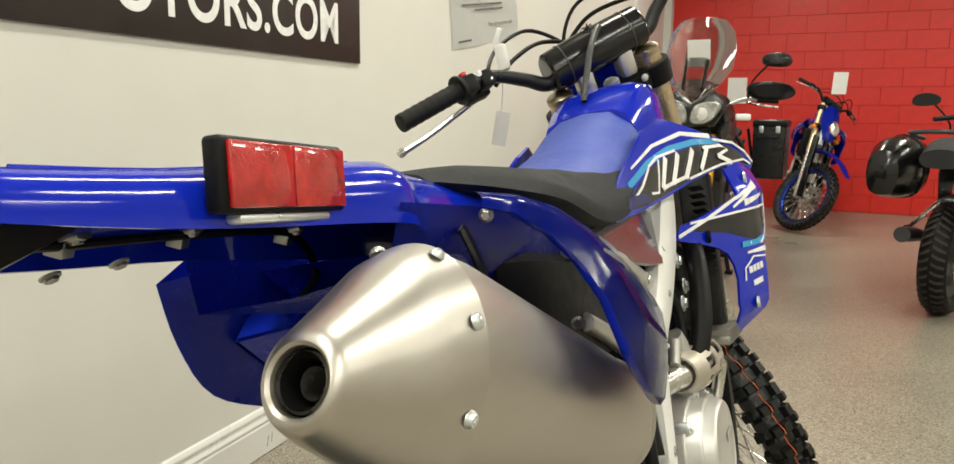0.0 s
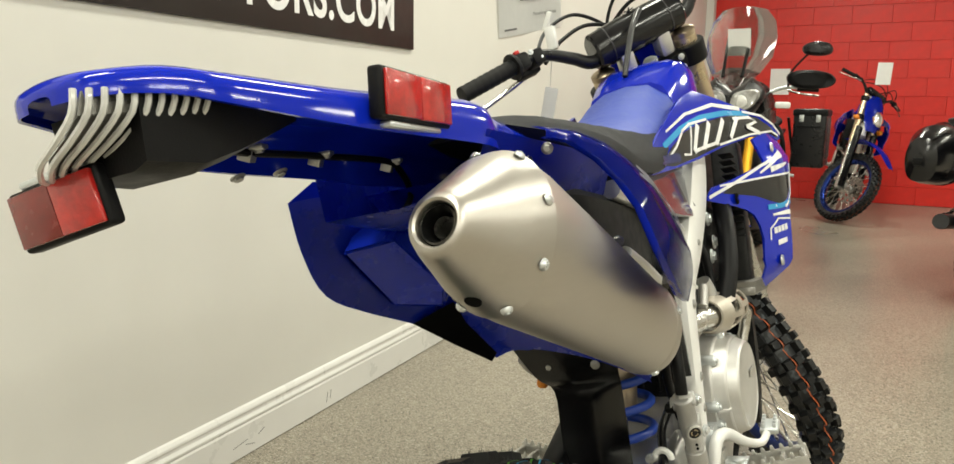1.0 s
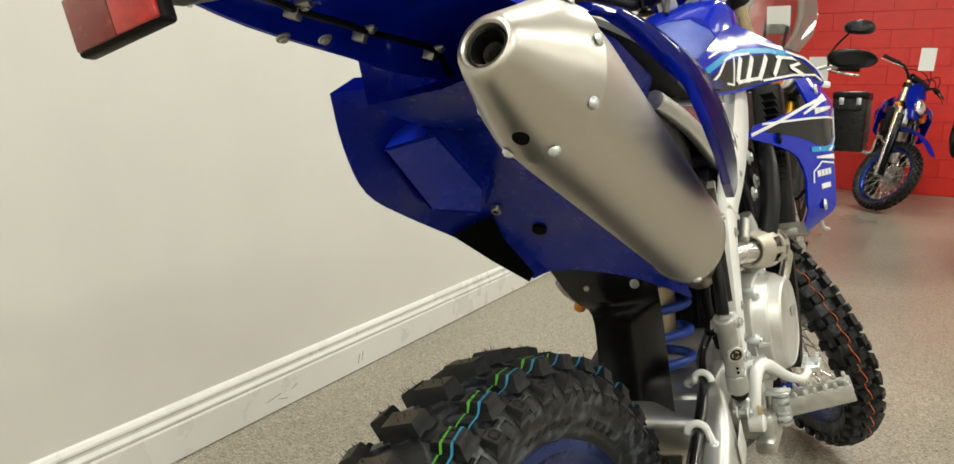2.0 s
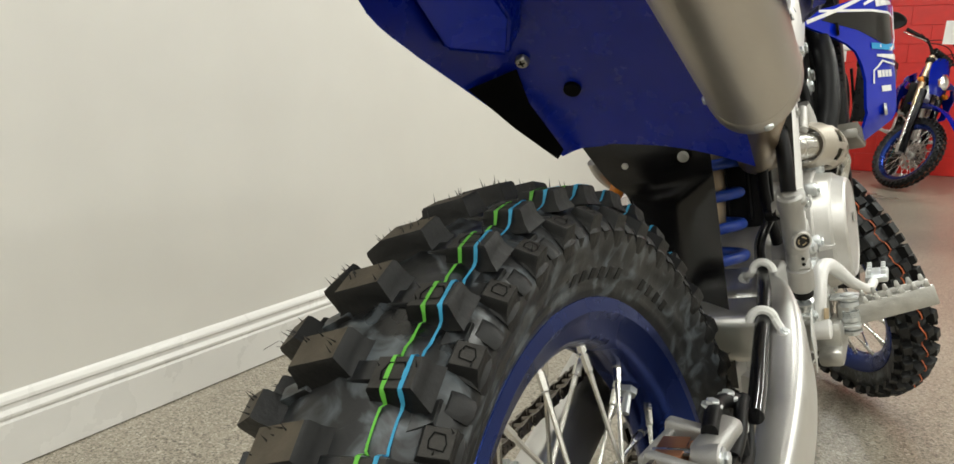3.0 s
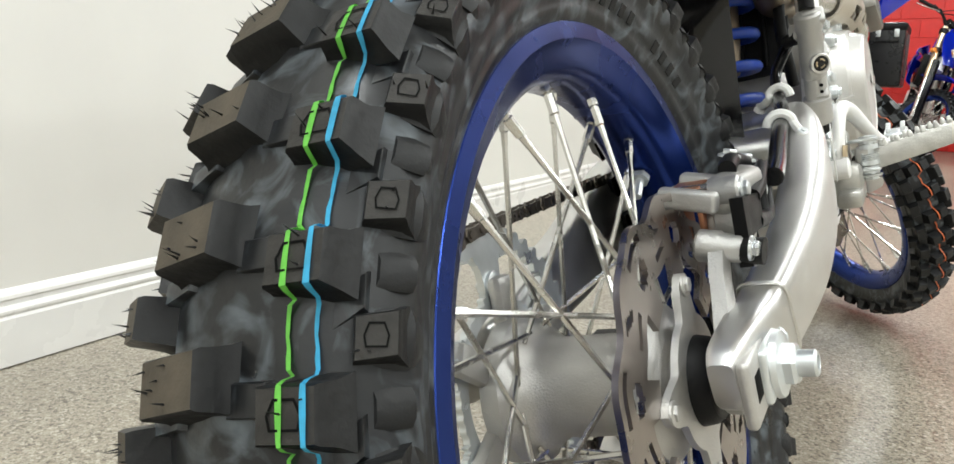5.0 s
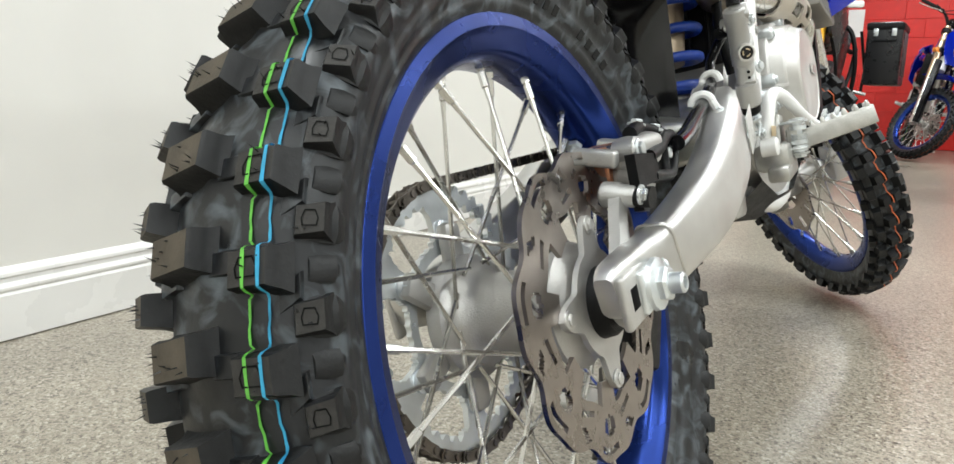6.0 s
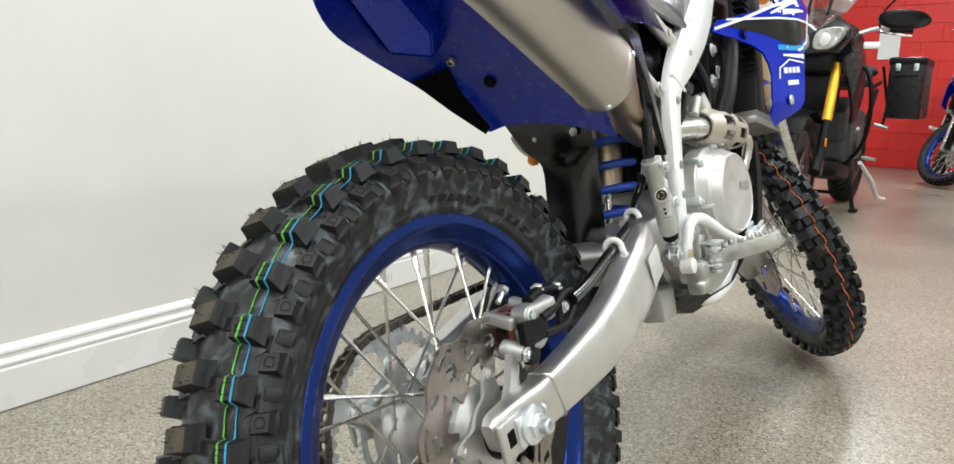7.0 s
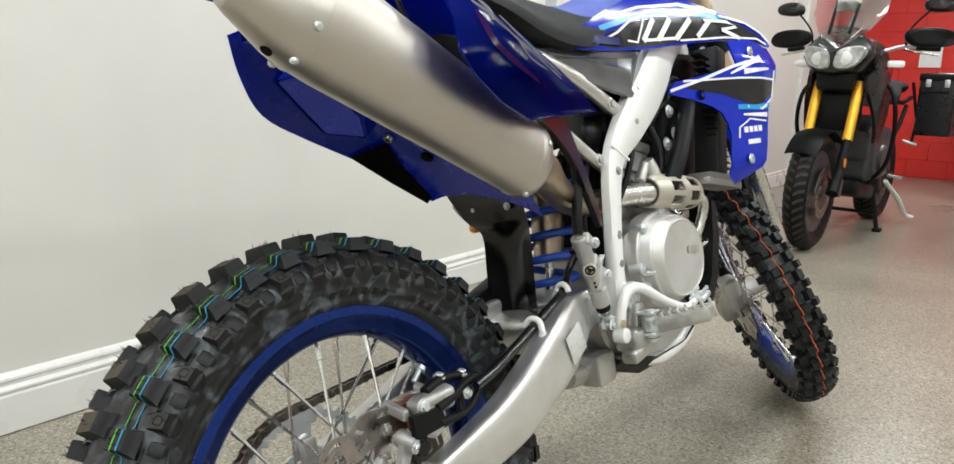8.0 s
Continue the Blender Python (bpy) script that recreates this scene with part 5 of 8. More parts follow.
def under_tail(bike):
    """The blue plate under the tail, from the fender down to the mud flap."""
    edge = [V(-0.163, 0.042, 0.627), V(-0.170, 0.055, 0.570), V(-0.174, 0.084, 0.516), V(-0.172, 0.150, 0.480), V(-0.168, 0.237, 0.442), V(-0.150, 0.300, 0.400), V(-0.122, 0.354, 0.358)]
    flat = [(0.100, 0.620), (0.150, 0.576), (0.200, 0.531), (0.250, 0.487), (0.295, 0.447), (0.330, 0.416), (0.370, 0.362)]
    rows = []
    for k, (e, (y, z)) in enumerate(zip(edge, flat)):
        k = k / 6
        p = V(max(e.x + 0.045, -0.128), y, z)
        rows.append([e, e.lerp(p, 0.45) + V(0, 0.006, 0.004), p, V(-0.06, y, z), V(0.0, y, z - 0.001 - 0.012 * k), V(0.05, y - 0.002, z - 0.004 - 0.026 * k), V(0.10, y - 0.01, z - 0.012 - 0.04 * k)])
    bm = bmesh.new()
    fine = [spline(r, 3) for r in rows]
    grid = list(zip(*[spline(c, 4) for c in zip(*fine)]))
    loft(bm, [list(r) for r in grid], closed=False)
    bmesh.ops.solidify(bm, geom=bm.faces[:], thickness=0.004)
    pl = part("under_tail_cover", bm, BLUEM, bike, "matt blue cover under the tail", angle=40)
    bm = bmesh.new()  # left side wall joining the fender
    loft(bm, [[e + V(-0.001, 0.001, 0), e + V(-0.004, 0.05, 0.02), V(-0.125, 0.16 + 0.04 * k, 0.645 - 0.008 * k)] for k, e in enumerate(edge)], closed=False)
    bmesh.ops.solidify(bm, geom=bm.faces[:], thickness=0.004)
    part("side_panel", bm, BLUE, bike, "glossy blue tail side panel", angle=50)
    bm = bmesh.new()  # moulded step in the upper corner
    loft(bm, [[V(-0.150, 0.100 + dy, 0.565 + dz), V(-0.085, 0.118 + dy, 0.570 + dz), V(-0.078, 0.190 + dy, 0.500 + dz), V(-0.100, 0.215 + dy, 0.470 + dz), V(-0.150, 0.175 + dy, 0.485 + dz)] for dy, dz in ((0.06, 0.05), (0.0, 0.0), (-0.004, -0.003))])
    bmesh.ops.bevel(bm, geom=bm.edges[:], offset=0.004, segments=2, affect="EDGES")
    part("cover_step", bm, BLUEM, pl)
    bm = bmesh.new()  # dark sheet painted in for the shaded opening in the plate's edge
    rows = [[edge[4] + V(0.004, -0.012, 0.004), V(-0.125, 0.272, 0.462)], [edge[5] + V(0.002, -0.010, -0.002), V(-0.132, 0.305, 0.425)], [edge[6] + V(-0.004, -0.008, -0.003), V(-0.119, 0.352, 0.366)]]
    loft(bm, rows, closed=False)
    bmesh.ops.solidify(bm, geom=bm.faces[:], thickness=0.003)
    part("cut_out_shade", bm, DARK, pl)
    nrm = (0, -0.66, -0.75)
    for p in ((-0.105, 0.212, 0.520), (-0.114, 0.269, 0.470), (-0.122, 0.345, 0.401)):
        bm = bmesh.new()
        q = Vector(p) + Vector(nrm) * 0.004
        lathe(bm, [(-0.004, 0.008), (0.001, 0.008), (0.003, 0.0065), (0.003, 0.0)], q, nrm, 16)
        part("cover_screw", bm, DULL, pl)
        # dark bars stand in for the shade in the cross slot
        for tw in (0, 90):
            bm = bmesh.new()
            block(bm, (0, 0, 0), (0.008, 0.0016, 0.0016), euler(0, 0, tw))
            part("screw_slot_shade", bm, DARK, pl, m=Matrix.Translation(q + Vector(nrm) * 0.003) @ Vector(nrm).to_track_quat("Z", "Y").to_matrix().to_4x4())
    # raised dark disc painted in for the shade of a hole
    bm = bmesh.new()
    lathe(bm, [(-0.002, 0.010), (0.0045, 0.010), (0.0045, 0)], (-0.079, 0.313, 0.432), nrm, 16)
    part("screw_hole_shade", bm, DARK, pl)
    # mud flap
    bm = bmesh.new()
    rows = [[V(-0.112, 0.366, 0.384), V(-0.05, 0.376, 0.376), V(0.01, 0.384, 0.368), V(0.048, 0.382, 0.360)], [V(-0.078, 0.378, 0.318), V(-0.03, 0.380, 0.312), V(0.01, 0.386, 0.315), V(0.048, 0.384, 0.32)], [V(-0.062, 0.400, 0.288), V(-0.03, 0.408, 0.280), V(0.005, 0.410, 0.280), V(0.046, 0.392, 0.29)], [V(-0.062, 0.398, 0.22), V(-0.03, 0.413, 0.21), V(0.005, 0.413, 0.21), V(0.046, 0.388, 0.22)], [V(-0.060, 0.390, 0.13), V(-0.03, 0.403, 0.12), V(0.005, 0.403, 0.12), V(0.046, 0.382, 0.13)], [V(-0.056, 0.386, 0.05), V(-0.03, 0.393, 0.05), V(0.005, 0.393, 0.05), V(0.046, 0.380, 0.05)]]
    fine = [spline(r, 4) for r in rows]
    grid = list(zip(*[spline(c, 4) for c in zip(*fine)]))
    loft(bm, [list(r) for r in grid], closed=False)
    bmesh.ops.solidify(bm, geom=bm.faces[:], thickness=0.004)
    fl = part("mud_flap", bm, GLOSSB, bike, "black plastic mud flap")
    for x in (-0.053, 0.018):
        bm = bmesh.new()
        bolt(bm, (x, 0.378, 0.333), (0, -1, -0.1), 0.0046, 0.004)
        part("flap_bolt", bm, DULL, fl)
    # turn signal stalk and amber lens low on the left
    bm = bmesh.new()
    tube(bm, [(-0.098, 0.385, 0.345), (-0.096, 0.402, 0.325), (-0.085, 0.425, 0.305)], 0.007, 10, 4)
    part("signal_stalk", bm, CAST, bike)
    bm = bmesh.new()
    block(bm, (-0.080, 0.408, 0.305), (0.018, 0.022, 0.026), euler(0, 20, 0), 0.008)
    part("turn_signal", bm, ORANGE, bike, "amber turn signal lens")


SIDE_REAR = [(0.128, 0.079, 0.641), (0.150, 0.085, 0.632), (0.169, 0.100, 0.611), (0.185, 0.105, 0.588), (0.203, 0.095, 0.560), (0.218, 0.080, 0.520), (0.220, 0.100, 0.492), (0.212, 0.150, 0.464), (0.198, 0.225, 0.443)]
SIDE_FRONT = [(0.105, 0.100, 0.655), (0.112, 0.150, 0.645), (0.118, 0.200, 0.632), (0.128, 0.240, 0.610), (0.138, 0.285, 0.582), (0.148, 0.330, 0.555), (0.152, 0.385, 0.522), (0.153, 0.435, 0.490), (0.150, 0.475, 0.463)]


def side_point(u, v, lift=0.0):
    """A point of the tail side panel: u from its rear to its front edge, v from top to tip."""
    k = [i / 8 for i in range(9)]
    r = V(*[lerp(v, k, [p[j] for p in SIDE_REAR]) for j in range(3)])
    f = V(*[lerp(v, k, [p[j] for p in SIDE_FRONT]) for j in range(3)])
    d = f - r
    out = V(1.0, -0.15, 0.35).normalized()
    bulge = 0.020 * math.sin(math.pi * min(1, u * 1.05)) * math.sin(math.pi * min(1.0, 0.12 + 0.8 * v))
    return r + d * u + out * (bulge + lift)


def side_panel_right(bike):
    bm = bmesh.new()
    rows = [[side_point(i / 8, j / 32) for i in range(9)] for j in range(33)]
    for r in rows:  # the rear edge turns in
        r.insert(0, r[0] + V(-0.006, 0.004, 0.0))
        r.insert(0, r[0] + V(-0.006, 0.010, 0.0))
    loft(bm, rows, closed=False)
    bmesh.ops.solidify(bm, geom=bm.faces[:], thickness=0.003)
    sp = part("side_panel", bm, BLUE, bike, "glossy blue tail side panel with sticker strokes", angle=60)
    strokes = [
        (WHITEG, [(0.30, 0.42), (0.45, 0.52), (0.60, 0.60)], 0.0035), (WHITEG, [(0.42, 0.40), (0.48, 0.47), (0.40, 0.53)], 0.003), (WHITEG, [(0.50, 0.55), (0.66, 0.66), (0.80, 0.80)], 0.003),
        (WHITEG, [(0.62, 0.60), (0.55, 0.70), (0.66, 0.76)], 0.0025), (PURPLE, [(0.25, 0.48), (0.30, 0.66), (0.42, 0.82)], 0.006), (WHITEG, [(0.72, 0.48), (0.80, 0.62), (0.86, 0.78)], 0.0025), (CYAN, [(0.80, 0.52), (0.88, 0.66)], 0.0025)]
    for k, (mt, path, w) in enumerate(strokes):
        q = [(p.x, p.y) for p in spline([(a, b, 0) for a, b in path], 6)]
        bm = bmesh.new()
        rings = []
        for i, (a, b) in enumerate(q):
            c = side_point(a, b, 0.0016 + 0.0002 * k)
            a2, b2 = q[min(i + 1, len(q) - 1)]
            a1, b1 = q[max(i - 1, 0)]
            t = (side_point(a2, b2) - side_point(a1, b1)).normalized()
            s = t.cross(V(1, -0.15, 0.35)).normalized() * w * (0.35 + 0.65 * math.sin(math.pi * (i + 0.5) / len(q)))
            rings.append([c - s, c + s])
        loft(bm, rings, closed=False)
        bmesh.ops.solidify(bm, geom=bm.faces[:], thickness=0.0006)
        part("sticker_stroke", bm, mt, sp)
    # the side panel's tail, black to paint in its dark reflection, and subframe rails
    bm = bmesh.new()
    fk = lambda y, z: 0.155 - 0.22 * (y - 0.33)
    panel(bm, [(0.30, 0.452), (0.36, 0.458), (0.395, 0.455), (0.43, 0.405), (0.47, 0.345), (0.505, 0.285), (0.492, 0.275), (0.455, 0.325), (0.41, 0.385), (0.37, 0.415)], fk, 0.010, 0.03)
    part("dark_panel_tail", bm, GLOSSB, bike, "black strip for the side panel's tail, its dark reflection painted in")
    for s in (1, -1):
        bm = bmesh.new()
        tube(bm, [(s * 0.088, 0.36, 0.572), (s * 0.093, 0.44, 0.55), (s * 0.095, 0.52, 0.524), (s * 0.097, 0.62, 0.478), (s * 0.099, 0.665, 0.460)], 0.013, 10, 4)
        tube(bm, [(s * 0.088, 0.37, 0.485), (s * 0.09, 0.44, 0.45), (s * 0.092, 0.55, 0.385), (s * 0.096, 0.575, 0.372)], 0.011, 10, 4)
        bolt(bm, (s * 0.106, 0.60, 0.484), (s, 0, 0), 0.0075, 0.007)
        bolt(bm, (s * 0.100, 0.545, 0.388), (s, 0, 0), 0.0075, 0.007)
        part("subframe", bm, ALU, bike, "bare aluminium subframe rail")
    bm = bmesh.new()  # black filler added between the side panels to darken the cavity
    loft(bm, [[V(-w, y, z0), V(w, y, z0), V(w * 1.05, y, z1), V(w * 0.8, y, z1 + 0.02), V(-w * 0.8, y, z1 + 0.02), V(-w * 1.05, y, z1)] for y, z0, z1, w in ((0.20, 0.555, 0.585, 0.070), (0.26, 0.515, 0.575, 0.082), (0.36, 0.44, 0.555, 0.084), (0.48, 0.42, 0.53, 0.080), (0.56, 0.43, 0.51, 0.070))])
    part("air_box", bm, BLACK, bike, "black filler that darkens the cavity under the seat")
    bm = bmesh.new()
    tube(bm, [(0.085, 0.125, 0.628), (0.092, 0.128, 0.600), (0.090, 0.140, 0.575), (0.080, 0.160, 0.560)], 0.0042, 8, 5)
    part("breather_tube", bm, GREYBODY, bike, "clear grey breather tube")
    for p in ((0.084, 0.118, 0.630), (0.104, 0.135, 0.632), (0.135, 0.215, 0.520), (0.14, 0.255, 0.468)):
        bm = bmesh.new()
        bolt(bm, p, (0.3, -1, -0.1), 0.0042, 0.005)
        part("panel_bolt", bm, DULL, bike)
    # air box cover seen below the seat
    bm = bmesh.new()
    fa = lambda y, z: 0.098 + 0.02 * (y - 0.45) - 0.35 * (z - 0.545)
    panel(bm, [(0.40, 0.572), (0.46, 0.578), (0.775, 0.590), (0.74, 0.545), (0.66, 0.495), (0.60, 0.505), (0.44, 0.545)], fa, 0.006, 0.04)
    ab = part("air_box_cover", bm, AIRBOX, bike, "dark grey air box cover")
    bm = bmesh.new()
    panel(bm, ribbon([(0.45, 0.567), (0.75, 0.58)], 0.008, 0.012), off(fa, 0.0006), 0.0008, 0.05)
    part("edge_line", bm, GREYBODY, ab)
    for k in range(4):
        bm = bmesh.new()
        panel(bm, ribbon([(0.685 + 0.012 * k, 0.513 + 0.012 * k), (0.700 + 0.012 * k, 0.512 + 0.012 * k)], 0.008), off(fa, 0.004), 0.005, 0.05)
        part("vent_slot", bm, BLACK, ab)
    # left side cover, plain
    bm = bmesh.new()
    panel(bm, [(0.12, 0.64), (0.40, 0.60), (0.78, 0.60), (0.70, 0.48), (0.45, 0.46), (0.30, 0.52)], lambda y, z: -0.135, 0.004, 0.05)
    part("left_side_cover", bm, BLUE, bike)


def seat(bike):
    st = [  # y, top z, half width top, half width foot, foot z
        (0.15, 0.681, 0.050, 0.060, 0.666), (0.22, 0.682, 0.070, 0.088, 0.650), (0.32, 0.672, 0.082, 0.108, 0.626), (0.42, 0.664, 0.086, 0.112, 0.592), (0.50, 0.662, 0.084, 0.112, 0.580), (0.58, 0.672, 0.078, 0.110, 0.584), (0.66, 0.694, 0.070, 0.105, 0.606), (0.74, 0.722, 0.062, 0.098, 0.640), (0.82, 0.746, 0.056, 0.090, 0.690), (0.90, 0.762, 0.050, 0.078, 0.725)]
    A = spline([s[:3] for s in st], 8)
    Bq = spline([(s[3], s[4], 0) for s in st], 8)
    rings = []
    for a, b in zip(A, Bq):
        y, z, w, wf, zf = a.x, a.y, a.z, b.x, b.y
        h = z - zf
        half = [(0, z), (w * 0.5, z - 0.002), (w * 0.85, z - 0.007), (w * 1.02, z - 0.016), (w + (wf - w) * 0.4, z - 0.3 * h - 0.01), (wf, zf + 0.25 * h), (wf - 0.003, zf)]
        cum = [0.0]
        for p, q in zip(half, half[1:]):
            cum.append(cum[-1] + math.hypot(q[0] - p[0], q[1] - p[1]))
        e = lerp(y, [0.24, 0.32, 0.42, 0.52, 0.60, 0.66, 0.70, 0.73], [0.02, 0.36, 0.50, 0.56, 0.64, 0.76, 0.92, 0.985])
        fr = [0, e * 0.35, e * 0.7, e, e + (1 - e) * 0.2, e + (1 - e) * 0.4, e + (1 - e) * 0.6, e + (1 - e) * 0.8, 1.0]
        pts = [(lerp(f * cum[-1], cum, [p[0] for p in half]), lerp(f * cum[-1], cum, [p[1] for p in half])) for f in fr] + [(wf - 0.03, zf - 0.004)]
        rings.append([V(x, y, q) for x, q in pts] + [V(-x, y, q) for x, q in pts[:0:-1]])
    bm = bmesh.new()
    vs = loft(bm, rings)
    col = {}
    for r in vs:
        for i, v in enumerate(r):
            col[v] = min(i, len(r) - i)
    for f in bm.faces:
        f.material_index = 1 if len(f.verts) == 4 and max(col[v] for v in f.verts) <= 3 else 0
    part("seat", bm, [SEATK, SEATB], bike, "two-tone seat, blue top and rough dark grey sides", angle=60)
    # tank cap panel and tank
    st = [(0.80, 0.742, 0.085, 0.66), (0.86, 0.768, 0.095, 0.64), (0.93, 0.790, 0.10, 0.62), (1.00, 0.785, 0.095, 0.62), (1.06, 0.760, 0.075, 0.63)]
    bm = bmesh.new()
    rings = []
    for y, z, w, zf in st:
        half = [(0, z), (w * 0.55, z - 0.003), (w * 0.8, z - 0.014), (w * 0.92, z - 0.035), (w, zf + 0.03), (w, zf)]
        rings.append([V(x, y, q) for x, q in half] + [V(-x, y, q) for x, q in half[:0:-1]])
    cols = list(zip(*rings))
    grid = list(zip(*[spline(c, 4) for c in cols]))
    loft(bm, [list(r) for r in grid])
    tk = part("fuel_tank", bm, BLUE, bike, "glossy blue tank cover")
    bm = bmesh.new()
    tube(bm, [(-0.01, 0.845, 0.765), (-0.004, 0.86, 0.80), (0.004, 0.90, 0.86), (0.01, 0.95, 0.90)], 0.0058, 10, 6)
    part("breather_hose", bm, GREYBODY, tk, "grey rubber breather hose")


def shrouds(bike):
    # outlines, graphics and bolts are shaped to fit the camera's view
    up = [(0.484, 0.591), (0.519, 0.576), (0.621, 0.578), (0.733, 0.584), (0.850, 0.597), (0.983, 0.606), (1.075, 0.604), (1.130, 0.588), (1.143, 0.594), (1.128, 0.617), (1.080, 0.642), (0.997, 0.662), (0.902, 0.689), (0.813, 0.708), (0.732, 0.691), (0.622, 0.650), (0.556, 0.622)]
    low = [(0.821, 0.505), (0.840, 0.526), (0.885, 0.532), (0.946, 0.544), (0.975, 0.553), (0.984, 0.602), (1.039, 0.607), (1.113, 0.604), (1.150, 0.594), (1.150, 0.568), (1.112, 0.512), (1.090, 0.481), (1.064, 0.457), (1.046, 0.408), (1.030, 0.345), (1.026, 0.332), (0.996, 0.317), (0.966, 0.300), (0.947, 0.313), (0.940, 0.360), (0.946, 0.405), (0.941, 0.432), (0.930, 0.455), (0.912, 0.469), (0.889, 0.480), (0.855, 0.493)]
    for s in (1, -1):
        f1 = (lambda y, z: fU(y, z)) if s > 0 else (lambda y, z: -fU(y, z))
        f2 = (lambda y, z: fL(y, z)) if s > 0 else (lambda y, z: -fL(y, z))
        bm = bmesh.new()
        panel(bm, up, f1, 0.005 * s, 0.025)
        top = part("upper_shroud", bm, BLUE, bike, "blue tank shroud with black and white graphics", angle=60)
        bm = bmesh.new()
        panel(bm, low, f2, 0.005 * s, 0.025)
        wing = part("lower_shroud", bm, BLUE, bike, "blue radiator scoop with black and white graphics", angle=60)
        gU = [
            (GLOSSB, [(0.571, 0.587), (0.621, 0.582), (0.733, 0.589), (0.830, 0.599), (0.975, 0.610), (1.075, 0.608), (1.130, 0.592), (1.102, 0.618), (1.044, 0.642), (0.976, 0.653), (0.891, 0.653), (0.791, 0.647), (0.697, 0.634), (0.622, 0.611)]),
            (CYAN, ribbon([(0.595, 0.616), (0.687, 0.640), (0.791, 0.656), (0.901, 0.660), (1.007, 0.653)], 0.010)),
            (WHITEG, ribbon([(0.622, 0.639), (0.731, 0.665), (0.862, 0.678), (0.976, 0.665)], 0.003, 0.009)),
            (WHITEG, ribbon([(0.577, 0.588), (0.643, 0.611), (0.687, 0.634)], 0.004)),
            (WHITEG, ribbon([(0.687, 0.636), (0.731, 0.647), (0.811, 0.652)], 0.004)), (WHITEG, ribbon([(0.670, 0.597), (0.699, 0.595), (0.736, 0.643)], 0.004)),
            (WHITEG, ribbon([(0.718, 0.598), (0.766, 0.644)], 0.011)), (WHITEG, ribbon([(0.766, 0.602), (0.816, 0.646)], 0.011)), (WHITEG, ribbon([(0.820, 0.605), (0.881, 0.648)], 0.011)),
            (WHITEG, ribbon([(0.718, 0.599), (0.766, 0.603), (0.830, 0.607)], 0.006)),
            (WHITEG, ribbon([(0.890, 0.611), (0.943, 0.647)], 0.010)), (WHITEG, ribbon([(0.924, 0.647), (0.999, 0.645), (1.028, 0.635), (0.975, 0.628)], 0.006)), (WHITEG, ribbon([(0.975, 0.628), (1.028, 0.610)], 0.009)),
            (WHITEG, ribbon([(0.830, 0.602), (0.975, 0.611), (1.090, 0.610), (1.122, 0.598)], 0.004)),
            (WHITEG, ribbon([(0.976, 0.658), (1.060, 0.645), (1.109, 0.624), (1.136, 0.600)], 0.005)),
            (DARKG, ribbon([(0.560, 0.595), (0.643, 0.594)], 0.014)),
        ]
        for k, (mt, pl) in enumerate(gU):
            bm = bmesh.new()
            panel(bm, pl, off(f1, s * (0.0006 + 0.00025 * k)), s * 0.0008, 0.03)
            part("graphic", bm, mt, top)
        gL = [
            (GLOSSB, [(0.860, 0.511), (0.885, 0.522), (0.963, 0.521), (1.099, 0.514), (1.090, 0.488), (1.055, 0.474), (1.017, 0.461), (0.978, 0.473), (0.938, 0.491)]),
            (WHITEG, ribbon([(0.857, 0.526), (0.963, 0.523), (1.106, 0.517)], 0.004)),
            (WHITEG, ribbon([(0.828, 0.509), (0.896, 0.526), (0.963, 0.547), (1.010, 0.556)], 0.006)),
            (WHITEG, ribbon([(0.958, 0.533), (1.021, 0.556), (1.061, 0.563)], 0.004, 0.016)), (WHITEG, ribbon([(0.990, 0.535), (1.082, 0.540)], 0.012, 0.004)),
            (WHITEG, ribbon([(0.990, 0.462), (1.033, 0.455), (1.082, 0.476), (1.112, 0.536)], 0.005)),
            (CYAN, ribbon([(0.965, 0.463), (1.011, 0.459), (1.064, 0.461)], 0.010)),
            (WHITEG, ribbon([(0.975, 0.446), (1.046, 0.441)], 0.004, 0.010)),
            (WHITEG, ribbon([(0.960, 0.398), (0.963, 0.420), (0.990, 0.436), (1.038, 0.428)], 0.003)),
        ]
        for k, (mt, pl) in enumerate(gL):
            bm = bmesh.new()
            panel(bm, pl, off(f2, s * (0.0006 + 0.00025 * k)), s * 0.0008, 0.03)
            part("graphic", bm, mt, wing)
        for i in range(4):  # maker's marks as plain bars
            bm = bmesh.new()
            panel(bm, ribbon([(0.974 + 0.0135 * i, 0.414), (0.984 + 0.0135 * i, 0.414)], 0.012), off(f2, s * 0.001), s * 0.0008, 0.03)
            part("mark_bar", bm, WHITEG, wing)
        bm = bmesh.new()
        panel(bm, ribbon([(0.981, 0.388), (1.017, 0.388)], 0.010), off(f2, s * 0.001), s * 0.0008, 0.03)
        part("mark_bar", bm, WHITEG, wing)
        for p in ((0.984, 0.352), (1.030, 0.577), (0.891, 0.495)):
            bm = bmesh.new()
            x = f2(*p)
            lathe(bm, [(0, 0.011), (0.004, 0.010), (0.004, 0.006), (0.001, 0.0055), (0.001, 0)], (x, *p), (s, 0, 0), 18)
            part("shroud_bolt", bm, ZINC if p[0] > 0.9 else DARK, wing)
        bm = bmesh.new()  # black panel added behind the scoop, darkens the see-through gap
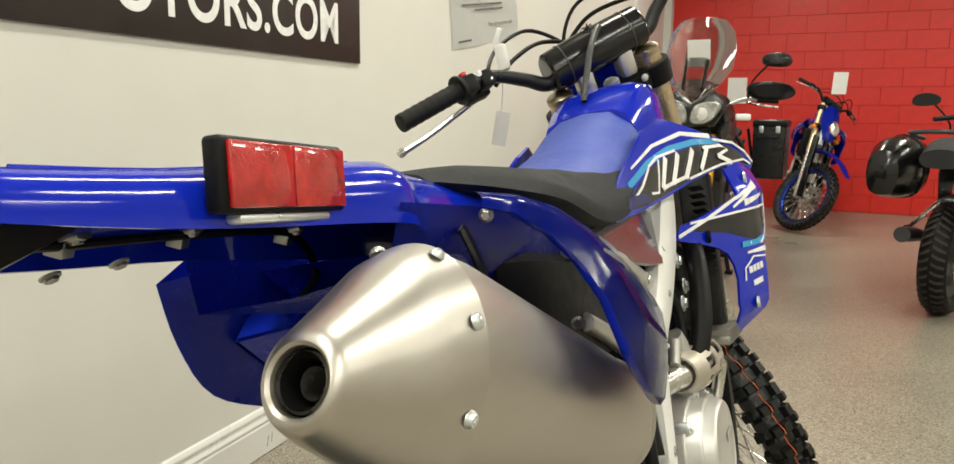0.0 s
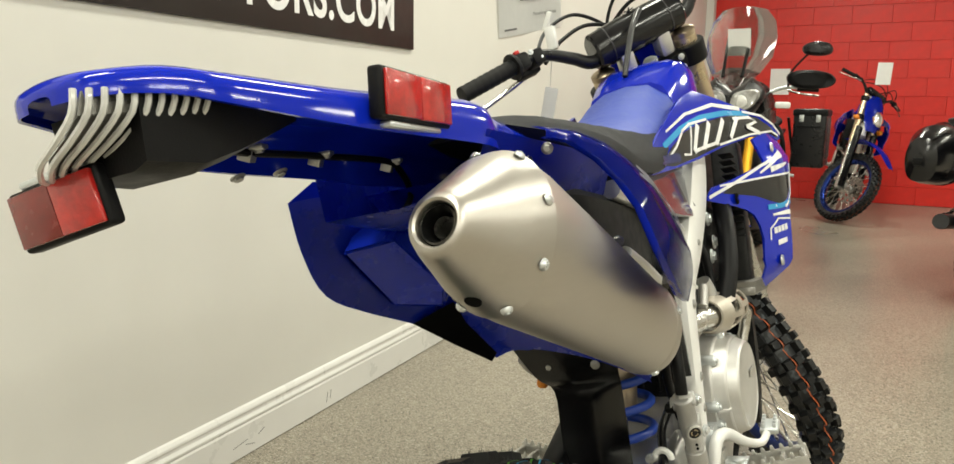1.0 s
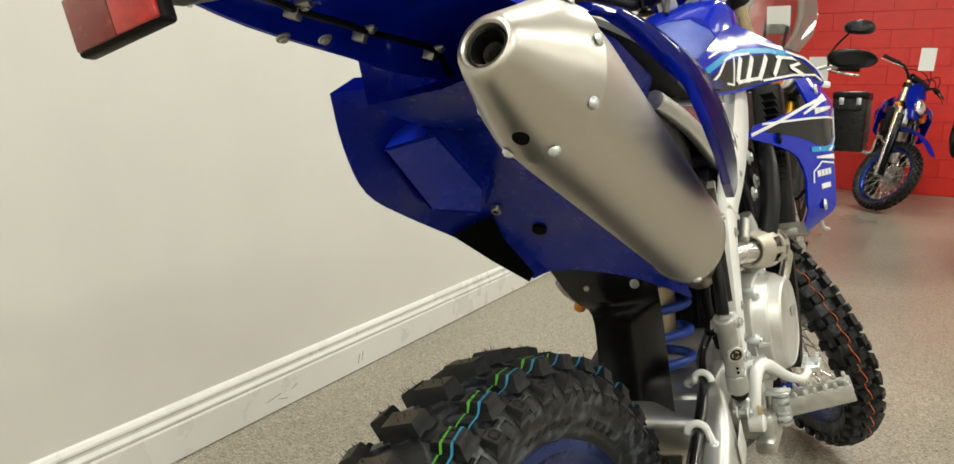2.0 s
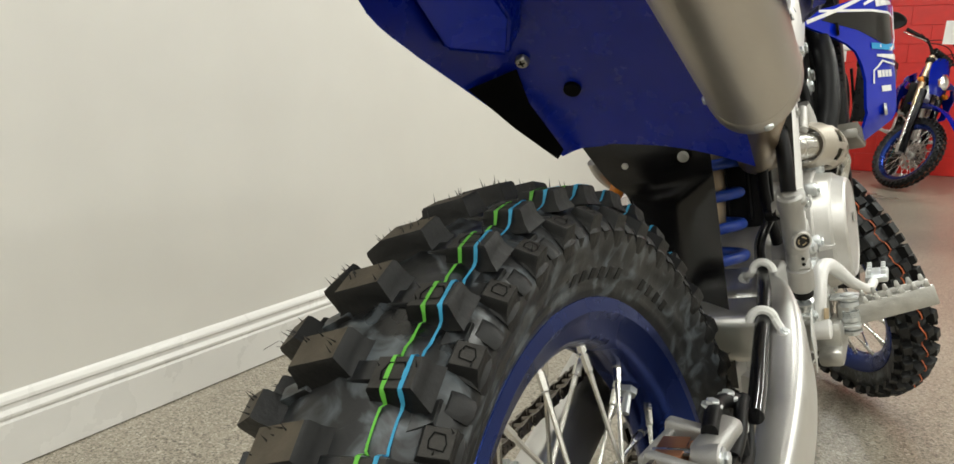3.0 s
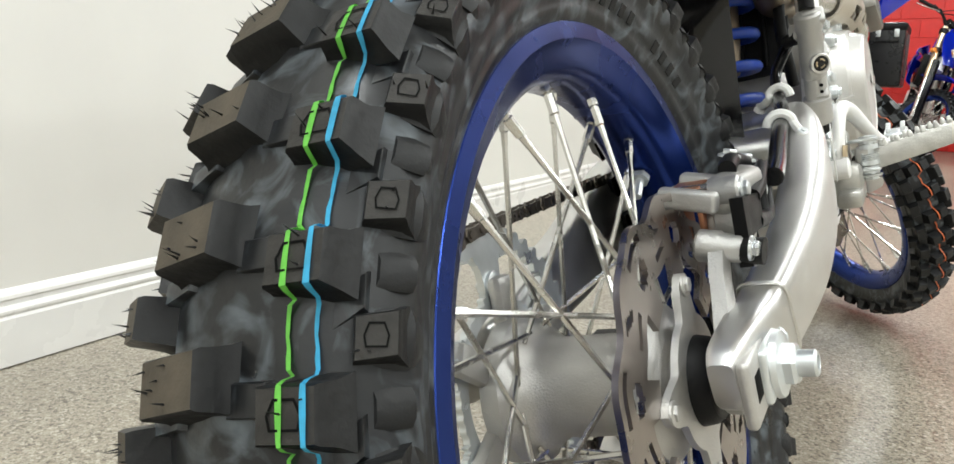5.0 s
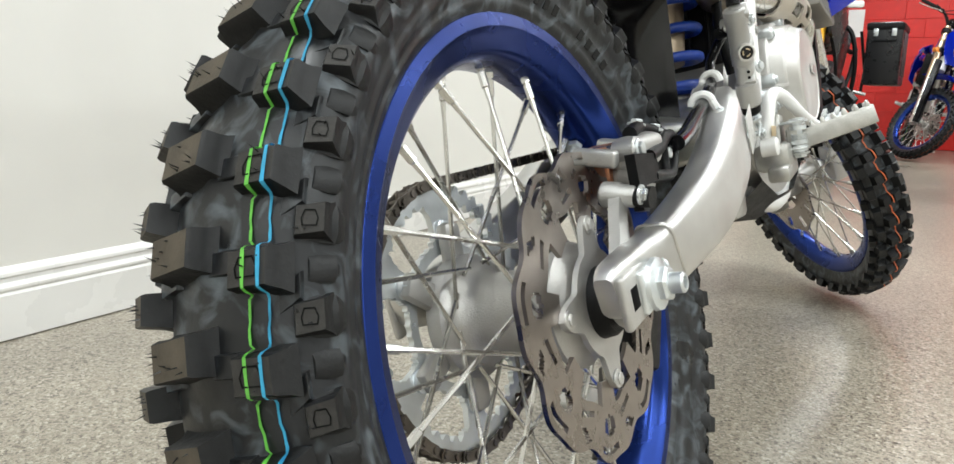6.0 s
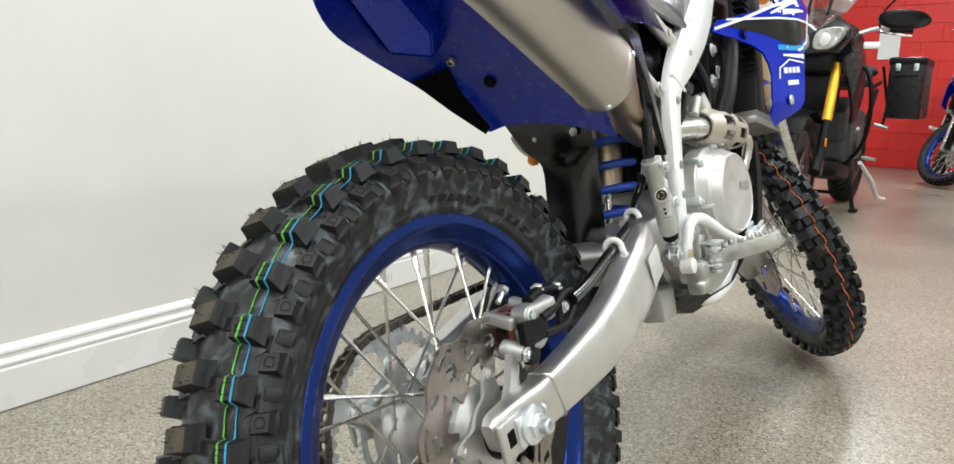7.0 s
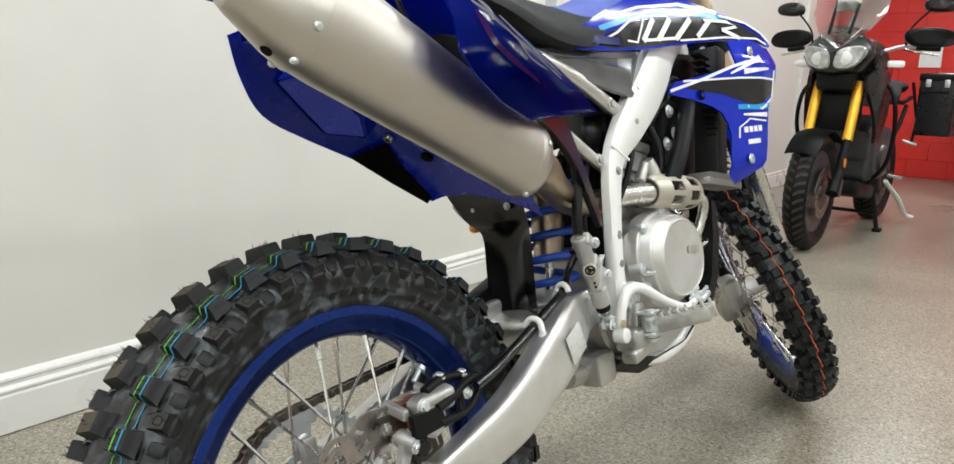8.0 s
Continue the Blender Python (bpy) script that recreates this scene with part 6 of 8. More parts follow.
        panel(bm, [(0.84, 0.335), (0.95, 0.325), (1.10, 0.36), (1.16, 0.50), (1.16, 0.60), (0.90, 0.60), (0.80, 0.56), (0.82, 0.45)], lambda y, z: s * (0.070 + 0.05 * (y - 0.8)), s * 0.004, 0.08)
        part("scoop_filler", bm, BLACK, bike, "black filler panel behind the scoop")
        bm = bmesh.new()
        block(bm, (s * 0.122, 1.00, 0.455), (0.056, 0.050, 0.30), euler(-14), 0.006)
        rad = part("radiator", bm, CORE, bike, "finned radiator behind the scoop")
        fin = None
        for k in range(18):
            mm = Matrix.Translation((s * 0.136, 1.000 - 0.0032 * k, 0.34 + 0.0140 * k))
            if fin is None:
                bm = bmesh.new()
                block(bm, (0, 0, 0), (0.024, 0.05, 0.0014), euler(-14))
                fin = part("radiator_fin", bm, CORE, rad)
                fin.matrix_local = mm
            else:
                share("radiator_fin", fin, rad, mm)
        bm = bmesh.new()
        block(bm, (s * 0.140, 0.930, 0.310), (0.060, 0.17, 0.016), euler(-8), 0.004)
        tank = part("radiator_tank", bm, RADT, rad)
        fin = None
        for k in range(16):
            mm = Matrix.Translation((s * 0.146, 0.852 + 0.0102 * k, 0.328 - 0.0014 * k))
            if fin is None:
                bm = bmesh.new()
                block(bm, (0, 0, 0), (0.05, 0.0022, 0.022))
                fin = part("louvre", bm, RADT, rad)
                fin.matrix_local = mm
            else:
                share("louvre", fin, rad, mm)
        bm = bmesh.new()
        tube(bm, [(s * 0.13, 0.74, 0.32), (s * 0.14, 0.78, 0.38), (s * 0.135, 0.84, 0.45), (s * 0.12, 0.90, 0.50)], 0.017, 14, 5)
        part("radiator_hose", bm, BLACK, bike, "black radiator hose")


def master_cylinder(bike):
    top, low = V(0.107, 0.442, 0.270), V(0.097, 0.500, 0.150)
    d = (low - top).normalized()
    n = (top - low).length
    bm = bmesh.new()  # body with its flats, collars and open clamp at the foot
    lathe(bm, [(0.0, 0.0), (0.0, 0.0125), (0.002, 0.0145), (0.018, 0.0145), (0.020, 0.0132), (0.074, 0.0138), (0.076, 0.0122), (0.100, 0.0122), (0.102, 0.0150), (n - 0.002, 0.0152), (n, 0.0135), (n, 0.0)], top, d, 26)
    for k, w in ((0.010, 0.034), (0.050, 0.030)):
        block(bm, top + d * k + V(0.002, 0.008, 0), (0.024, w, 0.020), euler(-22, 0, 20), 0.004, 3)
    block(bm, top + d * 0.088 + V(0.002, 0.016, 0.0), (0.016, 0.036, 0.044), euler(-22, 0, 12), 0.004)
    block(bm, top + d * 0.020 + V(-0.014, 0.012, 0.0), (0.018, 0.018, 0.020), euler(-22), 0.004)
    mc = part("master_cylinder", bm, MASTER, bike, "cast rear brake master cylinder")
    e = V(0.55, -0.80, -0.25).normalized()
    g = top + d * 0.058 + e * 0.0135
    bm = bmesh.new()
    lathe(bm, [(0.0, 0.0115), (0.004, 0.0115), (0.0052, 0.0105), (0.0052, 0.0088), (0.003, 0.0085)], g, e, 26)
    rim = part("sight_rim", bm, ALU, mc)
    bm = bmesh.new()
    lathe(bm, [(0.0, 0.0086), (0.0040, 0.0086), (0.0042, 0.0)], g, e, 24)
    part("sight_glass", bm, GLOSSB, rim, "dark sight glass")
    q = e.to_track_quat("Z", "Y").to_matrix()
    bm = bmesh.new()
    for k in range(3):
        a = 2.1 * k + 0.5
        arc = [g + e * 0.0045 + q @ V(0.0048 * math.cos(a + w), 0.0048 * math.sin(a + w), 0) for w in (0, 0.4, 0.8, 1.2)]
        tube(bm, arc, 0.0009, 6)
    part("sight_mark", bm, GOLD, rim)
    c = top + d * 0.089 + e * 0.0124  # bolted strap with two small screws
    bm = bmesh.new()
    for w in (-0.004, 0.004):
        lathe(bm, [(0.0, 0.0020), (0.0016, 0.0020), (0.0016, 0.0)], c + d * w, e, 10)
    part("strap_screw", bm, DARK, mc)
    bm = bmesh.new()
    tube(bm, [low - d * 0.004, low + d * 0.010, low + d * 0.014], [0.0128, 0.0124, 0.0090], 20)
    part("rubber_boot", bm, BLACK, mc, "black rubber boot")
    bm = bmesh.new()  # push rod, lock nut and clevis with its pin
    tube(bm, [low + d * 0.010, low + d * 0.034], 0.0042, 12)
    bolt(bm, low + d * 0.020, d, 0.0078, 0.007)
    f = low + d * 0.040
    for w in (-0.0075, 0.0075):
        block(bm, f + V(w, 0, 0), (0.0032, 0.014, 0.024), euler(-22), 0.0012)
    block(bm, f - d * 0.011, (0.018, 0.014, 0.005), euler(-22), 0.0012)
    tube(bm, [f + V(-0.014, 0, -0.004), f + V(0.014, 0, -0.004)], 0.0038, 12)
    lathe(bm, [(0.0, 0.0065), (0.002, 0.0065), (0.002, 0.0)], f + V(0.010, 0, -0.004), (1, 0, 0), 16)
    part("push_rod", bm, ZINC, mc, "zinc push rod with its clevis")
    for k, w in ((0.016, 0.026), (0.080, 0.034)):
        bm = bmesh.new()
        bolt(bm, top + d * k + V(0.012, w * 0.8, 0), (1, -0.3, 0), 0.0060, 0.006)
        part("cylinder_bolt", bm, ZINC, mc)
    bm = bmesh.new()
    tube(bm, [top + V(-0.016, 0.016, -0.022), top + V(-0.030, 0.022, -0.024)], [0.0078, 0.0074], 12)
    part("banjo_fitting", bm, BLACK, mc, "black hose fitting")
    bm = bmesh.new()  # hose up to the reservoir
    tube(bm, [top - d * 0.004, top + V(0.000, 0.004, 0.040), top + V(-0.004, 0.022, 0.080), top + V(-0.012, 0.040, 0.130)], 0.0085, 12, 5)
    part("reservoir_hose", bm, BLACK, mc, "black reservoir hose")


def frame_parts(bike):
    for s in (1, -1):
        bm = bmesh.new()
        # y middle, z, half depth along y, x middle, half width
        st = [(1.08, 0.675, 0.045, 0.045, 0.014), (0.97, 0.655, 0.055, 0.070, 0.016), (0.87, 0.602, 0.046, 0.092, 0.016), (0.803, 0.557, 0.056, 0.100, 0.016), (0.738, 0.508, 0.056, 0.104, 0.016), (0.660, 0.451, 0.047, 0.106, 0.015), (0.592, 0.398, 0.032, 0.106, 0.013), (0.567, 0.346, 0.026, 0.106, 0.013), (0.556, 0.294, 0.021, 0.106, 0.013), (0.548, 0.24, 0.019, 0.105, 0.013), (0.546, 0.185, 0.019, 0.103, 0.013), (0.550, 0.12, 0.026, 0.098, 0.014), (0.556, 0.085, 0.02, 0.094, 0.012)]
        A = spline([q[:3] for q in st], 4)
        Bq = spline([(q[3], q[4], 0) for q in st], 4)
        rings = []
        for i, (a, b) in enumerate(zip(A, Bq)):
            d = (A[min(i + 1, len(A) - 1)] - A[max(i - 1, 0)])
            d = Vector((d.x, d.y)).normalized()
            n = Vector((-d.y, d.x))
            c = Vector((a.x, a.y))
            rings.append([V(s * (b.x + b.y * cx), *(c + n * a.z * cz * 0.82)) for cx, cz in ((1, -0.6), (0.6, -1), (-0.6, -1), (-1, -0.6), (-1, 0.6), (-0.6, 1), (0.6, 1), (1, 0.6))])
        loft(bm, rings)
        part("frame_spar", bm, FRAME, bike, "silver painted frame spar", angle=50)
        bm = bmesh.new()
        tube(bm, [(s * 0.06, 0.60, 0.03), (s * 0.075, 0.72, -0.01), (s * 0.07, 0.88, 0.02), (s * 0.04, 0.99, 0.16), (s * 0.02, 1.05, 0.40), (0, 1.10, 0.58)], 0.015, 10, 5)
        part("frame_cradle", bm, FRAME, bike)
        bm = bmesh.new()
        tube(bm, [(s * 0.1165, 0.620, 0.382), (s * 0.1185, 0.593, 0.393), (s * 0.1165, 0.566, 0.410)], 0.003, 6, 4)
        part("weld_bead", bm, FRAME, bike)
        bm = bmesh.new()  # gussets and pivot boss
        lathe(bm, [(0, 0.026), (0.012, 0.026), (0.014, 0.020), (0.014, 0)], (s * 0.112, 0.56, 0.145), (s, 0, 0), 24)
        bolt(bm, (s * 0.126, 0.56, 0.145), (s, 0, 0), 0.012, 0.006)
        part("pivot_bolt", bm, ZINC, bike)
    # head tube
    bm = bmesh.new()
    tube(bm, [(0, 1.105, 0.66), (0, 1.205, 0.465)], 0.035, 20)
    part("head_tube", bm, FRAME, bike)
    for p in ((0.118, 0.660, 0.450), (0.118, 0.572, 0.365), (0.117, 0.549, 0.255), (0.115, 0.547, 0.205)):
        bm = bmesh.new()
        bolt(bm, p, (1, -0.2, 0), 0.0055, 0.005)
        part("frame_bolt", bm, DULL, bike)
    for k, line in enumerate((((0.095, 0.59, 0.30), (0.108, 0.62, 0.35), (0.104, 0.66, 0.40), (0.09, 0.70, 0.45)), ((0.10, 0.70, 0.30), (0.112, 0.74, 0.34), (0.108, 0.76, 0.40), (0.09, 0.75, 0.46)), ((0.085, 0.52, 0.20), (0.080, 0.50, 0.27), (0.082, 0.51, 0.33), (0.08, 0.54, 0.40)))):
        bm = bmesh.new()
        tube(bm, line, (0.006, 0.008, 0.007)[k], 10, 5)
        part("engine_hose", bm, BLACK, bike, "black rubber engine hose")
    bm = bmesh.new()
    block(bm, (0.135, 0.536, 0.052), (0.030, 0.075, 0.022), euler(8), 0.006)
    block(bm, (0.128, 0.560, 0.105), (0.016, 0.030, 0.055), euler(-6), 0.005)
    part("peg_bracket", bm, PEGM, bike, "cast foot peg bracket")
    # brake pedal
    bm = bmesh.new()
    tube(bm, [(0.125, 0.50, 0.090), (0.129, 0.506, 0.130), (0.132, 0.528, 0.158), (0.140, 0.563, 0.157), (0.158, 0.61, 0.124), (0.174, 0.655, 0.104), (0.180, 0.685, 0.108)], [0.009, 0.009, 0.0095, 0.0095, 0.008, 0.0065, 0.0065], 12, 6)
    lathe(bm, [(-0.010, 0.0), (-0.010, 0.013), (0.010, 0.013), (0.012, 0.010), (0.012, 0.0)], (0.128, 0.498, 0.088), (1, 0, 0), 20)
    ped = part("brake_pedal", bm, FRAME, bike, "silver rear brake pedal")
    bm = bmesh.new()
    block(bm, (0.1365, 0.494, 0.109), (0.0012, 0.008, 0.014), euler(-8, 0, -35), 0.0003)
    part("paint_mark", bm, GOLD, ped, "gold inspection mark")
    bm = bmesh.new()
    block(bm, (0.184, 0.700, 0.114), (0.030, 0.036, 0.010), euler(14), 0.003)
    for i in range(4):
        for j in range(2):
            block(bm, (0.175 + 0.018 * j, 0.686 + 0.009 * i, 0.121 + 0.0022 * i), (0.006, 0.004, 0.007), None, 0.001)
    part("pedal_tip", bm, ZINC, ped)
    # foot pegs
    for s in (1, -1):
        bm = bmesh.new()
        block(bm, (s * 0.152, 0.556, 0.097), (0.020, 0.028, 0.028), None, 0.005)
        block(bm, (s * 0.125, 0.545, 0.072), (0.05, 0.06, 0.04), None, 0.01)
        peg = part("foot_peg", bm, PEGM, bike, "toothed steel foot peg")
        bm = bmesh.new()
        x0, x1 = 0.160, 0.262
        m = Matrix.Rotation(radians(-16 * s), 4, "Z")
        for y in (-0.024, 0.024):
            block(bm, (s * (x0 + x1) / 2, 0.575 + y, 0.098), (x1 - x0, 0.005, 0.026), None, 0.0015)
            for k in range(7):
                block(bm, (s * (x0 + 0.008 + k * 0.0145), 0.575 + y, 0.114), (0.008, 0.005, 0.010), None, 0.001, taper=0.5)
        for k in range(4):
            block(bm, (s * (x0 + 0.006 + k * 0.03), 0.575, 0.096), (0.006, 0.05, 0.02), None, 0.0015)
        part("peg_teeth", bm, PEGM, peg, m=Matrix.Translation((s * 0.16, 0.56, 0.072)) @ Matrix.Rotation(radians(-12 * s), 4, "Y") @ Matrix.Rotation(radians(8 * s), 4, "Z") @ Matrix.Translation((-s * 0.16, -0.56, -0.08)))
        bm = bmesh.new()
        tube(bm, [(s * 0.158, 0.548, 0.120), (s * 0.158, 0.548, 0.070)], 0.006, 12)
        for z in (0.117, 0.079):
            block(bm, (s * 0.153, 0.552, z), (0.034, 0.030, 0.0045), None, 0.002)
            lathe(bm, [(-0.0045, 0.0), (-0.0045, 0.0105), (0.0045, 0.0105), (0.0055, 0.0)], (s * 0.158, 0.548, z), (0, 0, 1), 20)
        bolt(bm, (s * 0.158, 0.548, 0.073), (0, 0, -1), 0.009, 0.007)
        for z in (0.088, 0.108):
            lathe(bm, [(-0.003, 0.006), (-0.003, 0.0115), (0.003, 0.0115), (0.003, 0.006)], (s * 0.158, 0.548, z), (0, 0, 1), 20)
        hel = [(s * 0.158 + 0.010 * math.cos(a), 0.548 + 0.010 * math.sin(a), 0.086 + 0.0024 * a / 6.28) for a in (k * 0.6 for k in range(60))]
        tube(bm, hel, 0.0014, 5)
        part("peg_pin", bm, ZINC, peg)


def engine(bike):
    bm = bmesh.new()  # crankcase
    def ringat(x, k):
        o = [(0.53, 0.10), (0.56, 0.045), (0.64, 0.010), (0.74, 0.005), (0.83, 0.035), (0.875, 0.10), (0.87, 0.17), (0.83, 0.225), (0.77, 0.255), (0.68, 0.27), (0.60, 0.25), (0.545, 0.19)]
        c = V(0, 0.70, 0.14)
        return [V(x, c.y + (y - c.y) * k, c.z + (z - c.z) * k) for y, z in ((p.x, p.y) for p in spline([(a, b, 0) for a, b in o], 3, True))]
    loft(bm, [ringat(-0.115, 0.75), ringat(-0.11, 0.86), ringat(-0.075, 0.92), ringat(-0.07, 1.0), ringat(0.065, 1.0), ringat(0.07, 0.95), ringat(0.095, 0.95)])
    eng = part("engine", bm, CAST, bike, "cast aluminium single-cylinder engine", angle=50)
    # clutch cover
    o = [(0.604, 0.185), (0.612, 0.238), (0.650, 0.270), (0.708, 0.280), (0.765, 0.268), (0.808, 0.230), (0.820, 0.178), (0.803, 0.130), (0.758, 0.104), (0.700, 0.096), (0.640, 0.115)]
    out = [(p.x, p.y) for p in spline([(a, b, 0) for a, b in o], 4, True)]
    c = (0.713, 0.187)
    bm = bmesh.new()
    sh = lambda x, k: [V(x, c[0] + (y - c[0]) * k, c[1] + (z - c[1]) * k) for y, z in out]
    loft(bm, [sh(0.09, 1.0), sh(0.117, 1.0), sh(0.119, 0.985), sh(0.119, 0.935), sh(0.138, 0.905), sh(0.141, 0.885), sh(0.1412, 0.865), sh(0.156, 0.80), sh(0.159, 0.77), sh(0.1575, 0.74), sh(0.1575, 0.4)])
    cv = part("clutch_cover", bm, COVER, eng, "pale cast clutch cover", angle=16)
    for k in range(0, len(out), 6):
        y, z = out[k]
        y, z = c[0] + (y - c[0]) * 0.985, c[1] + (z - c[1]) * 0.985
        bm = bmesh.new()
        tube(bm, [(0.10, y, z), (0.124, y, z)], 0.0095, 12)
        bolt(bm, (0.124, y, z), (1, 0, 0), 0.0055, 0.006)
        part("cover_bolt", bm, ZINC, cv)
    bm = bmesh.new()
    panel(bm, ribbon([(0.728, 0.200), (0.770, 0.196)], 0.014), lambda y, z: 0.1615, 0.002, 0.05)
    part("cover_mark", bm, ALU, cv)
    for aa in (0.4, 1.2, 2.1, 3.3, 4.5, 5.4):  # raised ribs on the cover
        bm = bmesh.new()
        tube(bm, [(0.141, c[0] + 0.092 * math.cos(aa), c[1] + 0.078 * math.sin(aa)), (0.120, c[0] + 0.102 * math.cos(aa), c[1] + 0.086 * math.sin(aa))], 0.0045, 6)
        part("cover_rib", bm, COVER, cv)
    bm = bmesh.new()  # oil filter bulge and water pump ahead
    lathe(bm, [(0, 0.042), (0.03, 0.040), (0.036, 0.032), (0.038, 0)], (0.09, 0.845, 0.20), (1, 0, 0), 30)
    part("water_pump", bm, CAST, eng)
    bm = bmesh.new()
    tube(bm, [(0.128, 0.845, 0.215), (0.14, 0.86, 0.26), (0.145, 0.85, 0.285), (0.13, 0.82, 0.31)], 0.0105, 12, 5)
    tube(bm, [(0.128, 0.85, 0.19), (0.135, 0.885, 0.20), (0.13, 0.90, 0.24)], 0.009, 12, 5)
    part("coolant_pipe", bm, STEEL, eng, "bright steel coolant pipe")
    # cylinder and head
    bm = bmesh.new()
    ta = euler(-12)
    block(bm, (0, 0.745, 0.33), (0.13, 0.14, 0.15), ta, 0.012)
    cyl = part("cylinder", bm, CAST, eng)
    for k in range(4):
        bm = bmesh.new()
        block(bm, (0, 0.735 + 0.006 * k, 0.29 + 0.022 * k), (0.145, 0.155, 0.007), ta, 0.002)
        part("cylinder_fin", bm, CAST, eng)
    bm = bmesh.new()
    block(bm, (0, 0.765, 0.435), (0.14, 0.16, 0.08), ta, 0.012)
    part("cylinder_head", bm, CAST, eng)
    bm = bmesh.new()
    block(bm, (0, 0.785, 0.50), (0.135, 0.165, 0.06), ta, 0.018)
    block(bm, (0.05, 0.80, 0.46), (0.07, 0.11, 0.10), ta, 0.015)
    part("head_cover", bm, BLACK, eng)
    bm = bmesh.new()
    tube(bm, [(0.06, 0.60, 0.42), (0.05, 0.66, 0.43), (0.03, 0.72, 0.43)], 0.028, 16, 4)
    block(bm, (0.04, 0.64, 0.44), (0.09, 0.06, 0.06), ta, 0.012)
    part("throttle_body", bm, BLACK, eng)
    bm = bmesh.new()  # added ribbed panel that darkens the gap, and ridged intake boot behind the cylinder
    block(bm, (0.010, 0.572, 0.315), (0.140, 0.008, 0.190), euler(-8), 0.003)
    for x in (-0.04, -0.01, 0.02, 0.05):
        block(bm, (x, 0.566, 0.315), (0.007, 0.010, 0.170), euler(-8), 0.003)
    part("gap_filler", bm, BLACK, eng, "black ribbed filler panel, added to darken the gap behind the cylinder")
    bm = bmesh.new()
    tube(bm, [(0.030, 0.525, 0.450), (0.036, 0.540, 0.447), (0.042, 0.555, 0.442), (0.046, 0.570, 0.438), (0.050, 0.585, 0.434), (0.055, 0.602, 0.428)], [0.034, 0.029, 0.034, 0.029, 0.033, 0.030], 20, 3)
    part("intake_boot", bm, BLACK, eng, "black rubber intake boot")
    for p in ((0.112, 0.79, 0.405), (0.11, 0.835, 0.425), (0.10, 0.76, 0.36), (0.105, 0.83, 0.47)):
        bm = bmesh.new()
        bolt(bm, p, (1, 0, 0), 0.009, 0.008)
        part("head_bolt", bm, ZINC, eng)
    bm = bmesh.new()
    for k, (dy, dz) in enumerate(((0, 0), (0.02, 0.03), (0.05, 0.05))):
        tube(bm, [(0.09, 0.62 + dy, 0.45 + dz), (0.10, 0.70 + dy, 0.50 - dz), (0.10, 0.80 + dy, 0.48 + dz), (0.09, 0.92, 0.54)], 0.006, 8, 6)
    part("wiring_loom", bm, BLACK, eng)
    bm = bmesh.new()
    block(bm, (0.07, 0.86, 0.42), (0.07, 0.11, 0.15), ta, 0.015)
    part("ignition_coil", bm, BLACK, eng)
    # hoses and fittings behind the right spar
    bm = bmesh.new()
    tube(bm, [(0.11, 0.70, 0.315), (0.112, 0.715, 0.345), (0.105, 0.705, 0.375)], 0.016, 12, 4)
    tube(bm, [(0.11, 0.665, 0.34), (0.11, 0.69, 0.37)], 0.010, 10)
    part("fuel_fitting", bm, CAST, eng)
    # kick guard, bash plate
    bm = bmesh.new()
    rows = [[V(x, y, z) for x in (-0.10, -0.06, 0, 0.06, 0.10)] for y, z in ((0.56, 0.005), (0.66, -0.028), (0.80, -0.028), (0.90, 0.010), (0.97, 0.09))]
    for r in rows:
        r[0].z += 0.035
        r[-1].z += 0.035
    loft(bm, rows, closed=False)
    bmesh.ops.solidify(bm, geom=bm.faces[:], thickness=0.004)
    part("skid_plate", bm, BLACK, bike, "black plastic skid plate")
    bm = bmesh.new()
    tube(bm, [(0.03, 0.46, 0.02), (0.03, 0.62, 0.0)], 0.02, 10)
    block(bm, (0.0, 0.48, 0.035), (0.06, 0.14, 0.05), euler(10), 0.01)
    block(bm, (0.05, 0.53, 0.02), (0.05, 0.06, 0.06), None, 0.01)
    part("shock_linkage", bm, CAST, bike)
    bm = bmesh.new()
    panel(bm, [(0.83, 0.07), (0.875, 0.12), (0.905, 0.20), (0.905, 0.275), (0.885, 0.28), (0.872, 0.20), (0.845, 0.13), (0.81, 0.09)], lambda y, z: 0.150, 0.05, 0.03)
    part("engine_guard", bm, BLACK, bike)


def shock(bike):
    p0, p1 = V(0.0, 0.478, 0.10), V(0.0, 0.530, 0.40)
    d = (p1 - p0).normalized()
    s = V(1, 0, 0)
    u = d.cross(s)
    bm = bmesh.new()
    tube(bm, [p0 + d * 0.13, p0 + d * 0.18, p1], [0.026, 0.030, 0.030], 20)
    body = part("shock_absorber", bm, PIPE, bike, "bronze shock body with a blue coil spring")
    bm = bmesh.new()
    tube(bm, [p0 - d * 0.04, p0 + d * 0.15], 0.008, 14)
    tube(bm, [p0 - d * 0.06, p0 - d * 0.02], 0.016, 14)
    part("shock_rod", bm, STEEL, body)
    bm = bmesh.new()
    turns = 6.5
    pts = [p0 + d * (0.01 + 0.27 * k / 140) + 0.047 * (math.cos(turns * 2 * math.pi * k / 140) * s + math.sin(turns * 2 * math.pi * k / 140) * u) for k in range(141)]
    tube(bm, pts, 0.0072, 10)
    part("coil_spring", bm, SPRING, body, "blue coil spring")


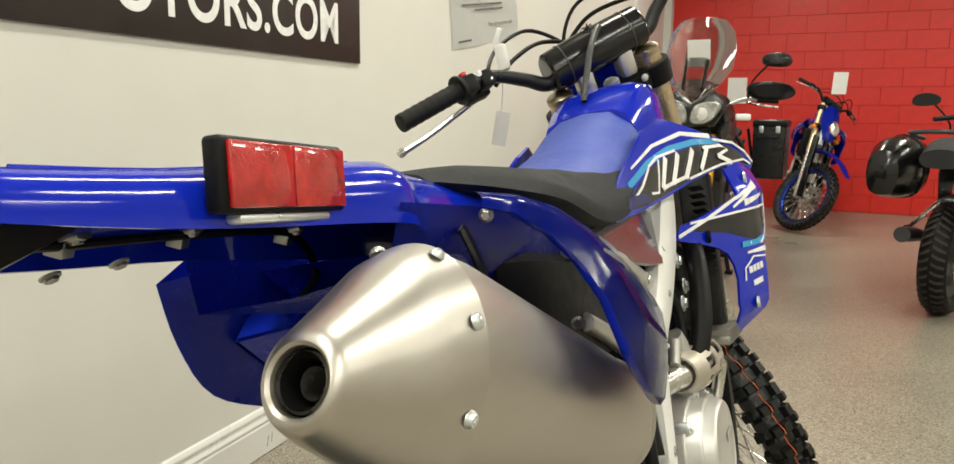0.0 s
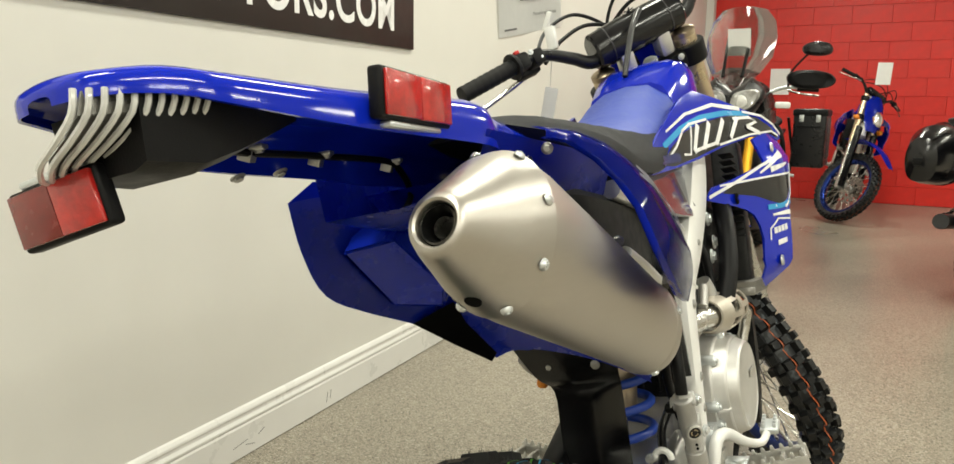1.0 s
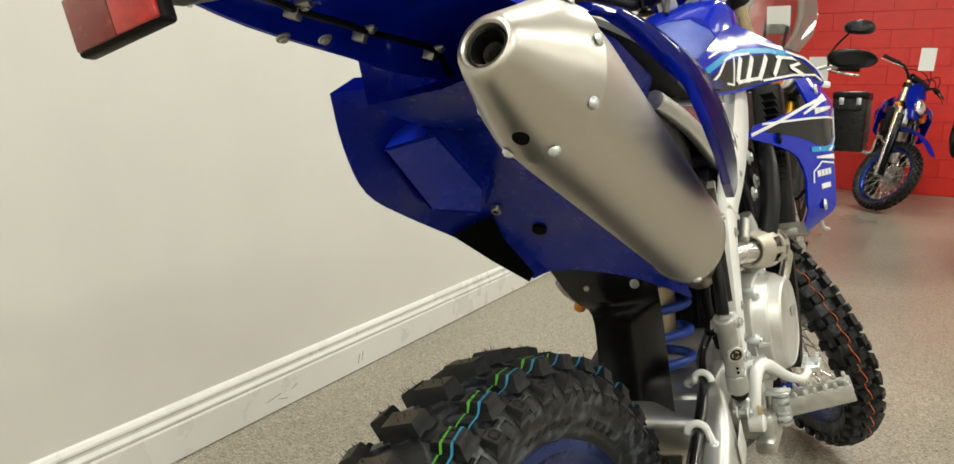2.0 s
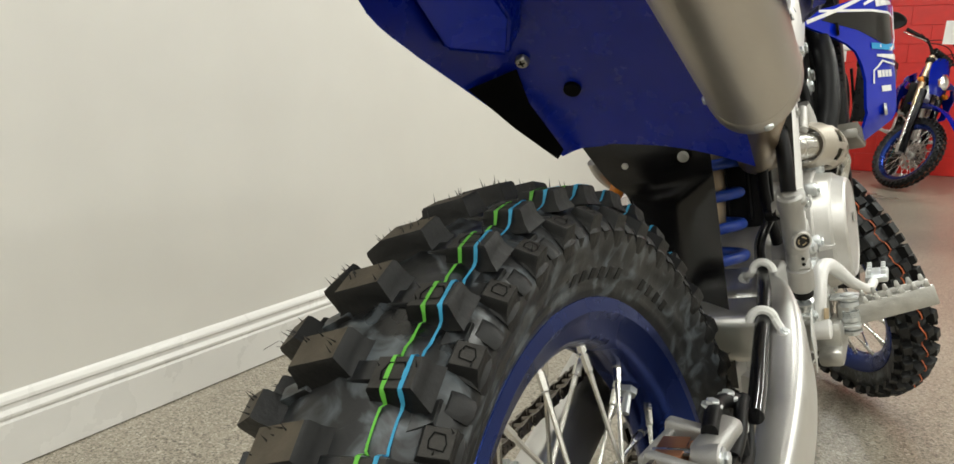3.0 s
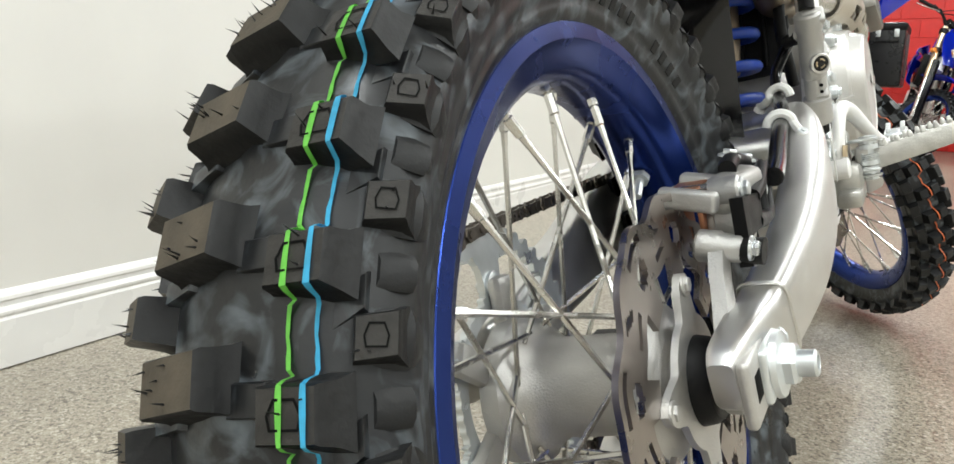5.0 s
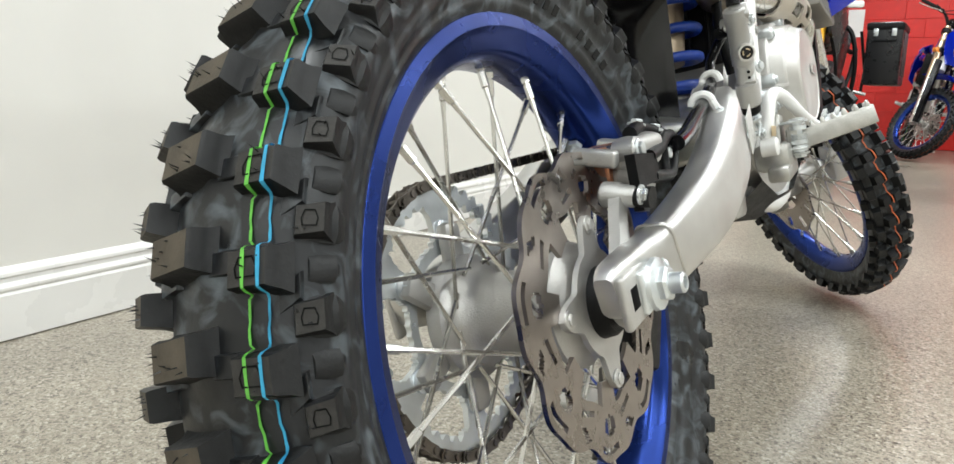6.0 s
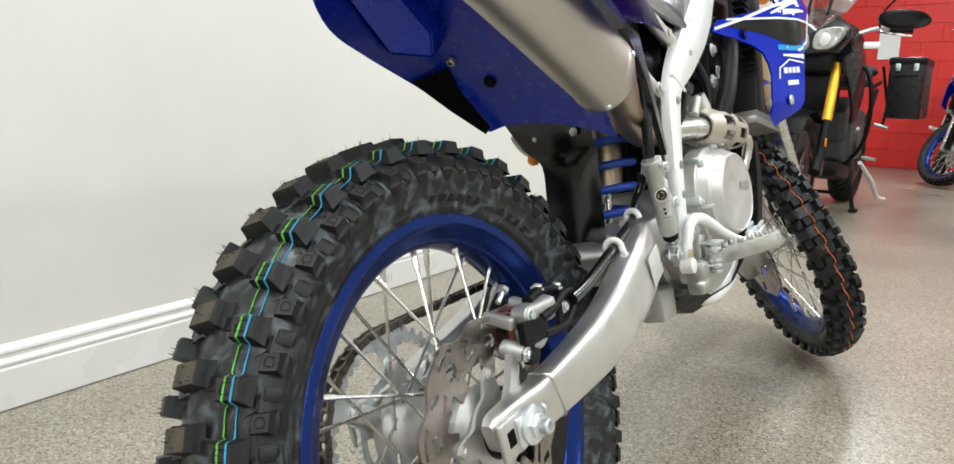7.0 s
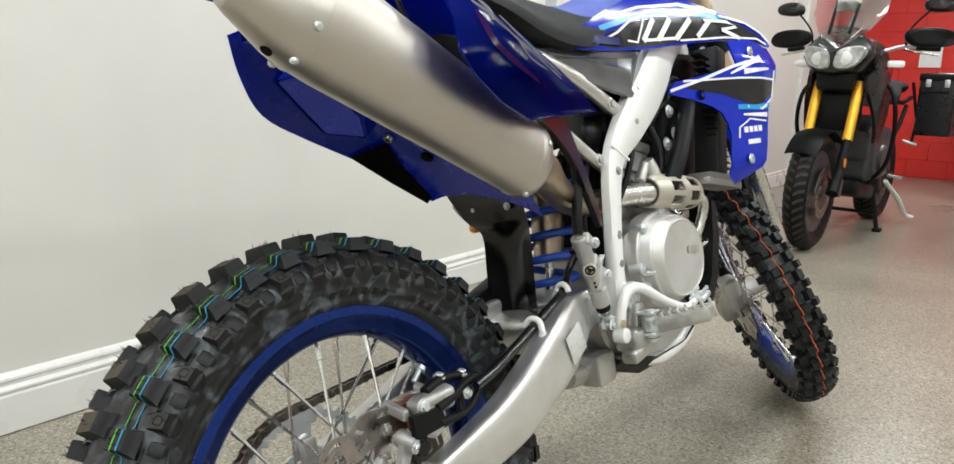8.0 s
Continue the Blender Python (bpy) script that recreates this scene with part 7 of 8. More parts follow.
def front_wheel(bike, S, axle):
    m = S @ Matrix.Translation((0, *axle))
    bm = bmesh.new()
    lathe(bm, [(-0.055, 0), (-0.055, 0.02), (-0.042, 0.034), (-0.036, 0.036), (-0.03, 0.024), (0.03, 0.022), (0.036, 0.034), (0.042, 0.034), (0.055, 0.018), (0.055, 0)], seg=36)
    wheel = part("front_wheel", bm, CAST, bike, "spoked front wheel with a blue rim", m=m)
    bm = bmesh.new()
    prof = [(-0.024, 0.272), (-0.032, 0.284), (-0.040, 0.300), (-0.041, 0.313), (-0.035, 0.322), (-0.02, 0.3285), (0, 0.331)]
    prof = prof + [(-x, r) for x, r in prof[-2::-1]] + [(0.015, 0.274), (-0.015, 0.274)]
    lathe(bm, prof, seg=132, closed=True)
    part("tyre", bm, CARCASS, wheel, "black knobbly front tyre", m=m)
    N = 40
    for ph, x, wx, wt, r0, r1, tl in ((0, 0.011, 0.018, 0.02, 0.328, 0.3465, 0.1), (0, -0.011, 0.018, 0.02, 0.328, 0.3465, -0.1), (0.5, 0.030, 0.018, 0.024, 0.322, 0.3395, 0.45), (0.5, -0.030, 0.018, 0.024, 0.322, 0.3395, -0.45), (0, 0.040, 0.016, 0.018, 0.312, 0.327, 0.85), (0, -0.040, 0.016, 0.018, 0.312, 0.327, -0.85)):
        first = None
        for i in range(N):
            mm = m @ Matrix.Rotation(2 * math.pi * (i + ph) / N, 4, "X")
            if first is None:
                bm = bmesh.new()
                knob(bm, 0.0, x, r0, r1, wx, wt, tl)
                first = part("tread_block", bm, [RUBBER, DARK, RUBBER], wheel)
                first.matrix_local = mm
            else:
                share("tread_block", first, wheel, mm)
    bm = bmesh.new()
    M = 240
    ring = []
    for i in range(M):
        a = 2 * math.pi * i / M
        on = (i % 6) in (5, 0, 1)
        r = 0.3472 if on else 0.3325
        ring.append([bm.verts.new((s * 0.0014 + 0.0012 * math.sin(i * 2.1), r * math.cos(a), r * math.sin(a))) for s in (-1, 1)])
    for i in range(M):
        p, q = ring[i], ring[(i + 1) % M]
        bm.faces.new((p[0], p[1], q[1], q[0]))
    bmesh.ops.solidify(bm, geom=bm.faces[:], thickness=-0.0004)
    part("orange_line", bm, ORANGEL, wheel, m=m)
    bm = bmesh.new()
    d = 0.276 - 0.242
    hw = 0.026
    p = [(hw, 0.242), (hw + 0.002, 0.240), (hw + 0.002, 0.231), (hw - 0.006, 0.220), (hw - 0.010, 0.212), (0.006, 0.205)]
    p = p + [(-x, r) for x, r in p[::-1]] + [(-hw + 0.004, 0.238), (-hw + 0.008, 0.226), (0, 0.218), (hw - 0.008, 0.226), (hw - 0.004, 0.238)]
    lathe(bm, [(x, r + d) for x, r in p], seg=110, closed=True)
    part("rim", bm, RIM, wheel, "blue anodised alloy rim", m=m)
    spokes(wheel, 0.03, 0.036, 0.240, m)
    bm = bmesh.new()
    polar(bm, lambda a: 0.085, lambda a: 0.132 + 0.004 * math.sin(10 * a), 160, 5, lambda i, j: 1 <= j <= 3 and (i // 4) % 4 == 0, -0.066, 0.004)
    polar(bm, lambda a: 0.03, lambda a: 0.086, 60, 3, lambda i, j: j == 1 and i % 10 < 7, -0.066, 0.004)
    part("brake_disc", bm, DISC, wheel, m=m)


def front_end(bike, S, axle, rake=27.0):
    ra = radians(rake)
    up = V(0, -math.sin(ra), math.cos(ra))
    fw = V(0, math.cos(ra), math.sin(ra))
    foot = V(0, *axle)
    def P(x, h, f=0.0):
        return V(x, 0, 0) + foot + up * h + fw * f
    fork = None
    for s in (1, -1):
        bm = bmesh.new()
        tube(bm, [P(s * 0.1, 0.42, -0.012), P(s * 0.1, 0.60, -0.012), P(s * 0.1, 0.80, -0.012), P(s * 0.1, 0.935, -0.012)], [0.0275, 0.0285, 0.0270, 0.0255], 24)
        leg = part("fork_leg", bm, GOLD, bike, "champagne gold fork tube", m=S)
        bm = bmesh.new()
        tube(bm, [P(s * 0.1, 0.02, -0.012), P(s * 0.1, 0.44, -0.012)], 0.0235, 20)
        part("slider", bm, STEEL, leg, m=S)
        bm = bmesh.new()
        block(bm, P(s * 0.092, -0.005, -0.006), (0.052, 0.062, 0.10), euler(27), 0.014)
        part("fork_foot", bm, CAST, leg, m=S)
        bm = bmesh.new()
        loft(bm, [[P(s * 0.1 + 0.037 * math.cos(a), h, 0.026 + 0.03 * math.sin(a)) for a in (k * math.pi / 8 for k in range(9))] for h in (-0.06, 0.05, 0.2, 0.40, 0.50, 0.58)], closed=False)
        bmesh.ops.solidify(bm, geom=bm.faces[:], thickness=0.003)
        part("fork_guard", bm, GLOSSB, leg, "black plastic fork guard", m=S)
        bm = bmesh.new()
        lathe(bm, [(0, 0.0265), (0.010, 0.0265), (0.014, 0.022), (0.018, 0.012), (0.018, 0)], P(s * 0.1, 0.935, -0.012), up, 24)
        part("fork_cap", bm, PIPE, leg, "bronze fork cap", m=S)
    for h, nm in ((0.895, "top_clamp"), (0.695, "bottom_clamp")):
        bm = bmesh.new()
        for s in (1, -1):
            lathe(bm, [(-0.022, 0.036), (-0.020, 0.038), (0.020, 0.038), (0.022, 0.036)], P(s * 0.1, h, -0.012), up, 28)
        block(bm, P(0, h, -0.022), (0.17, 0.045, 0.040), euler(27), 0.010)
        clamp = part(nm, bm, BLACK, bike, "black anodised fork clamp", m=S)
        for s in (1, -1):
            for q in (-0.012, 0.012):
                bm = bmesh.new()
                bolt(bm, P(s * 0.062, h + q, -0.05), -fw, 0.005, 0.005)
                part("pinch_bolt", bm, ZINC, clamp, m=S)
    bm = bmesh.new()
    lathe(bm, [(0, 0.016), (0.012, 0.016), (0.016, 0.010), (0.016, 0)], P(0, 0.918, -0.035), up, 6)
    part("stem_nut", bm, ZINC, bike, m=S)
    bm = bmesh.new()
    tube(bm, [P(0, 0.70, -0.035), P(0, 0.90, -0.035)], 0.026, 20)
    part("steering_stem", bm, ALU, bike, m=S)
    for s in (1, -1):
        bm = bmesh.new()
        block(bm, P(s * 0.045, 0.945, -0.02), (0.032, 0.04, 0.055), euler(27), 0.008)
        part("bar_clamp", bm, ALU, bike, m=S)
    # handlebar
    hb = P(0, 0.975, -0.015)
    line = [(-0.405, -0.100, 0.052), (-0.30, -0.062, 0.062), (-0.215, -0.028, 0.064), (-0.15, -0.006, 0.030), (-0.115, 0.0, 0.004), (-0.06, 0, 0), (0.06, 0, 0), (0.115, 0.0, 0.004), (0.15, -0.006, 0.030), (0.215, -0.028, 0.064), (0.30, -0.062, 0.062), (0.405, -0.100, 0.052)]
    bm = bmesh.new()
    tube(bm, [hb + V(*p) for p in line], [0.011, 0.011, 0.0115, 0.013, 0.0142, 0.0142, 0.0142, 0.0142, 0.013, 0.0115, 0.011, 0.011], 14, 5)
    bar = part("handlebar", bm, BLACKBODY, bike, "black tapered handlebar", m=S)
    bm = bmesh.new()  # square bar pad
    prof = [(-0.105, 0.85), (-0.10, 1.0), (-0.04, 1.06), (0.04, 1.06), (0.10, 1.0), (0.105, 0.85)]
    q = [(p.x, p.y) for p in spline([(-0.020, -0.030, 0), (-0.036, 0.0, 0), (-0.026, 0.034, 0), (0.0, 0.044, 0), (0.026, 0.034, 0), (0.036, 0.0, 0), (0.020, -0.030, 0)], 3, True)]
    loft(bm, [[hb + V(x, a * k, 0.014 + b * k) for a, b in q] for x, k in prof])
    pad = part("bar_pad", bm, GLOSSB, bar, "glossy black handlebar pad", m=S)
    for x in (-0.07, 0.07):
        bm = bmesh.new()
        loft(bm, [[hb + V(x + dx, a * 1.055, 0.014 + b * 1.055) for a, b in q] for dx in (-0.0012, 0.0012)])
        part("pad_stripe", bm, GREYBODY, pad, m=S)
    bm = bmesh.new()
    lathe(bm, [(0, 0.014), (0.0006, 0.014), (0.0006, 0.0125), (0, 0.0125)], hb + V(0, -0.018, 0.014 + 0.0435), V(0, -0.45, 0.9), 28, closed=True)
    for a in range(3):
        block(bm, hb + V(0, -0.018, 0.058), (0.003, 0.024, 0.0012), euler(-26, 0, 0) @ euler(0, 0, 60 * a))
    part("round_emblem", bm, GREYBODY, pad, m=S)
    for s in (-1, 1):
        a, b = hb + V(s * 0.405, -0.100, 0.052), hb + V(s * 0.285, -0.056, 0.062)
        d = (b - a).normalized()
        bm = bmesh.new()
        n = 9
        pts, rs = [], []
        for k in range(n):
            t = k / (n - 1)
            for e, r in ((0.0, 0.0168), (0.06, 0.0168), (0.065, 0.0155), (0.085, 0.0155)):
                pts.append(a + (b - a) * min(t + e / 1.0, 1.02))
                rs.append(r)
        pts = [a - d * 0.003, a - d * 0.002] + pts + [b + d * 0.002, b + d * 0.006, b + d * 0.012]
        rs = [0.012, 0.0165] + rs + [0.027, 0.0275, 0.024]
        tube(bm, pts, rs, 18)
        part("grip", bm, GRIPM, bar, "ribbed black rubber grip", m=S)
        bm = bmesh.new()  # switch and lever perch
        c = hb + V(s * 0.262, -0.046, 0.064)
        block(bm, c, (0.034, 0.034, 0.034), euler(0, 0, -20 * s), 0.006)
        block(bm, hb + V(s * 0.225, -0.026, 0.062), (0.030, 0.04, 0.032), euler(0, 0, -18 * s), 0.006)
        block(bm, hb + V(s * 0.245, 0.0, 0.048), (0.05, 0.03, 0.018), euler(0, 0, -18 * s), 0.005)
        sw = part("lever_perch", bm, BLACK, bar, m=S)
        bm = bmesh.new()
        block(bm, c + V(0, -0.010, 0.020), (0.012, 0.010, 0.008), euler(0, 0, -20 * s), 0.002)
        part("switch_button", bm, REDP, sw, "red switch button", m=S)
        bm = bmesh.new()
        tube(bm, [hb + V(s * 0.245, 0.012, 0.046), hb + V(s * 0.30, 0.004, 0.036), hb + V(s * 0.36, -0.030, 0.022), hb + V(s * 0.425, -0.068, 0.012)], [0.006, 0.006, 0.0052, 0.0062], 10, 5)
        lathe(bm, [(-0.007, 0.003), (-0.004, 0.008), (0.004, 0.008), (0.007, 0.003)], hb + V(s * 0.428, -0.070, 0.012), V(s, -0.4, -0.1), 12)
        part("lever", bm, STEEL, bar, "bright metal hand lever", m=S)
        for p in ((0.232, -0.046, 0.074), (0.215, -0.04, 0.056)):
            bm = bmesh.new()
            bolt(bm, hb + V(s * p[0], p[1], p[2]), V(0, -1, 0.3), 0.004, 0.004)
            part("perch_bolt", bm, ZINC, sw, m=S)
        bm = bmesh.new()
        tube(bm, [hb + V(s * 0.20, 0.01, 0.05), hb + V(s * 0.13, 0.05, 0.085), hb + V(s * 0.04, 0.085, 0.09), hb + V(-s * 0.06, 0.10, 0.01), hb + V(-s * 0.06, 0.08, -0.15)], 0.0045, 8, 8)
        tube(bm, [hb + V(s * 0.22, 0.0, 0.06), hb + V(s * 0.15, 0.06, 0.12), hb + V(s * 0.05, 0.11, 0.13), hb + V(-s * 0.02, 0.12, 0.03), hb + V(0, 0.09, -0.12)], 0.004, 8, 8)
        part("control_cable", bm, BLACK, bar, "black control cables", m=S)
    # front mask with the headlamp, fender, signals
    bm = bmesh.new()
    rows = []
    for h, w, f, bow in ((0.56, 0.055, 0.105, 0.02), (0.64, 0.095, 0.120, 0.03), (0.74, 0.120, 0.125, 0.035), (0.85, 0.110, 0.105, 0.035), (0.94, 0.060, 0.075, 0.02)):
        rows.append([P(w * t, h, f - bow * 2.2 * t * t) for t in (-1, -0.75, -0.4, 0, 0.4, 0.75, 1)])
    loft(bm, rows, closed=False)
    bmesh.ops.solidify(bm, geom=bm.faces[:], thickness=0.004)
    mask = part("headlamp_mask", bm, BLUE, bike, "blue headlamp mask", m=S)
    bm = bmesh.new()
    q = [(-0.062, 0.70), (-0.045, 0.755), (0, 0.775), (0.045, 0.755), (0.062, 0.70), (0.035, 0.635), (0, 0.62), (-0.035, 0.635)]
    loft(bm, [[P(x * k, 0.70 + (h - 0.70) * k, f) for x, h in q] for k, f in ((1.0, 0.105), (1.0, 0.128), (0.8, 0.138), (0.3, 0.142))])
    part("headlamp", bm, REFLECT, mask, "clear headlamp", m=S)
    for s in (1, -1):
        bm = bmesh.new()
        tube(bm, [P(s * 0.12, 0.66, 0.02), P(s * 0.16, 0.66, 0.02)], 0.007, 8)
        lathe(bm, [(-0.02, 0.010), (-0.016, 0.022), (0.016, 0.022), (0.02, 0.010)], P(s * 0.165, 0.66, 0.02), fw, 20)
        part("turn_signal", bm, ORANGE, bike, "amber front turn signal", m=S)
    bm = bmesh.new()
    rows = []
    for y, z, w, d in ((1.10, 0.385, 0.055, 0.01), (1.20, 0.43, 0.065, 0.015), (1.35, 0.455, 0.072, 0.022), (1.50, 0.450, 0.072, 0.028), (1.64, 0.41, 0.062, 0.026), (1.76, 0.345, 0.045, 0.02), (1.80, 0.315, 0.025, 0.01)):
        rows.append([V(w * t, y, z - d * t * t) for t in (-1, -0.85, -0.5, 0, 0.5, 0.85, 1)])
    cols = list(zip(*rows))
    grid = list(zip(*[spline(c, 3) for c in cols]))
    loft(bm, [list(r) for r in grid], closed=False)
    bmesh.ops.solidify(bm, geom=bm.faces[:], thickness=0.004)
    part("front_fender", bm, BLUE, bike, "blue front fender", m=S)
    bm = bmesh.new()
    tube(bm, [P(-0.12, 0.50, 0.02), P(-0.125, 0.35, 0.0), P(-0.125, 0.15, -0.02), P(-0.10, 0.08, -0.05)], 0.005, 8, 5)
    part("front_brake_hose", bm, BLACK, bike, m=S)
    bm = bmesh.new()
    block(bm, P(-0.085, 0.07, -0.085), (0.045, 0.055, 0.10), euler(27), 0.012)
    part("front_caliper", bm, CAST, bike, m=S)


def side_stand(bike):
    bm = bmesh.new()
    tube(bm, [(-0.11, 0.50, 0.05), (-0.16, 0.50, -0.10), (-0.206, 0.48, -0.262)], [0.014, 0.012, 0.012], 12)
    block(bm, (-0.21, 0.48, -0.274), (0.06, 0.09, 0.014), euler(0, 13, 0), 0.004)
    part("side_stand", bm, CAST, bike, "alloy side stand")


def enduro():
    root = thing("enduro_motorcycle", Matrix(), "blue off-road motorcycle on its side stand, bars turned, knobbly tyres", "motorcycle")
    axle = (1.470, -0.006)
    S = steer(axle=axle)
    rear_wheel(root)
    chain(root)
    swingarm(root)
    rear_brake(root)
    muffler(root)
    fender(root)
    tail_lamp(root)
    reflector(root, pose(0.099, -0.079, 0.679, 6, 5, 93), (REDLENS, REDLENS), "red side reflector on the fender", 1, 0.100)
    reflector(root, pose(-0.026, -0.288, 0.638, 0, -7, 12), (REDDARK, REDLENS), "red reflector below the tail", -1)
    under_tail(root)
    side_panel_right(root)
    seat(root)
    shrouds(root)
    master_cylinder(root)
    frame_parts(root)
    engine(root)
    shock(root)
    front_wheel(root, S, axle)
    front_end(root, S, axle)
    side_stand(root)
    for o in root.children:
        unstretched = o.name.split(".")[0] in ("rear_wheel", "drive_chain", "brake_caliper", "swingarm", "master_cylinder")
        # the tail lamp is shifted further to fit the camera's view
        o.matrix_parent_inverse = Matrix.Translation((0, 0, BASE)) @ (Matrix() if unstretched else BODY @ Matrix.Translation((0.004, 0.011, 0.0)) if o.name == "tail_lamp" else BODY)
    root.matrix_world = pose(0, 0, AXLE_Z) @ pose(0, 0, 0, 0, -LEAN, 0) @ pose(SHIFT, 0, -BASE)
    return root


bike = enduro()

# ---- the other motorcycles in the showroom ----
def road_wheel(parent, y, r, w, disc=True, name="front_wheel"):
    bm = bmesh.new()
    lathe(bm, [(-0.06, 0), (-0.06, 0.025), (-0.04, 0.045), (0.04, 0.045), (0.06, 0.025), (0.06, 0)], (0, y, r), (1, 0, 0), 24)
    for k in range(10):
        a = 2 * math.pi * k / 10
        tube(bm, [(0, y + 0.04 * math.cos(a), r + 0.04 * math.sin(a)), (0, y + (r - 0.1) * math.cos(a + 0.12), r + (r - 0.1) * math.sin(a + 0.12))], [0.012, 0.009], 6)
    wh = part(name, bm, GREYBODY, parent, "dark alloy wheel with a block-tread tyre")
    bm = bmesh.new()
    ri = r - 0.11
    prof = [(-w * 0.55, ri), (-w * 0.85, ri + 0.03), (-w, ri + 0.06), (-w * 0.9, r - 0.03), (-w * 0.5, r - 0.008), (0, r)]
    prof = prof + [(-x, q) for x, q in prof[-2::-1]]
    lathe(bm, prof, (0, y, r), (1, 0, 0), 72, closed=True)
    part("tyre", bm, BLACK, wh, "black tyre with brown tread")
    bm = bmesh.new()
    n = 44
    for i in range(n):
        a = 2 * math.pi * i / n
        for s in (-1, 1):
            m = Matrix.Translation((0, y, r))
            p0 = [(s * w * 0.08, r + 0.001, 0.0), (s * w * 0.5, r - 0.007, 0.05), (s * w * 0.9, r - 0.029, 0.075)]
            q = []
            for x, rr, da in p0:
                for dd in (0, 0.055):
                    aa = a + da + dd + (math.pi / n if s > 0 else 0)
                    q.append(m @ V(x, (rr + 0.006) * math.cos(aa), (rr + 0.006) * math.sin(aa)))
            vs = [bm.verts.new(v) for v in q]
            bm.faces.new((vs[0], vs[1], vs[3], vs[2]))
            bm.faces.new((vs[2], vs[3], vs[5], vs[4]))
    part("tread_pattern", bm, ROAD, wh)["kind"] = "stuff"
    bm = bmesh.new()
    lathe(bm, [(-w * 0.6, ri + 0.012), (-w * 0.62, ri - 0.005), (-w * 0.4, ri - 0.022), (w * 0.4, ri - 0.022), (w * 0.62, ri - 0.005), (w * 0.6, ri + 0.012)], (0, y, r), (1, 0, 0), 60)
    part("rim", bm, GREYBODY, wh)
    if disc:
        for s in (-1, 1):
            bm = bmesh.new()
            polar(bm, lambda a: 0.10, lambda a: 0.150 + 0.002 * math.sin(12 * a), 96, 4, lambda i, j: 1 <= j <= 2 and i % 4 == 0, 0.068 * s, 0.004)
            part("brake_disc", bm, DISC, wh, m=Matrix.Translation((0, y, r)))
    return wh


def box_case(parent, x, y, z, sx, sy, sz, name="pannier"):
    bm = bmesh.new()
    block(bm, (x, y, z), (sx, sy, sz), None, 0.018, 3)
    c = part(name, bm, BLACKBODY, parent, "black aluminium luggage case")
    bm = bmesh.new()
    block(bm, (x, y, z + sz / 2 - 0.03), (sx + 0.012, sy + 0.012, 0.05), None, 0.012, 2)
    part("lid", bm, BLACK, c)
    for k in (-1, 1):
        bm = bmesh.new()
        block(bm, (x + 0.25 * sx * k, y + sy / 2 + 0.006, z + sz / 2 - 0.07), (0.03, 0.012, 0.05), None, 0.003)
        part("latch", bm, ZINC, c)
    bm = bmesh.new()
    tube(bm, [(x - 0.07, y + sy / 2, z + sz * 0.22), (x - 0.07, y + sy / 2 + 0.02, z + sz * 0.2), (x + 0.07, y + sy / 2 + 0.02, z + sz * 0.2), (x + 0.07, y + sy / 2, z + sz * 0.22)], 0.006, 6)
    part("handle", bm, BLACK, c)
    for k in range(5):
        bm = bmesh.new()
        s = 1 if x > 0 else -1
        block(bm, (x + s * (sx / 2 + 0.003), y - 0.3 * sy + 0.15 * sy * k, z), (0.008, 0.02, sz * 0.7), None, 0.003)
        part("reinforcing_rib", bm, GREYBODY, c)
    return c


def mirror(parent, x, y, z, s):
    bm = bmesh.new()
    tube(bm, [(x, y, z - 0.06), (x, y, z), (x + s * 0.03, y - 0.01, z + 0.06), (x + s * 0.10, y - 0.02, z + 0.14)], 0.006, 8, 5)
    m_ = part("mirror", bm, BLACK, parent, "black rear-view mirror")
    bm = bmesh.new()
    q = [(p.x, p.y) for p in spline([(-0.085, -0.01, 0), (-0.06, 0.03, 0), (0.02, 0.042, 0), (0.085, 0.015, 0), (0.075, -0.03, 0), (0.0, -0.045, 0), (-0.065, -0.04, 0)], 3, True)]
    loft(bm, [[V(x + s * 0.15 + a * k, y - 0.02 + d, z + 0.17 + b * k) for a, b in q] for d, k in ((-0.012, 0.95), (0.0, 1.0), (0.02, 0.92), (0.034, 0.6))])
    part("mirror_shell", bm, BLACKBODY, m_)
    return m_


def hand_guard(parent, x, y, z, s):
    bm = bmesh.new()
    q = [(p.x, p.y) for p in spline([(-0.13, 0.03, 0), (-0.04, 0.055, 0), (0.09, 0.04, 0), (0.14, -0.005, 0), (0.10, -0.05, 0), (-0.03, -0.06, 0), (-0.12, -0.03, 0)], 3, True)]
    loft(bm, [[V(x + s * a * k, y + d - 0.5 * max(0, a) ** 2 * 6, z + b * k) for a, b in q] for d, k in ((-0.02, 0.96), (0.0, 1.0), (0.018, 0.94), (0.03, 0.7))])
    return part("hand_guard", bm, BLACK, parent, "black hand guard")


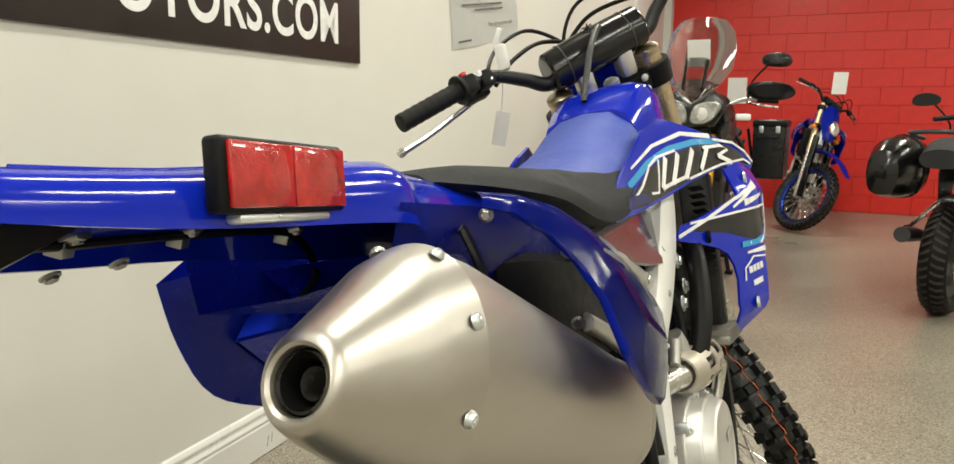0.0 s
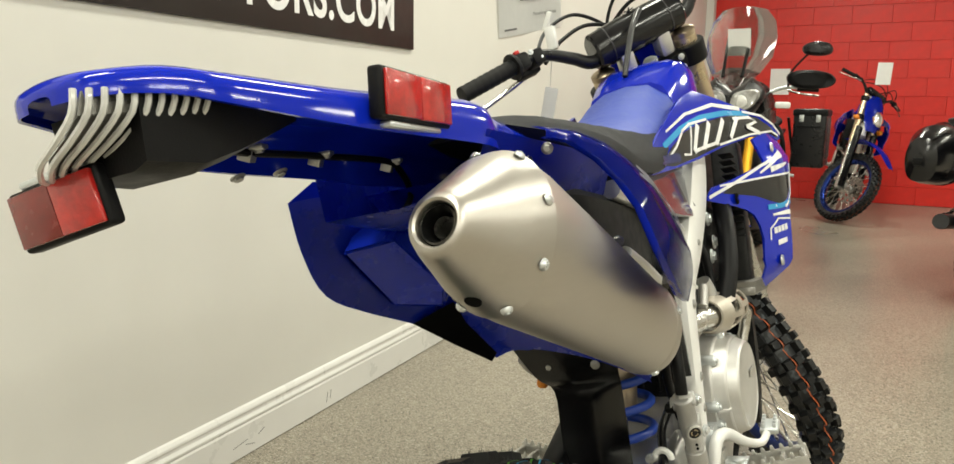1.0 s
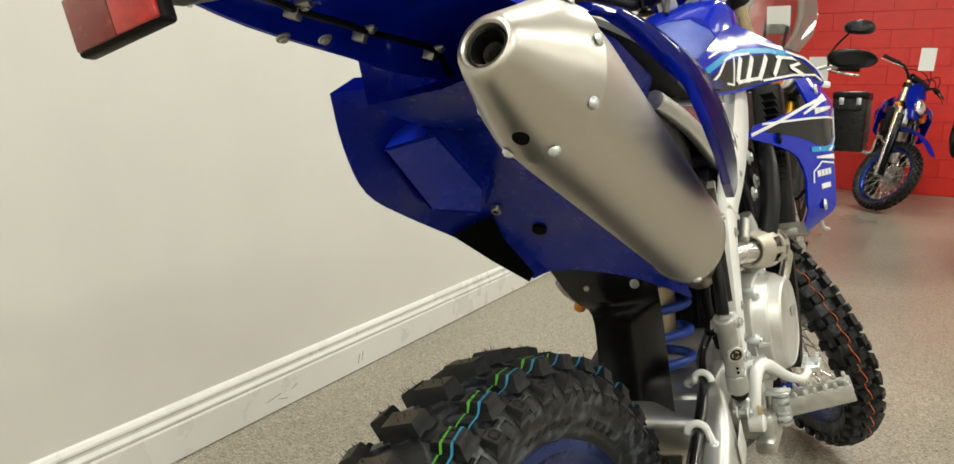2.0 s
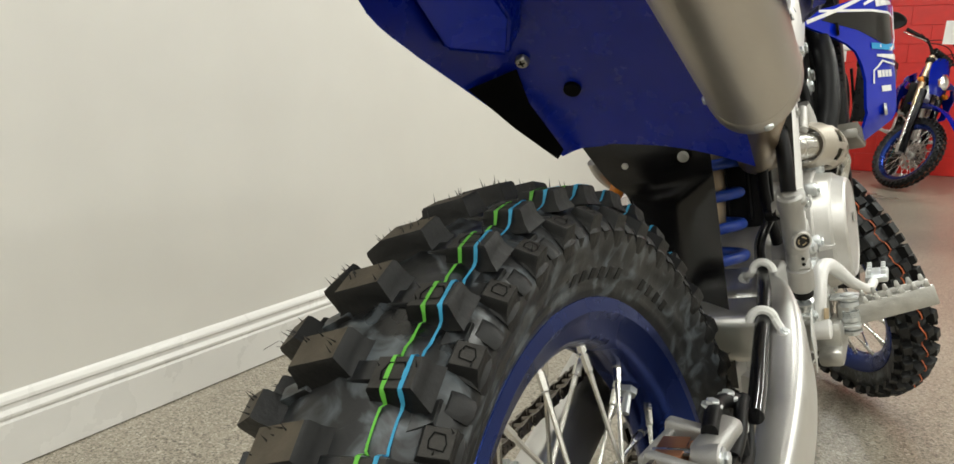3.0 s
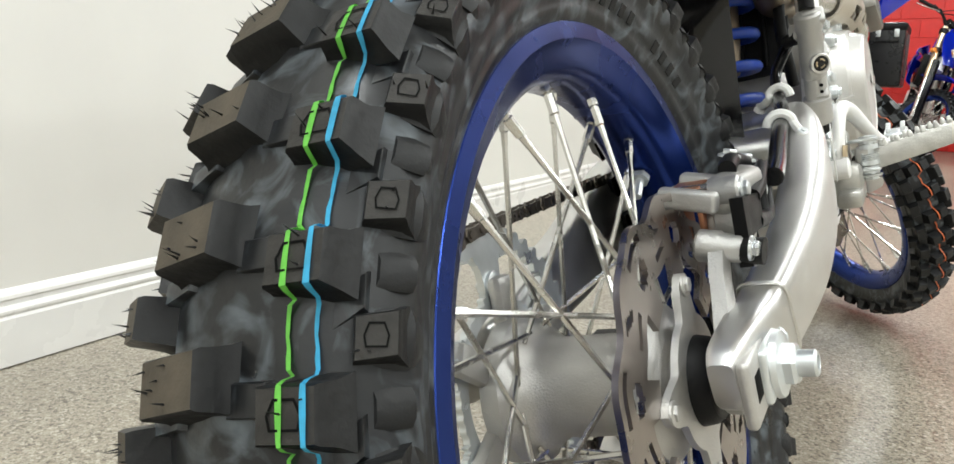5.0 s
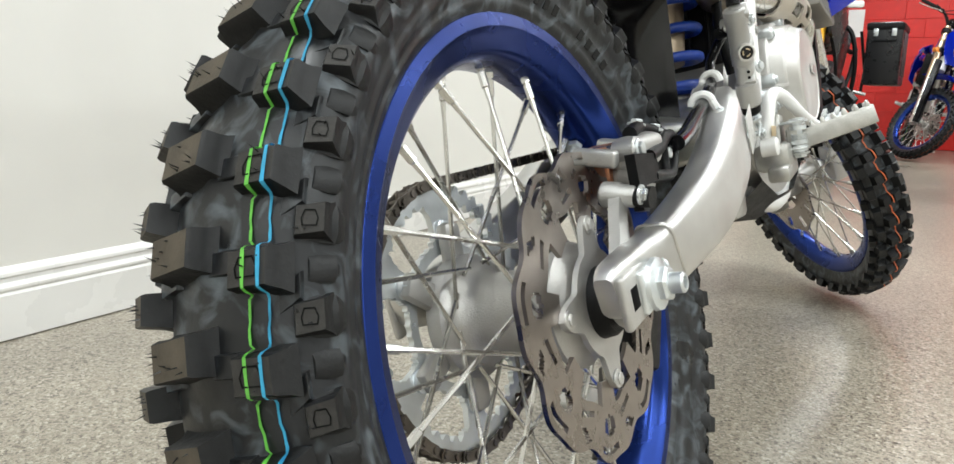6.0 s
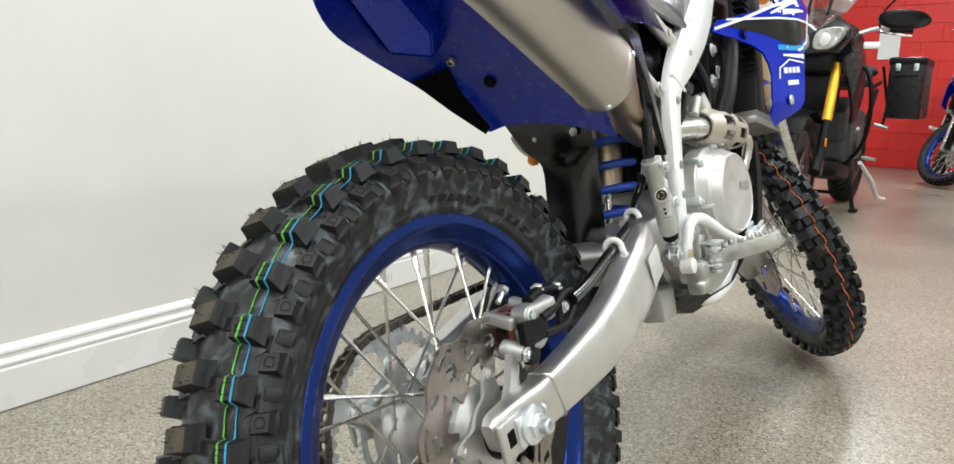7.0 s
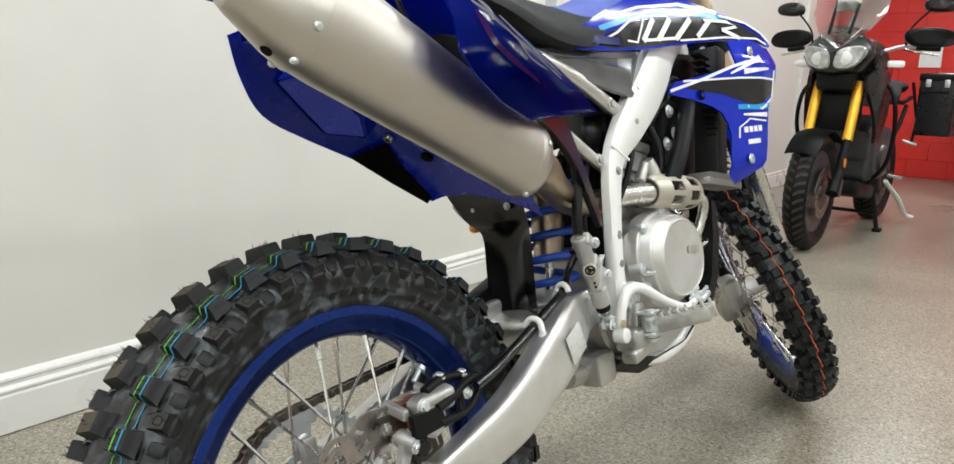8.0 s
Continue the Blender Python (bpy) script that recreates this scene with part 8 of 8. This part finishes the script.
def adventure_bike():
    e = thing("adventure_motorcycle", Matrix(), "black adventure motorcycle with gold forks, clear windscreen and side cases", "motorcycle")
    road_wheel(e, 1.56, 0.335, 0.062)
    road_wheel(e, 0.0, 0.325, 0.075, name="rear_wheel")
    ra = math.atan2(0.30, 0.62)
    for s in (-1, 1):
        bm = bmesh.new()
        tube(bm, [(s * 0.11, 1.36, 0.62), (s * 0.11, 1.24, 0.95)], 0.028, 18)
        f = part("fork_leg", bm, GOLD2, e, "gold anodised fork tube")
        bm = bmesh.new()
        tube(bm, [(s * 0.11, 1.55, 0.33), (s * 0.11, 1.45, 0.44), (s * 0.11, 1.355, 0.64)], [0.034, 0.026, 0.024], 14)
        part("slider", bm, BLACK, f)
        bm = bmesh.new()
        block(bm, (s * 0.105, 1.44, 0.36), (0.05, 0.07, 0.11), euler(20), 0.012)
        part("brake_caliper", bm, GREYBODY, f)
        bm = bmesh.new()
        block(bm, (s * 0.135, 1.45, 0.50), (0.010, 0.030, 0.05), None, 0.004)
        part("side_reflector", bm, ORANGE, f)
    bm = bmesh.new()
    rows = []
    for a in range(-35, 60, 10):
        t = radians(a + 75)
        rows.append([V(0.085 * k, 1.56 - 0.358 * math.cos(t) * -1 * 1.0 + 0 - 0.0, 0.335 + (0.358 - 0.02 * k * k) * math.sin(t)) for k in (-1, -0.7, 0, 0.7, 1)])
    loft(bm, rows, closed=False)
    bmesh.ops.solidify(bm, geom=bm.faces[:], thickness=0.004)
    part("front_fender", bm, BLACK, e, "black front fender")
    # nose with two lamps
    bm = bmesh.new()
    shape = [(-0.95, 0.45), (-0.55, 1.0), (0, 0.35), (0.55, 1.0), (0.95, 0.45), (1.0, 0.0), (0.7, -0.8), (0, -1.0), (-0.7, -0.8), (-1.0, 0.0)]
    sec = [(1.452, 1.075, 0.150, 0.075), (1.43, 1.085, 0.175, 0.095), (1.34, 1.10, 0.185, 0.120), (1.22, 1.11, 0.17, 0.115), (1.12, 1.12, 0.12, 0.09)]
    loft(bm, [[V(w * a, y - 0.45 * w * abs(a) ** 1.5 * (0.6 if y > 1.4 else 0.2), z + h * b) for a, b in shape] for y, z, w, h in sec])
    nose = part("nose_fairing", bm, BLACKBODY, e, "black nose fairing")
    for s in (-1, 1):
        bm = bmesh.new()
        q = spline([(0.014, -0.050, 0), (0.012, 0.0, 0), (0.035, 0.045, 0), (0.10, 0.066, 0), (0.158, 0.060, 0), (0.160, 0.02, 0), (0.125, -0.035, 0), (0.065, -0.062, 0)], 3, True)
        loft(bm, [[V(s * (0.085 + (p.x - 0.085) * k), 1.462 + d - 0.30 * max(0, p.x - 0.03), 1.078 + p.y * k) for p in q] for d, k in ((-0.05, 1.04), (0.0, 1.0), (0.010, 0.9), (0.014, 0.5))])
        lp = part("headlamp", bm, LENSG, nose, "clear lens headlamp")
        bm = bmesh.new()
        lathe(bm, [(0, 0.038), (0.006, 0.036), (0.010, 0.026), (0.011, 0)], (s * 0.07, 1.464, 1.075), (0, 1, 0), 20)
        part("projector", bm, LENSW, lp)
        bm = bmesh.new()
        panel(bm, [(1.00, 1.02), (1.16, 1.04), (1.30, 0.98), (1.28, 0.90), (1.18, 0.76), (1.08, 0.60), (0.98, 0.60), (0.93, 0.78), (0.95, 0.92)], lambda y, z: s * (0.195 + 0.025 * math.sin((z - 0.6) * 6) - 0.30 * max(0, y - 1.12)), s * 0.02, 0.06)
        part("side_fairing", bm, BLACKBODY, e, "black side fairing")
        bm = bmesh.new()
        tube(bm, [(s * 0.16, 0.98, 0.98), (s * 0.25, 1.04, 0.90), (s * 0.28, 1.02, 0.70), (s * 0.24, 0.92, 0.48), (s * 0.14, 0.85, 0.34)], 0.013, 10, 6)
        part("crash_bar", bm, BLACK, e, "black crash bar")
    bm = bmesh.new()  # beak trim and red infill
    block(bm, (0, 1.30, 0.96), (0.20, 0.16, 0.12), None, 0.03)
    block(bm, (0, 1.22, 0.78), (0.26, 0.10, 0.22), None, 0.02)
    part("radiator", bm, BLACK, e)
    bm = bmesh.new()
    rows = []
    for z, w, y in ((1.17, 0.07, 1.40), (1.24, 0.14, 1.36), (1.34, 0.195, 1.30), (1.46, 0.205, 1.24), (1.56, 0.185, 1.19), (1.63, 0.13, 1.155), (1.645, 0.06, 1.145)):
        rows.append([V(w * t, y - 0.10 * t * t * (w / 0.2), z) for t in (-1, -0.8, -0.5, -0.2, 0.2, 0.5, 0.8, 1)])
    loft(bm, rows, closed=False)
    bmesh.ops.solidify(bm, geom=bm.faces[:], thickness=0.004)
    ws = part("windscreen", bm, SCREEN, e, "clear tall windscreen")
    for s in (-1, 1):
        bm = bmesh.new()
        tube(bm, [(s * 0.055, 1.37, 1.22), (s * 0.06, 1.24, 1.40), (s * 0.055, 1.20, 1.50)], 0.010, 6)
        part("screen_bracket", bm, BLACK, ws)
    bm = bmesh.new()
    block(bm, (-0.01, 1.27, 1.42), (0.13, 0.002, 0.17), euler(-20), 0.0)
    part("price_tag", bm, PAPER, ws, "white price tag behind the screen")
    bm = bmesh.new()
    tube(bm, [(-0.42, 0.86, 1.16), (-0.25, 0.93, 1.17), (-0.1, 1.02, 1.12), (0.1, 1.02, 1.12), (0.25, 0.93, 1.17), (0.42, 0.86, 1.16)], 0.012, 10, 5)
    hb = part("handlebar", bm, ZINC, e)
    for s in (-1, 1):
        mirror(e, s * 0.265, 0.95, 1.235, s)
        hand_guard(e, s * 0.39, 0.98, 1.22, s)
        bm = bmesh.new()
        tube(bm, [(s * 0.43, 0.855, 1.16), (s * 0.31, 0.90, 1.165)], 0.017, 12)
        part("grip", bm, GRIPM, hb)
        bm = bmesh.new()
        tube(bm, [(s * 0.27, 0.99, 1.15), (s * 0.36, 1.0, 1.13), (s * 0.44, 0.95, 1.12)], 0.007, 8, 4)
        part("lever", bm, STEEL, hb)
        bm = bmesh.new()
        block(bm, (s * 0.26, 1.12, 1.06), (0.09, 0.03, 0.04), euler(0, 0, -15 * s), 0.012)
        part("turn_signal", bm, WHITEP, e, "clear turn signal")
    # tank, seat, tail, engine
    bm = bmesh.new()
    sec = [(1.12, 1.02, 0.16, 0.16), (0.98, 1.05, 0.20, 0.18), (0.82, 1.02, 0.19, 0.17), (0.66, 0.94, 0.14, 0.12), (0.56, 0.90, 0.11, 0.08)]
    oval = [(p.x, p.y) for p in spline([(-1, 0, 0), (-0.75, 0.7, 0), (0, 1, 0), (0.75, 0.7, 0), (1, 0, 0), (0.75, -0.8, 0), (0, -1, 0), (-0.75, -0.8, 0)], 3, True)]
    loft(bm, [[V(w * a, y, z + h * b) for a, b in oval] for y, z, w, h in sec])
    part("fuel_tank", bm, BLACKBODY, e, "black fuel tank")
    for s in (-1, 1):
        bm = bmesh.new()
        panel(bm, [(0.92, 1.06), (1.10, 1.02), (1.06, 0.92), (0.90, 0.96)], lambda y, z: s * (0.205 - 0.4 * (y - 1.0) ** 2), s * 0.006, 0.04)
        part("tank_badge", bm, REDP, e, "red tank panel")
    bm = bmesh.new()
    sec = [(0.62, 0.90, 0.12, 0.05), (0.45, 0.87, 0.15, 0.06), (0.28, 0.88, 0.15, 0.06), (0.22, 0.94, 0.14, 0.05), (0.0, 0.95, 0.14, 0.05), (-0.18, 0.96, 0.10, 0.04)]
    loft(bm, [[V(w * a, y, z + h * b) for a, b in oval] for y, z, w, h in sec])
    part("seat", bm, SEATK, e, "black stepped seat")
    bm = bmesh.new()
    block(bm, (0, 0.70, 0.52), (0.34, 0.50, 0.34), None, 0.05, 3)
    block(bm, (0, 0.86, 0.62), (0.30, 0.30, 0.22), euler(-20), 0.04)
    for s in (-1, 1):
        lathe(bm, [(0, 0.10), (0.03, 0.095), (0.04, 0.06), (0.04, 0)], (s * 0.16, 0.72, 0.48), (s, 0, 0), 24)
    part("engine", bm, GREYBODY, e, "dark twin engine")
    bm = bmesh.new()
    block(bm, (0, 0.80, 0.29), (0.26, 0.46, 0.10), euler(8), 0.03)
    part("skid_plate", bm, BLACK, e)
    bm = bmesh.new()
    for s in (-1, 1):
        tube(bm, [(s * 0.10, 0.0, 0.325), (s * 0.11, 0.30, 0.38), (s * 0.10, 0.55, 0.42)], 0.030, 10)
        tube(bm, [(s * 0.14, 0.62, 0.86), (s * 0.15, 0.2, 0.84), (s * 0.13, -0.2, 0.88)], 0.016, 8)
        tube(bm, [(s * 0.15, 0.55, 0.5), (s * 0.17, 0.3, 0.7), (s * 0.16, 0.1, 0.82)], 0.014, 8)
    part("rear_frame", bm, BLACK, e)
    for s in (-1, 1):
        box_case(e, s * 0.34, -0.06, 0.835, 0.22, 0.44, 0.42)
        bm = bmesh.new()
        tube(bm, [(s * 0.16, 0.40, 0.36), (s * 0.25, 0.42, 0.35)], 0.012, 8)
        part("foot_peg", bm, CAST, e)
        bm = bmesh.new()
        tube(bm, [(s * 0.17, 0.12, 0.58), (s * 0.26, 0.12, 0.56)], 0.012, 8)
        part("foot_peg", bm, CAST, e)
        bm = bmesh.new()
        tube(bm, [(s * 0.20, 0.20, 0.98), (s * 0.235, 0.10, 0.72), (s * 0.225, 0.12, 0.58)], 0.010, 8)
        part("case_rack", bm, BLACK, e)
    bm = bmesh.new()
    tube(bm, [(0.17, 0.60, 0.36), (0.20, 0.30, 0.44), (0.21, 0.05, 0.56), (0.21, -0.2, 0.64)], [0.03, 0.035, 0.055, 0.055], 14, 4)
    part("exhaust", bm, STEEL, e, "steel exhaust can")
    # stands
    bm = bmesh.new()
    for s in (-1, 1):
        tube(bm, [(s * 0.10, 0.55, 0.33), (s * 0.17, 0.58, 0.02)], 0.014, 10)
        block(bm, (s * 0.175, 0.58, 0.012), (0.05, 0.07, 0.024), None, 0.006)
    tube(bm, [(-0.14, 0.57, 0.12), (0.14, 0.57, 0.12)], 0.012, 8)
    part("centre_stand", bm, BLACK, e, "black centre stand")
    bm = bmesh.new()
    tube(bm, [(-0.17, 0.50, 0.33), (-0.21, 0.20, 0.18), (-0.23, 0.02, 0.06), (-0.27, -0.04, 0.04)], [0.014, 0.017, 0.016, 0.013], 10, 4)
    part("side_stand", bm, WHITEP, e, "pale side stand folded up")
    e.matrix_world = pose(-0.57, 5.49, 0, 0, 0, 180)
    return e


adventure_bike()


def touring_bike():
    """A black tourer, of which the tail with its round-nosed top case shows."""
    e = thing("touring_motorcycle", Matrix(), "black touring motorcycle with a rounded top case", "motorcycle")
    road_wheel(e, 0.0, 0.31, 0.07, name="rear_wheel")
    road_wheel(e, 1.45, 0.31, 0.06)
    oval = [(p.x, p.y) for p in spline([(-1, 0, 0), (-0.75, 0.7, 0), (0, 1, 0), (0.75, 0.7, 0), (1, 0, 0), (0.75, -0.8, 0), (0, -1, 0), (-0.75, -0.8, 0)], 3, True)]
    for s in (-1, 1):
        bm = bmesh.new()
        sec = [(-0.36, 0.78, 0.03, 0.05), (-0.33, 0.78, 0.08, 0.12), (-0.22, 0.80, 0.11, 0.16), (-0.02, 0.80, 0.12, 0.175), (0.12, 0.80, 0.11, 0.16), (0.16, 0.80, 0.08, 0.13)]
        loft(bm, [[V(s * 0.26 + w * a, y, z + h * b) for a, b in oval] for y, z, w, h in sec])
        c = part("side_case", bm, GLOSSB, e, "glossy black rounded side case")
        bm = bmesh.new()
        loft(bm, [[V(s * 0.26 + 0.123 * a, y, 0.80 + 0.178 * b) for a, b in oval] for y in (-0.03, 0.0)])
        part("case_seam", bm, BLACK, c)
        bm = bmesh.new()
        block(bm, (s * 0.26, -0.372, 0.77), (0.05, 0.02, 0.04), None, 0.006)
        part("latch", bm, BLACK, c)
    bm = bmesh.new()
    sec = [(-0.30, 0.86, 0.10, 0.05), (0.0, 0.90, 0.15, 0.07), (0.35, 0.84, 0.16, 0.07), (0.60, 0.84, 0.14, 0.07)]
    loft(bm, [[V(w * a, y, z + h * b) for a, b in oval] for y, z, w, h in sec])
    part("seat", bm, SEATK, e, "black seat")
    bm = bmesh.new()
    tube(bm, [(-0.14, -0.1, 0.96), (-0.15, -0.30, 0.99), (0, -0.36, 1.0), (0.15, -0.30, 0.99), (0.14, -0.1, 0.96)], 0.012, 8, 5)
    part("grab_rail", bm, GREYBODY, e, "grey grab rail")
    bm = bmesh.new()
    sec = [(0.55, 0.88, 0.14, 0.10), (0.75, 0.96, 0.20, 0.17), (1.0, 0.98, 0.20, 0.17), (1.2, 0.92, 0.16, 0.16)]
    loft(bm, [[V(w * a, y, z + h * b) for a, b in oval] for y, z, w, h in sec])
    part("fuel_tank", bm, BLACKBODY, e)
    bm = bmesh.new()
    sec = [(1.05, 0.90, 0.26, 0.28), (1.35, 0.95, 0.26, 0.26), (1.6, 0.92, 0.15, 0.16), (1.68, 0.9, 0.05, 0.06)]
    loft(bm, [[V(w * a, y, z + h * b) for a, b in oval] for y, z, w, h in sec])
    part("fairing", bm, BLACKBODY, e, "black fairing")
    for s in (-1, 1):
        bm = bmesh.new()
        panel(bm, [(0.45, 0.75), (0.62, 0.88), (0.80, 0.70), (0.70, 0.50), (0.50, 0.55)], lambda y, z: s * 0.19, s * 0.01, 0.06)
        part("side_cover", bm, BLACKBODY, e)
        bm = bmesh.new()
        panel(bm, ribbon([(0.42, 0.80), (0.60, 0.74), (0.78, 0.80)], 0.02), lambda y, z: s * 0.201, s * 0.004, 0.06)
        part("red_stripe", bm, REDP, e)
        bm = bmesh.new()
        tube(bm, [(s * 0.17, 0.70, 0.34), (s * 0.19, 0.30, 0.38), (s * 0.195, 0.10, 0.41), (s * 0.20, -0.10, 0.43)], [0.03, 0.03, 0.042, 0.044], 16, 4)
        part("exhaust", bm, GREYBODY, e, "dark steel exhaust")
        mirror(e, s * 0.30, 1.05, 1.02, s)
        bm = bmesh.new()
        tube(bm, [(s * 0.22, 1.02, 1.08), (s * 0.36, 0.90, 1.06)], 0.016, 10)
        part("grip", bm, GRIPM, e)
        bm = bmesh.new()
        tube(bm, [(s * 0.20, 1.06, 1.08), (s * 0.36, 0.98, 1.05)], 0.006, 8)
        part("lever", bm, STEEL, e)
        bm = bmesh.new()
        tube(bm, [(s * 0.09, 0, 0.31), (s * 0.10, 0.45, 0.38)], 0.03, 10)
        part("swingarm", bm, GREYBODY, e)
        bm = bmesh.new()
        tube(bm, [(s * 0.15, 0.35, 0.58), (s * 0.22, 0.12, 0.46), (s * 0.25, 0.10, 0.44)], [0.014, 0.012, 0.018], 8)
        part("passenger_peg", bm, STEEL, e)
    bm = bmesh.new()
    block(bm, (0, 0.72, 0.45), (0.38, 0.55, 0.32), None, 0.05, 3)
    part("engine", bm, GREYBODY, e)
    bm = bmesh.new()
    for s in (-1, 1):
        tube(bm, [(s * 0.10, 0.42, 0.34), (s * 0.16, 0.40, 0.012)], 0.013, 8)
    tube(bm, [(-0.17, 0.39, 0.012), (0.17, 0.39, 0.012)], 0.012, 8)
    part("centre_stand", bm, BLACK, e, "black centre stand")
    e.matrix_world = pose(0.79, 4.35, 0, 0, 0, -20)
    return e


touring_bike()

second = copy_thing(bike, pose(-0.17, 8.80, 0, 0, 0, 184) @ pose(0, 0, AXLE_Z) @ pose(0, 0, 0, 0, -LEAN, 0) @ pose(0, 0, -BASE))
second.name = "trail_motorcycle"
tagged(second, "blue trail motorcycle with a price sheet, parked by the red wall", "motorcycle")
sheet = thing("hang_tag", pose(0.19, 7.38, 1.375, 10, 0, 20), "white price tag hanging on the trail motorcycle's bars", "paper")
bm = bmesh.new()
block(bm, (0, 0, 0), (0.13, 0.002, 0.20))
part("sheet", bm, PAPER, sheet)

notice = thing("wall_notice", pose(-0.91, 9.128, 1.367), "white paper notice on the red block wall", "paper")
bm = bmesh.new()
block(bm, (0, 0, 0), (0.215, 0.002, 0.30), euler(1), 0.0)
part("sheet", bm, PAPER, notice)

# tag clipped at the left bar, placed to fit the camera's view
tag = thing("price_tag", pose(-0.383, 0.95, 1.150), "small white tag on a string, clipped to the bar", "tag")
bm = bmesh.new()
block(bm, (0, 0, -0.115), (0.028, 0.001, 0.065), euler(0, 8, 20), 0.0005)
part("card", bm, PAPER, tag)
bm = bmesh.new()
tube(bm, [(0, 0, 0.03), (0.002, 0, -0.04), (0, 0, -0.085)], 0.0009, 5)
part("string", bm, PAPER, tag)
bm = bmesh.new()
block(bm, (0, 0, 0.02), (0.022, 0.016, 0.05), euler(0, -15, 0), 0.004)
block(bm, (-0.01, 0, 0.055), (0.012, 0.012, 0.04), euler(0, 15, 0), 0.003)
part("clip", bm, WHITEP, tag, "clear plastic clip")

# painted blocks of the red wall
first_block = None
rnd = random.Random(11)
for row in range(16):
    for col in range(11):
        bx = -1.80 + 0.4 * col + (0.2 if row % 2 else 0.0)
        if bx < -1.62 or bx > 2.0:
            continue
        mm = pose(bx + 0.2, YR - 0.004 + rnd.uniform(-0.0015, 0.0015), 0.104 + 0.2 * row, rnd.uniform(-0.15, 0.15), 0, rnd.uniform(-0.15, 0.15))
        if first_block is None:
            bm = bmesh.new()
            block(bm, (0, 0, 0), (0.3978, 0.02, 0.1978), None, 0.0018, 1)
            first_block = part("block", bm, RED, wall_red)
            first_block.matrix_local = mm
        else:
            share("block", first_block, wall_red, mm)
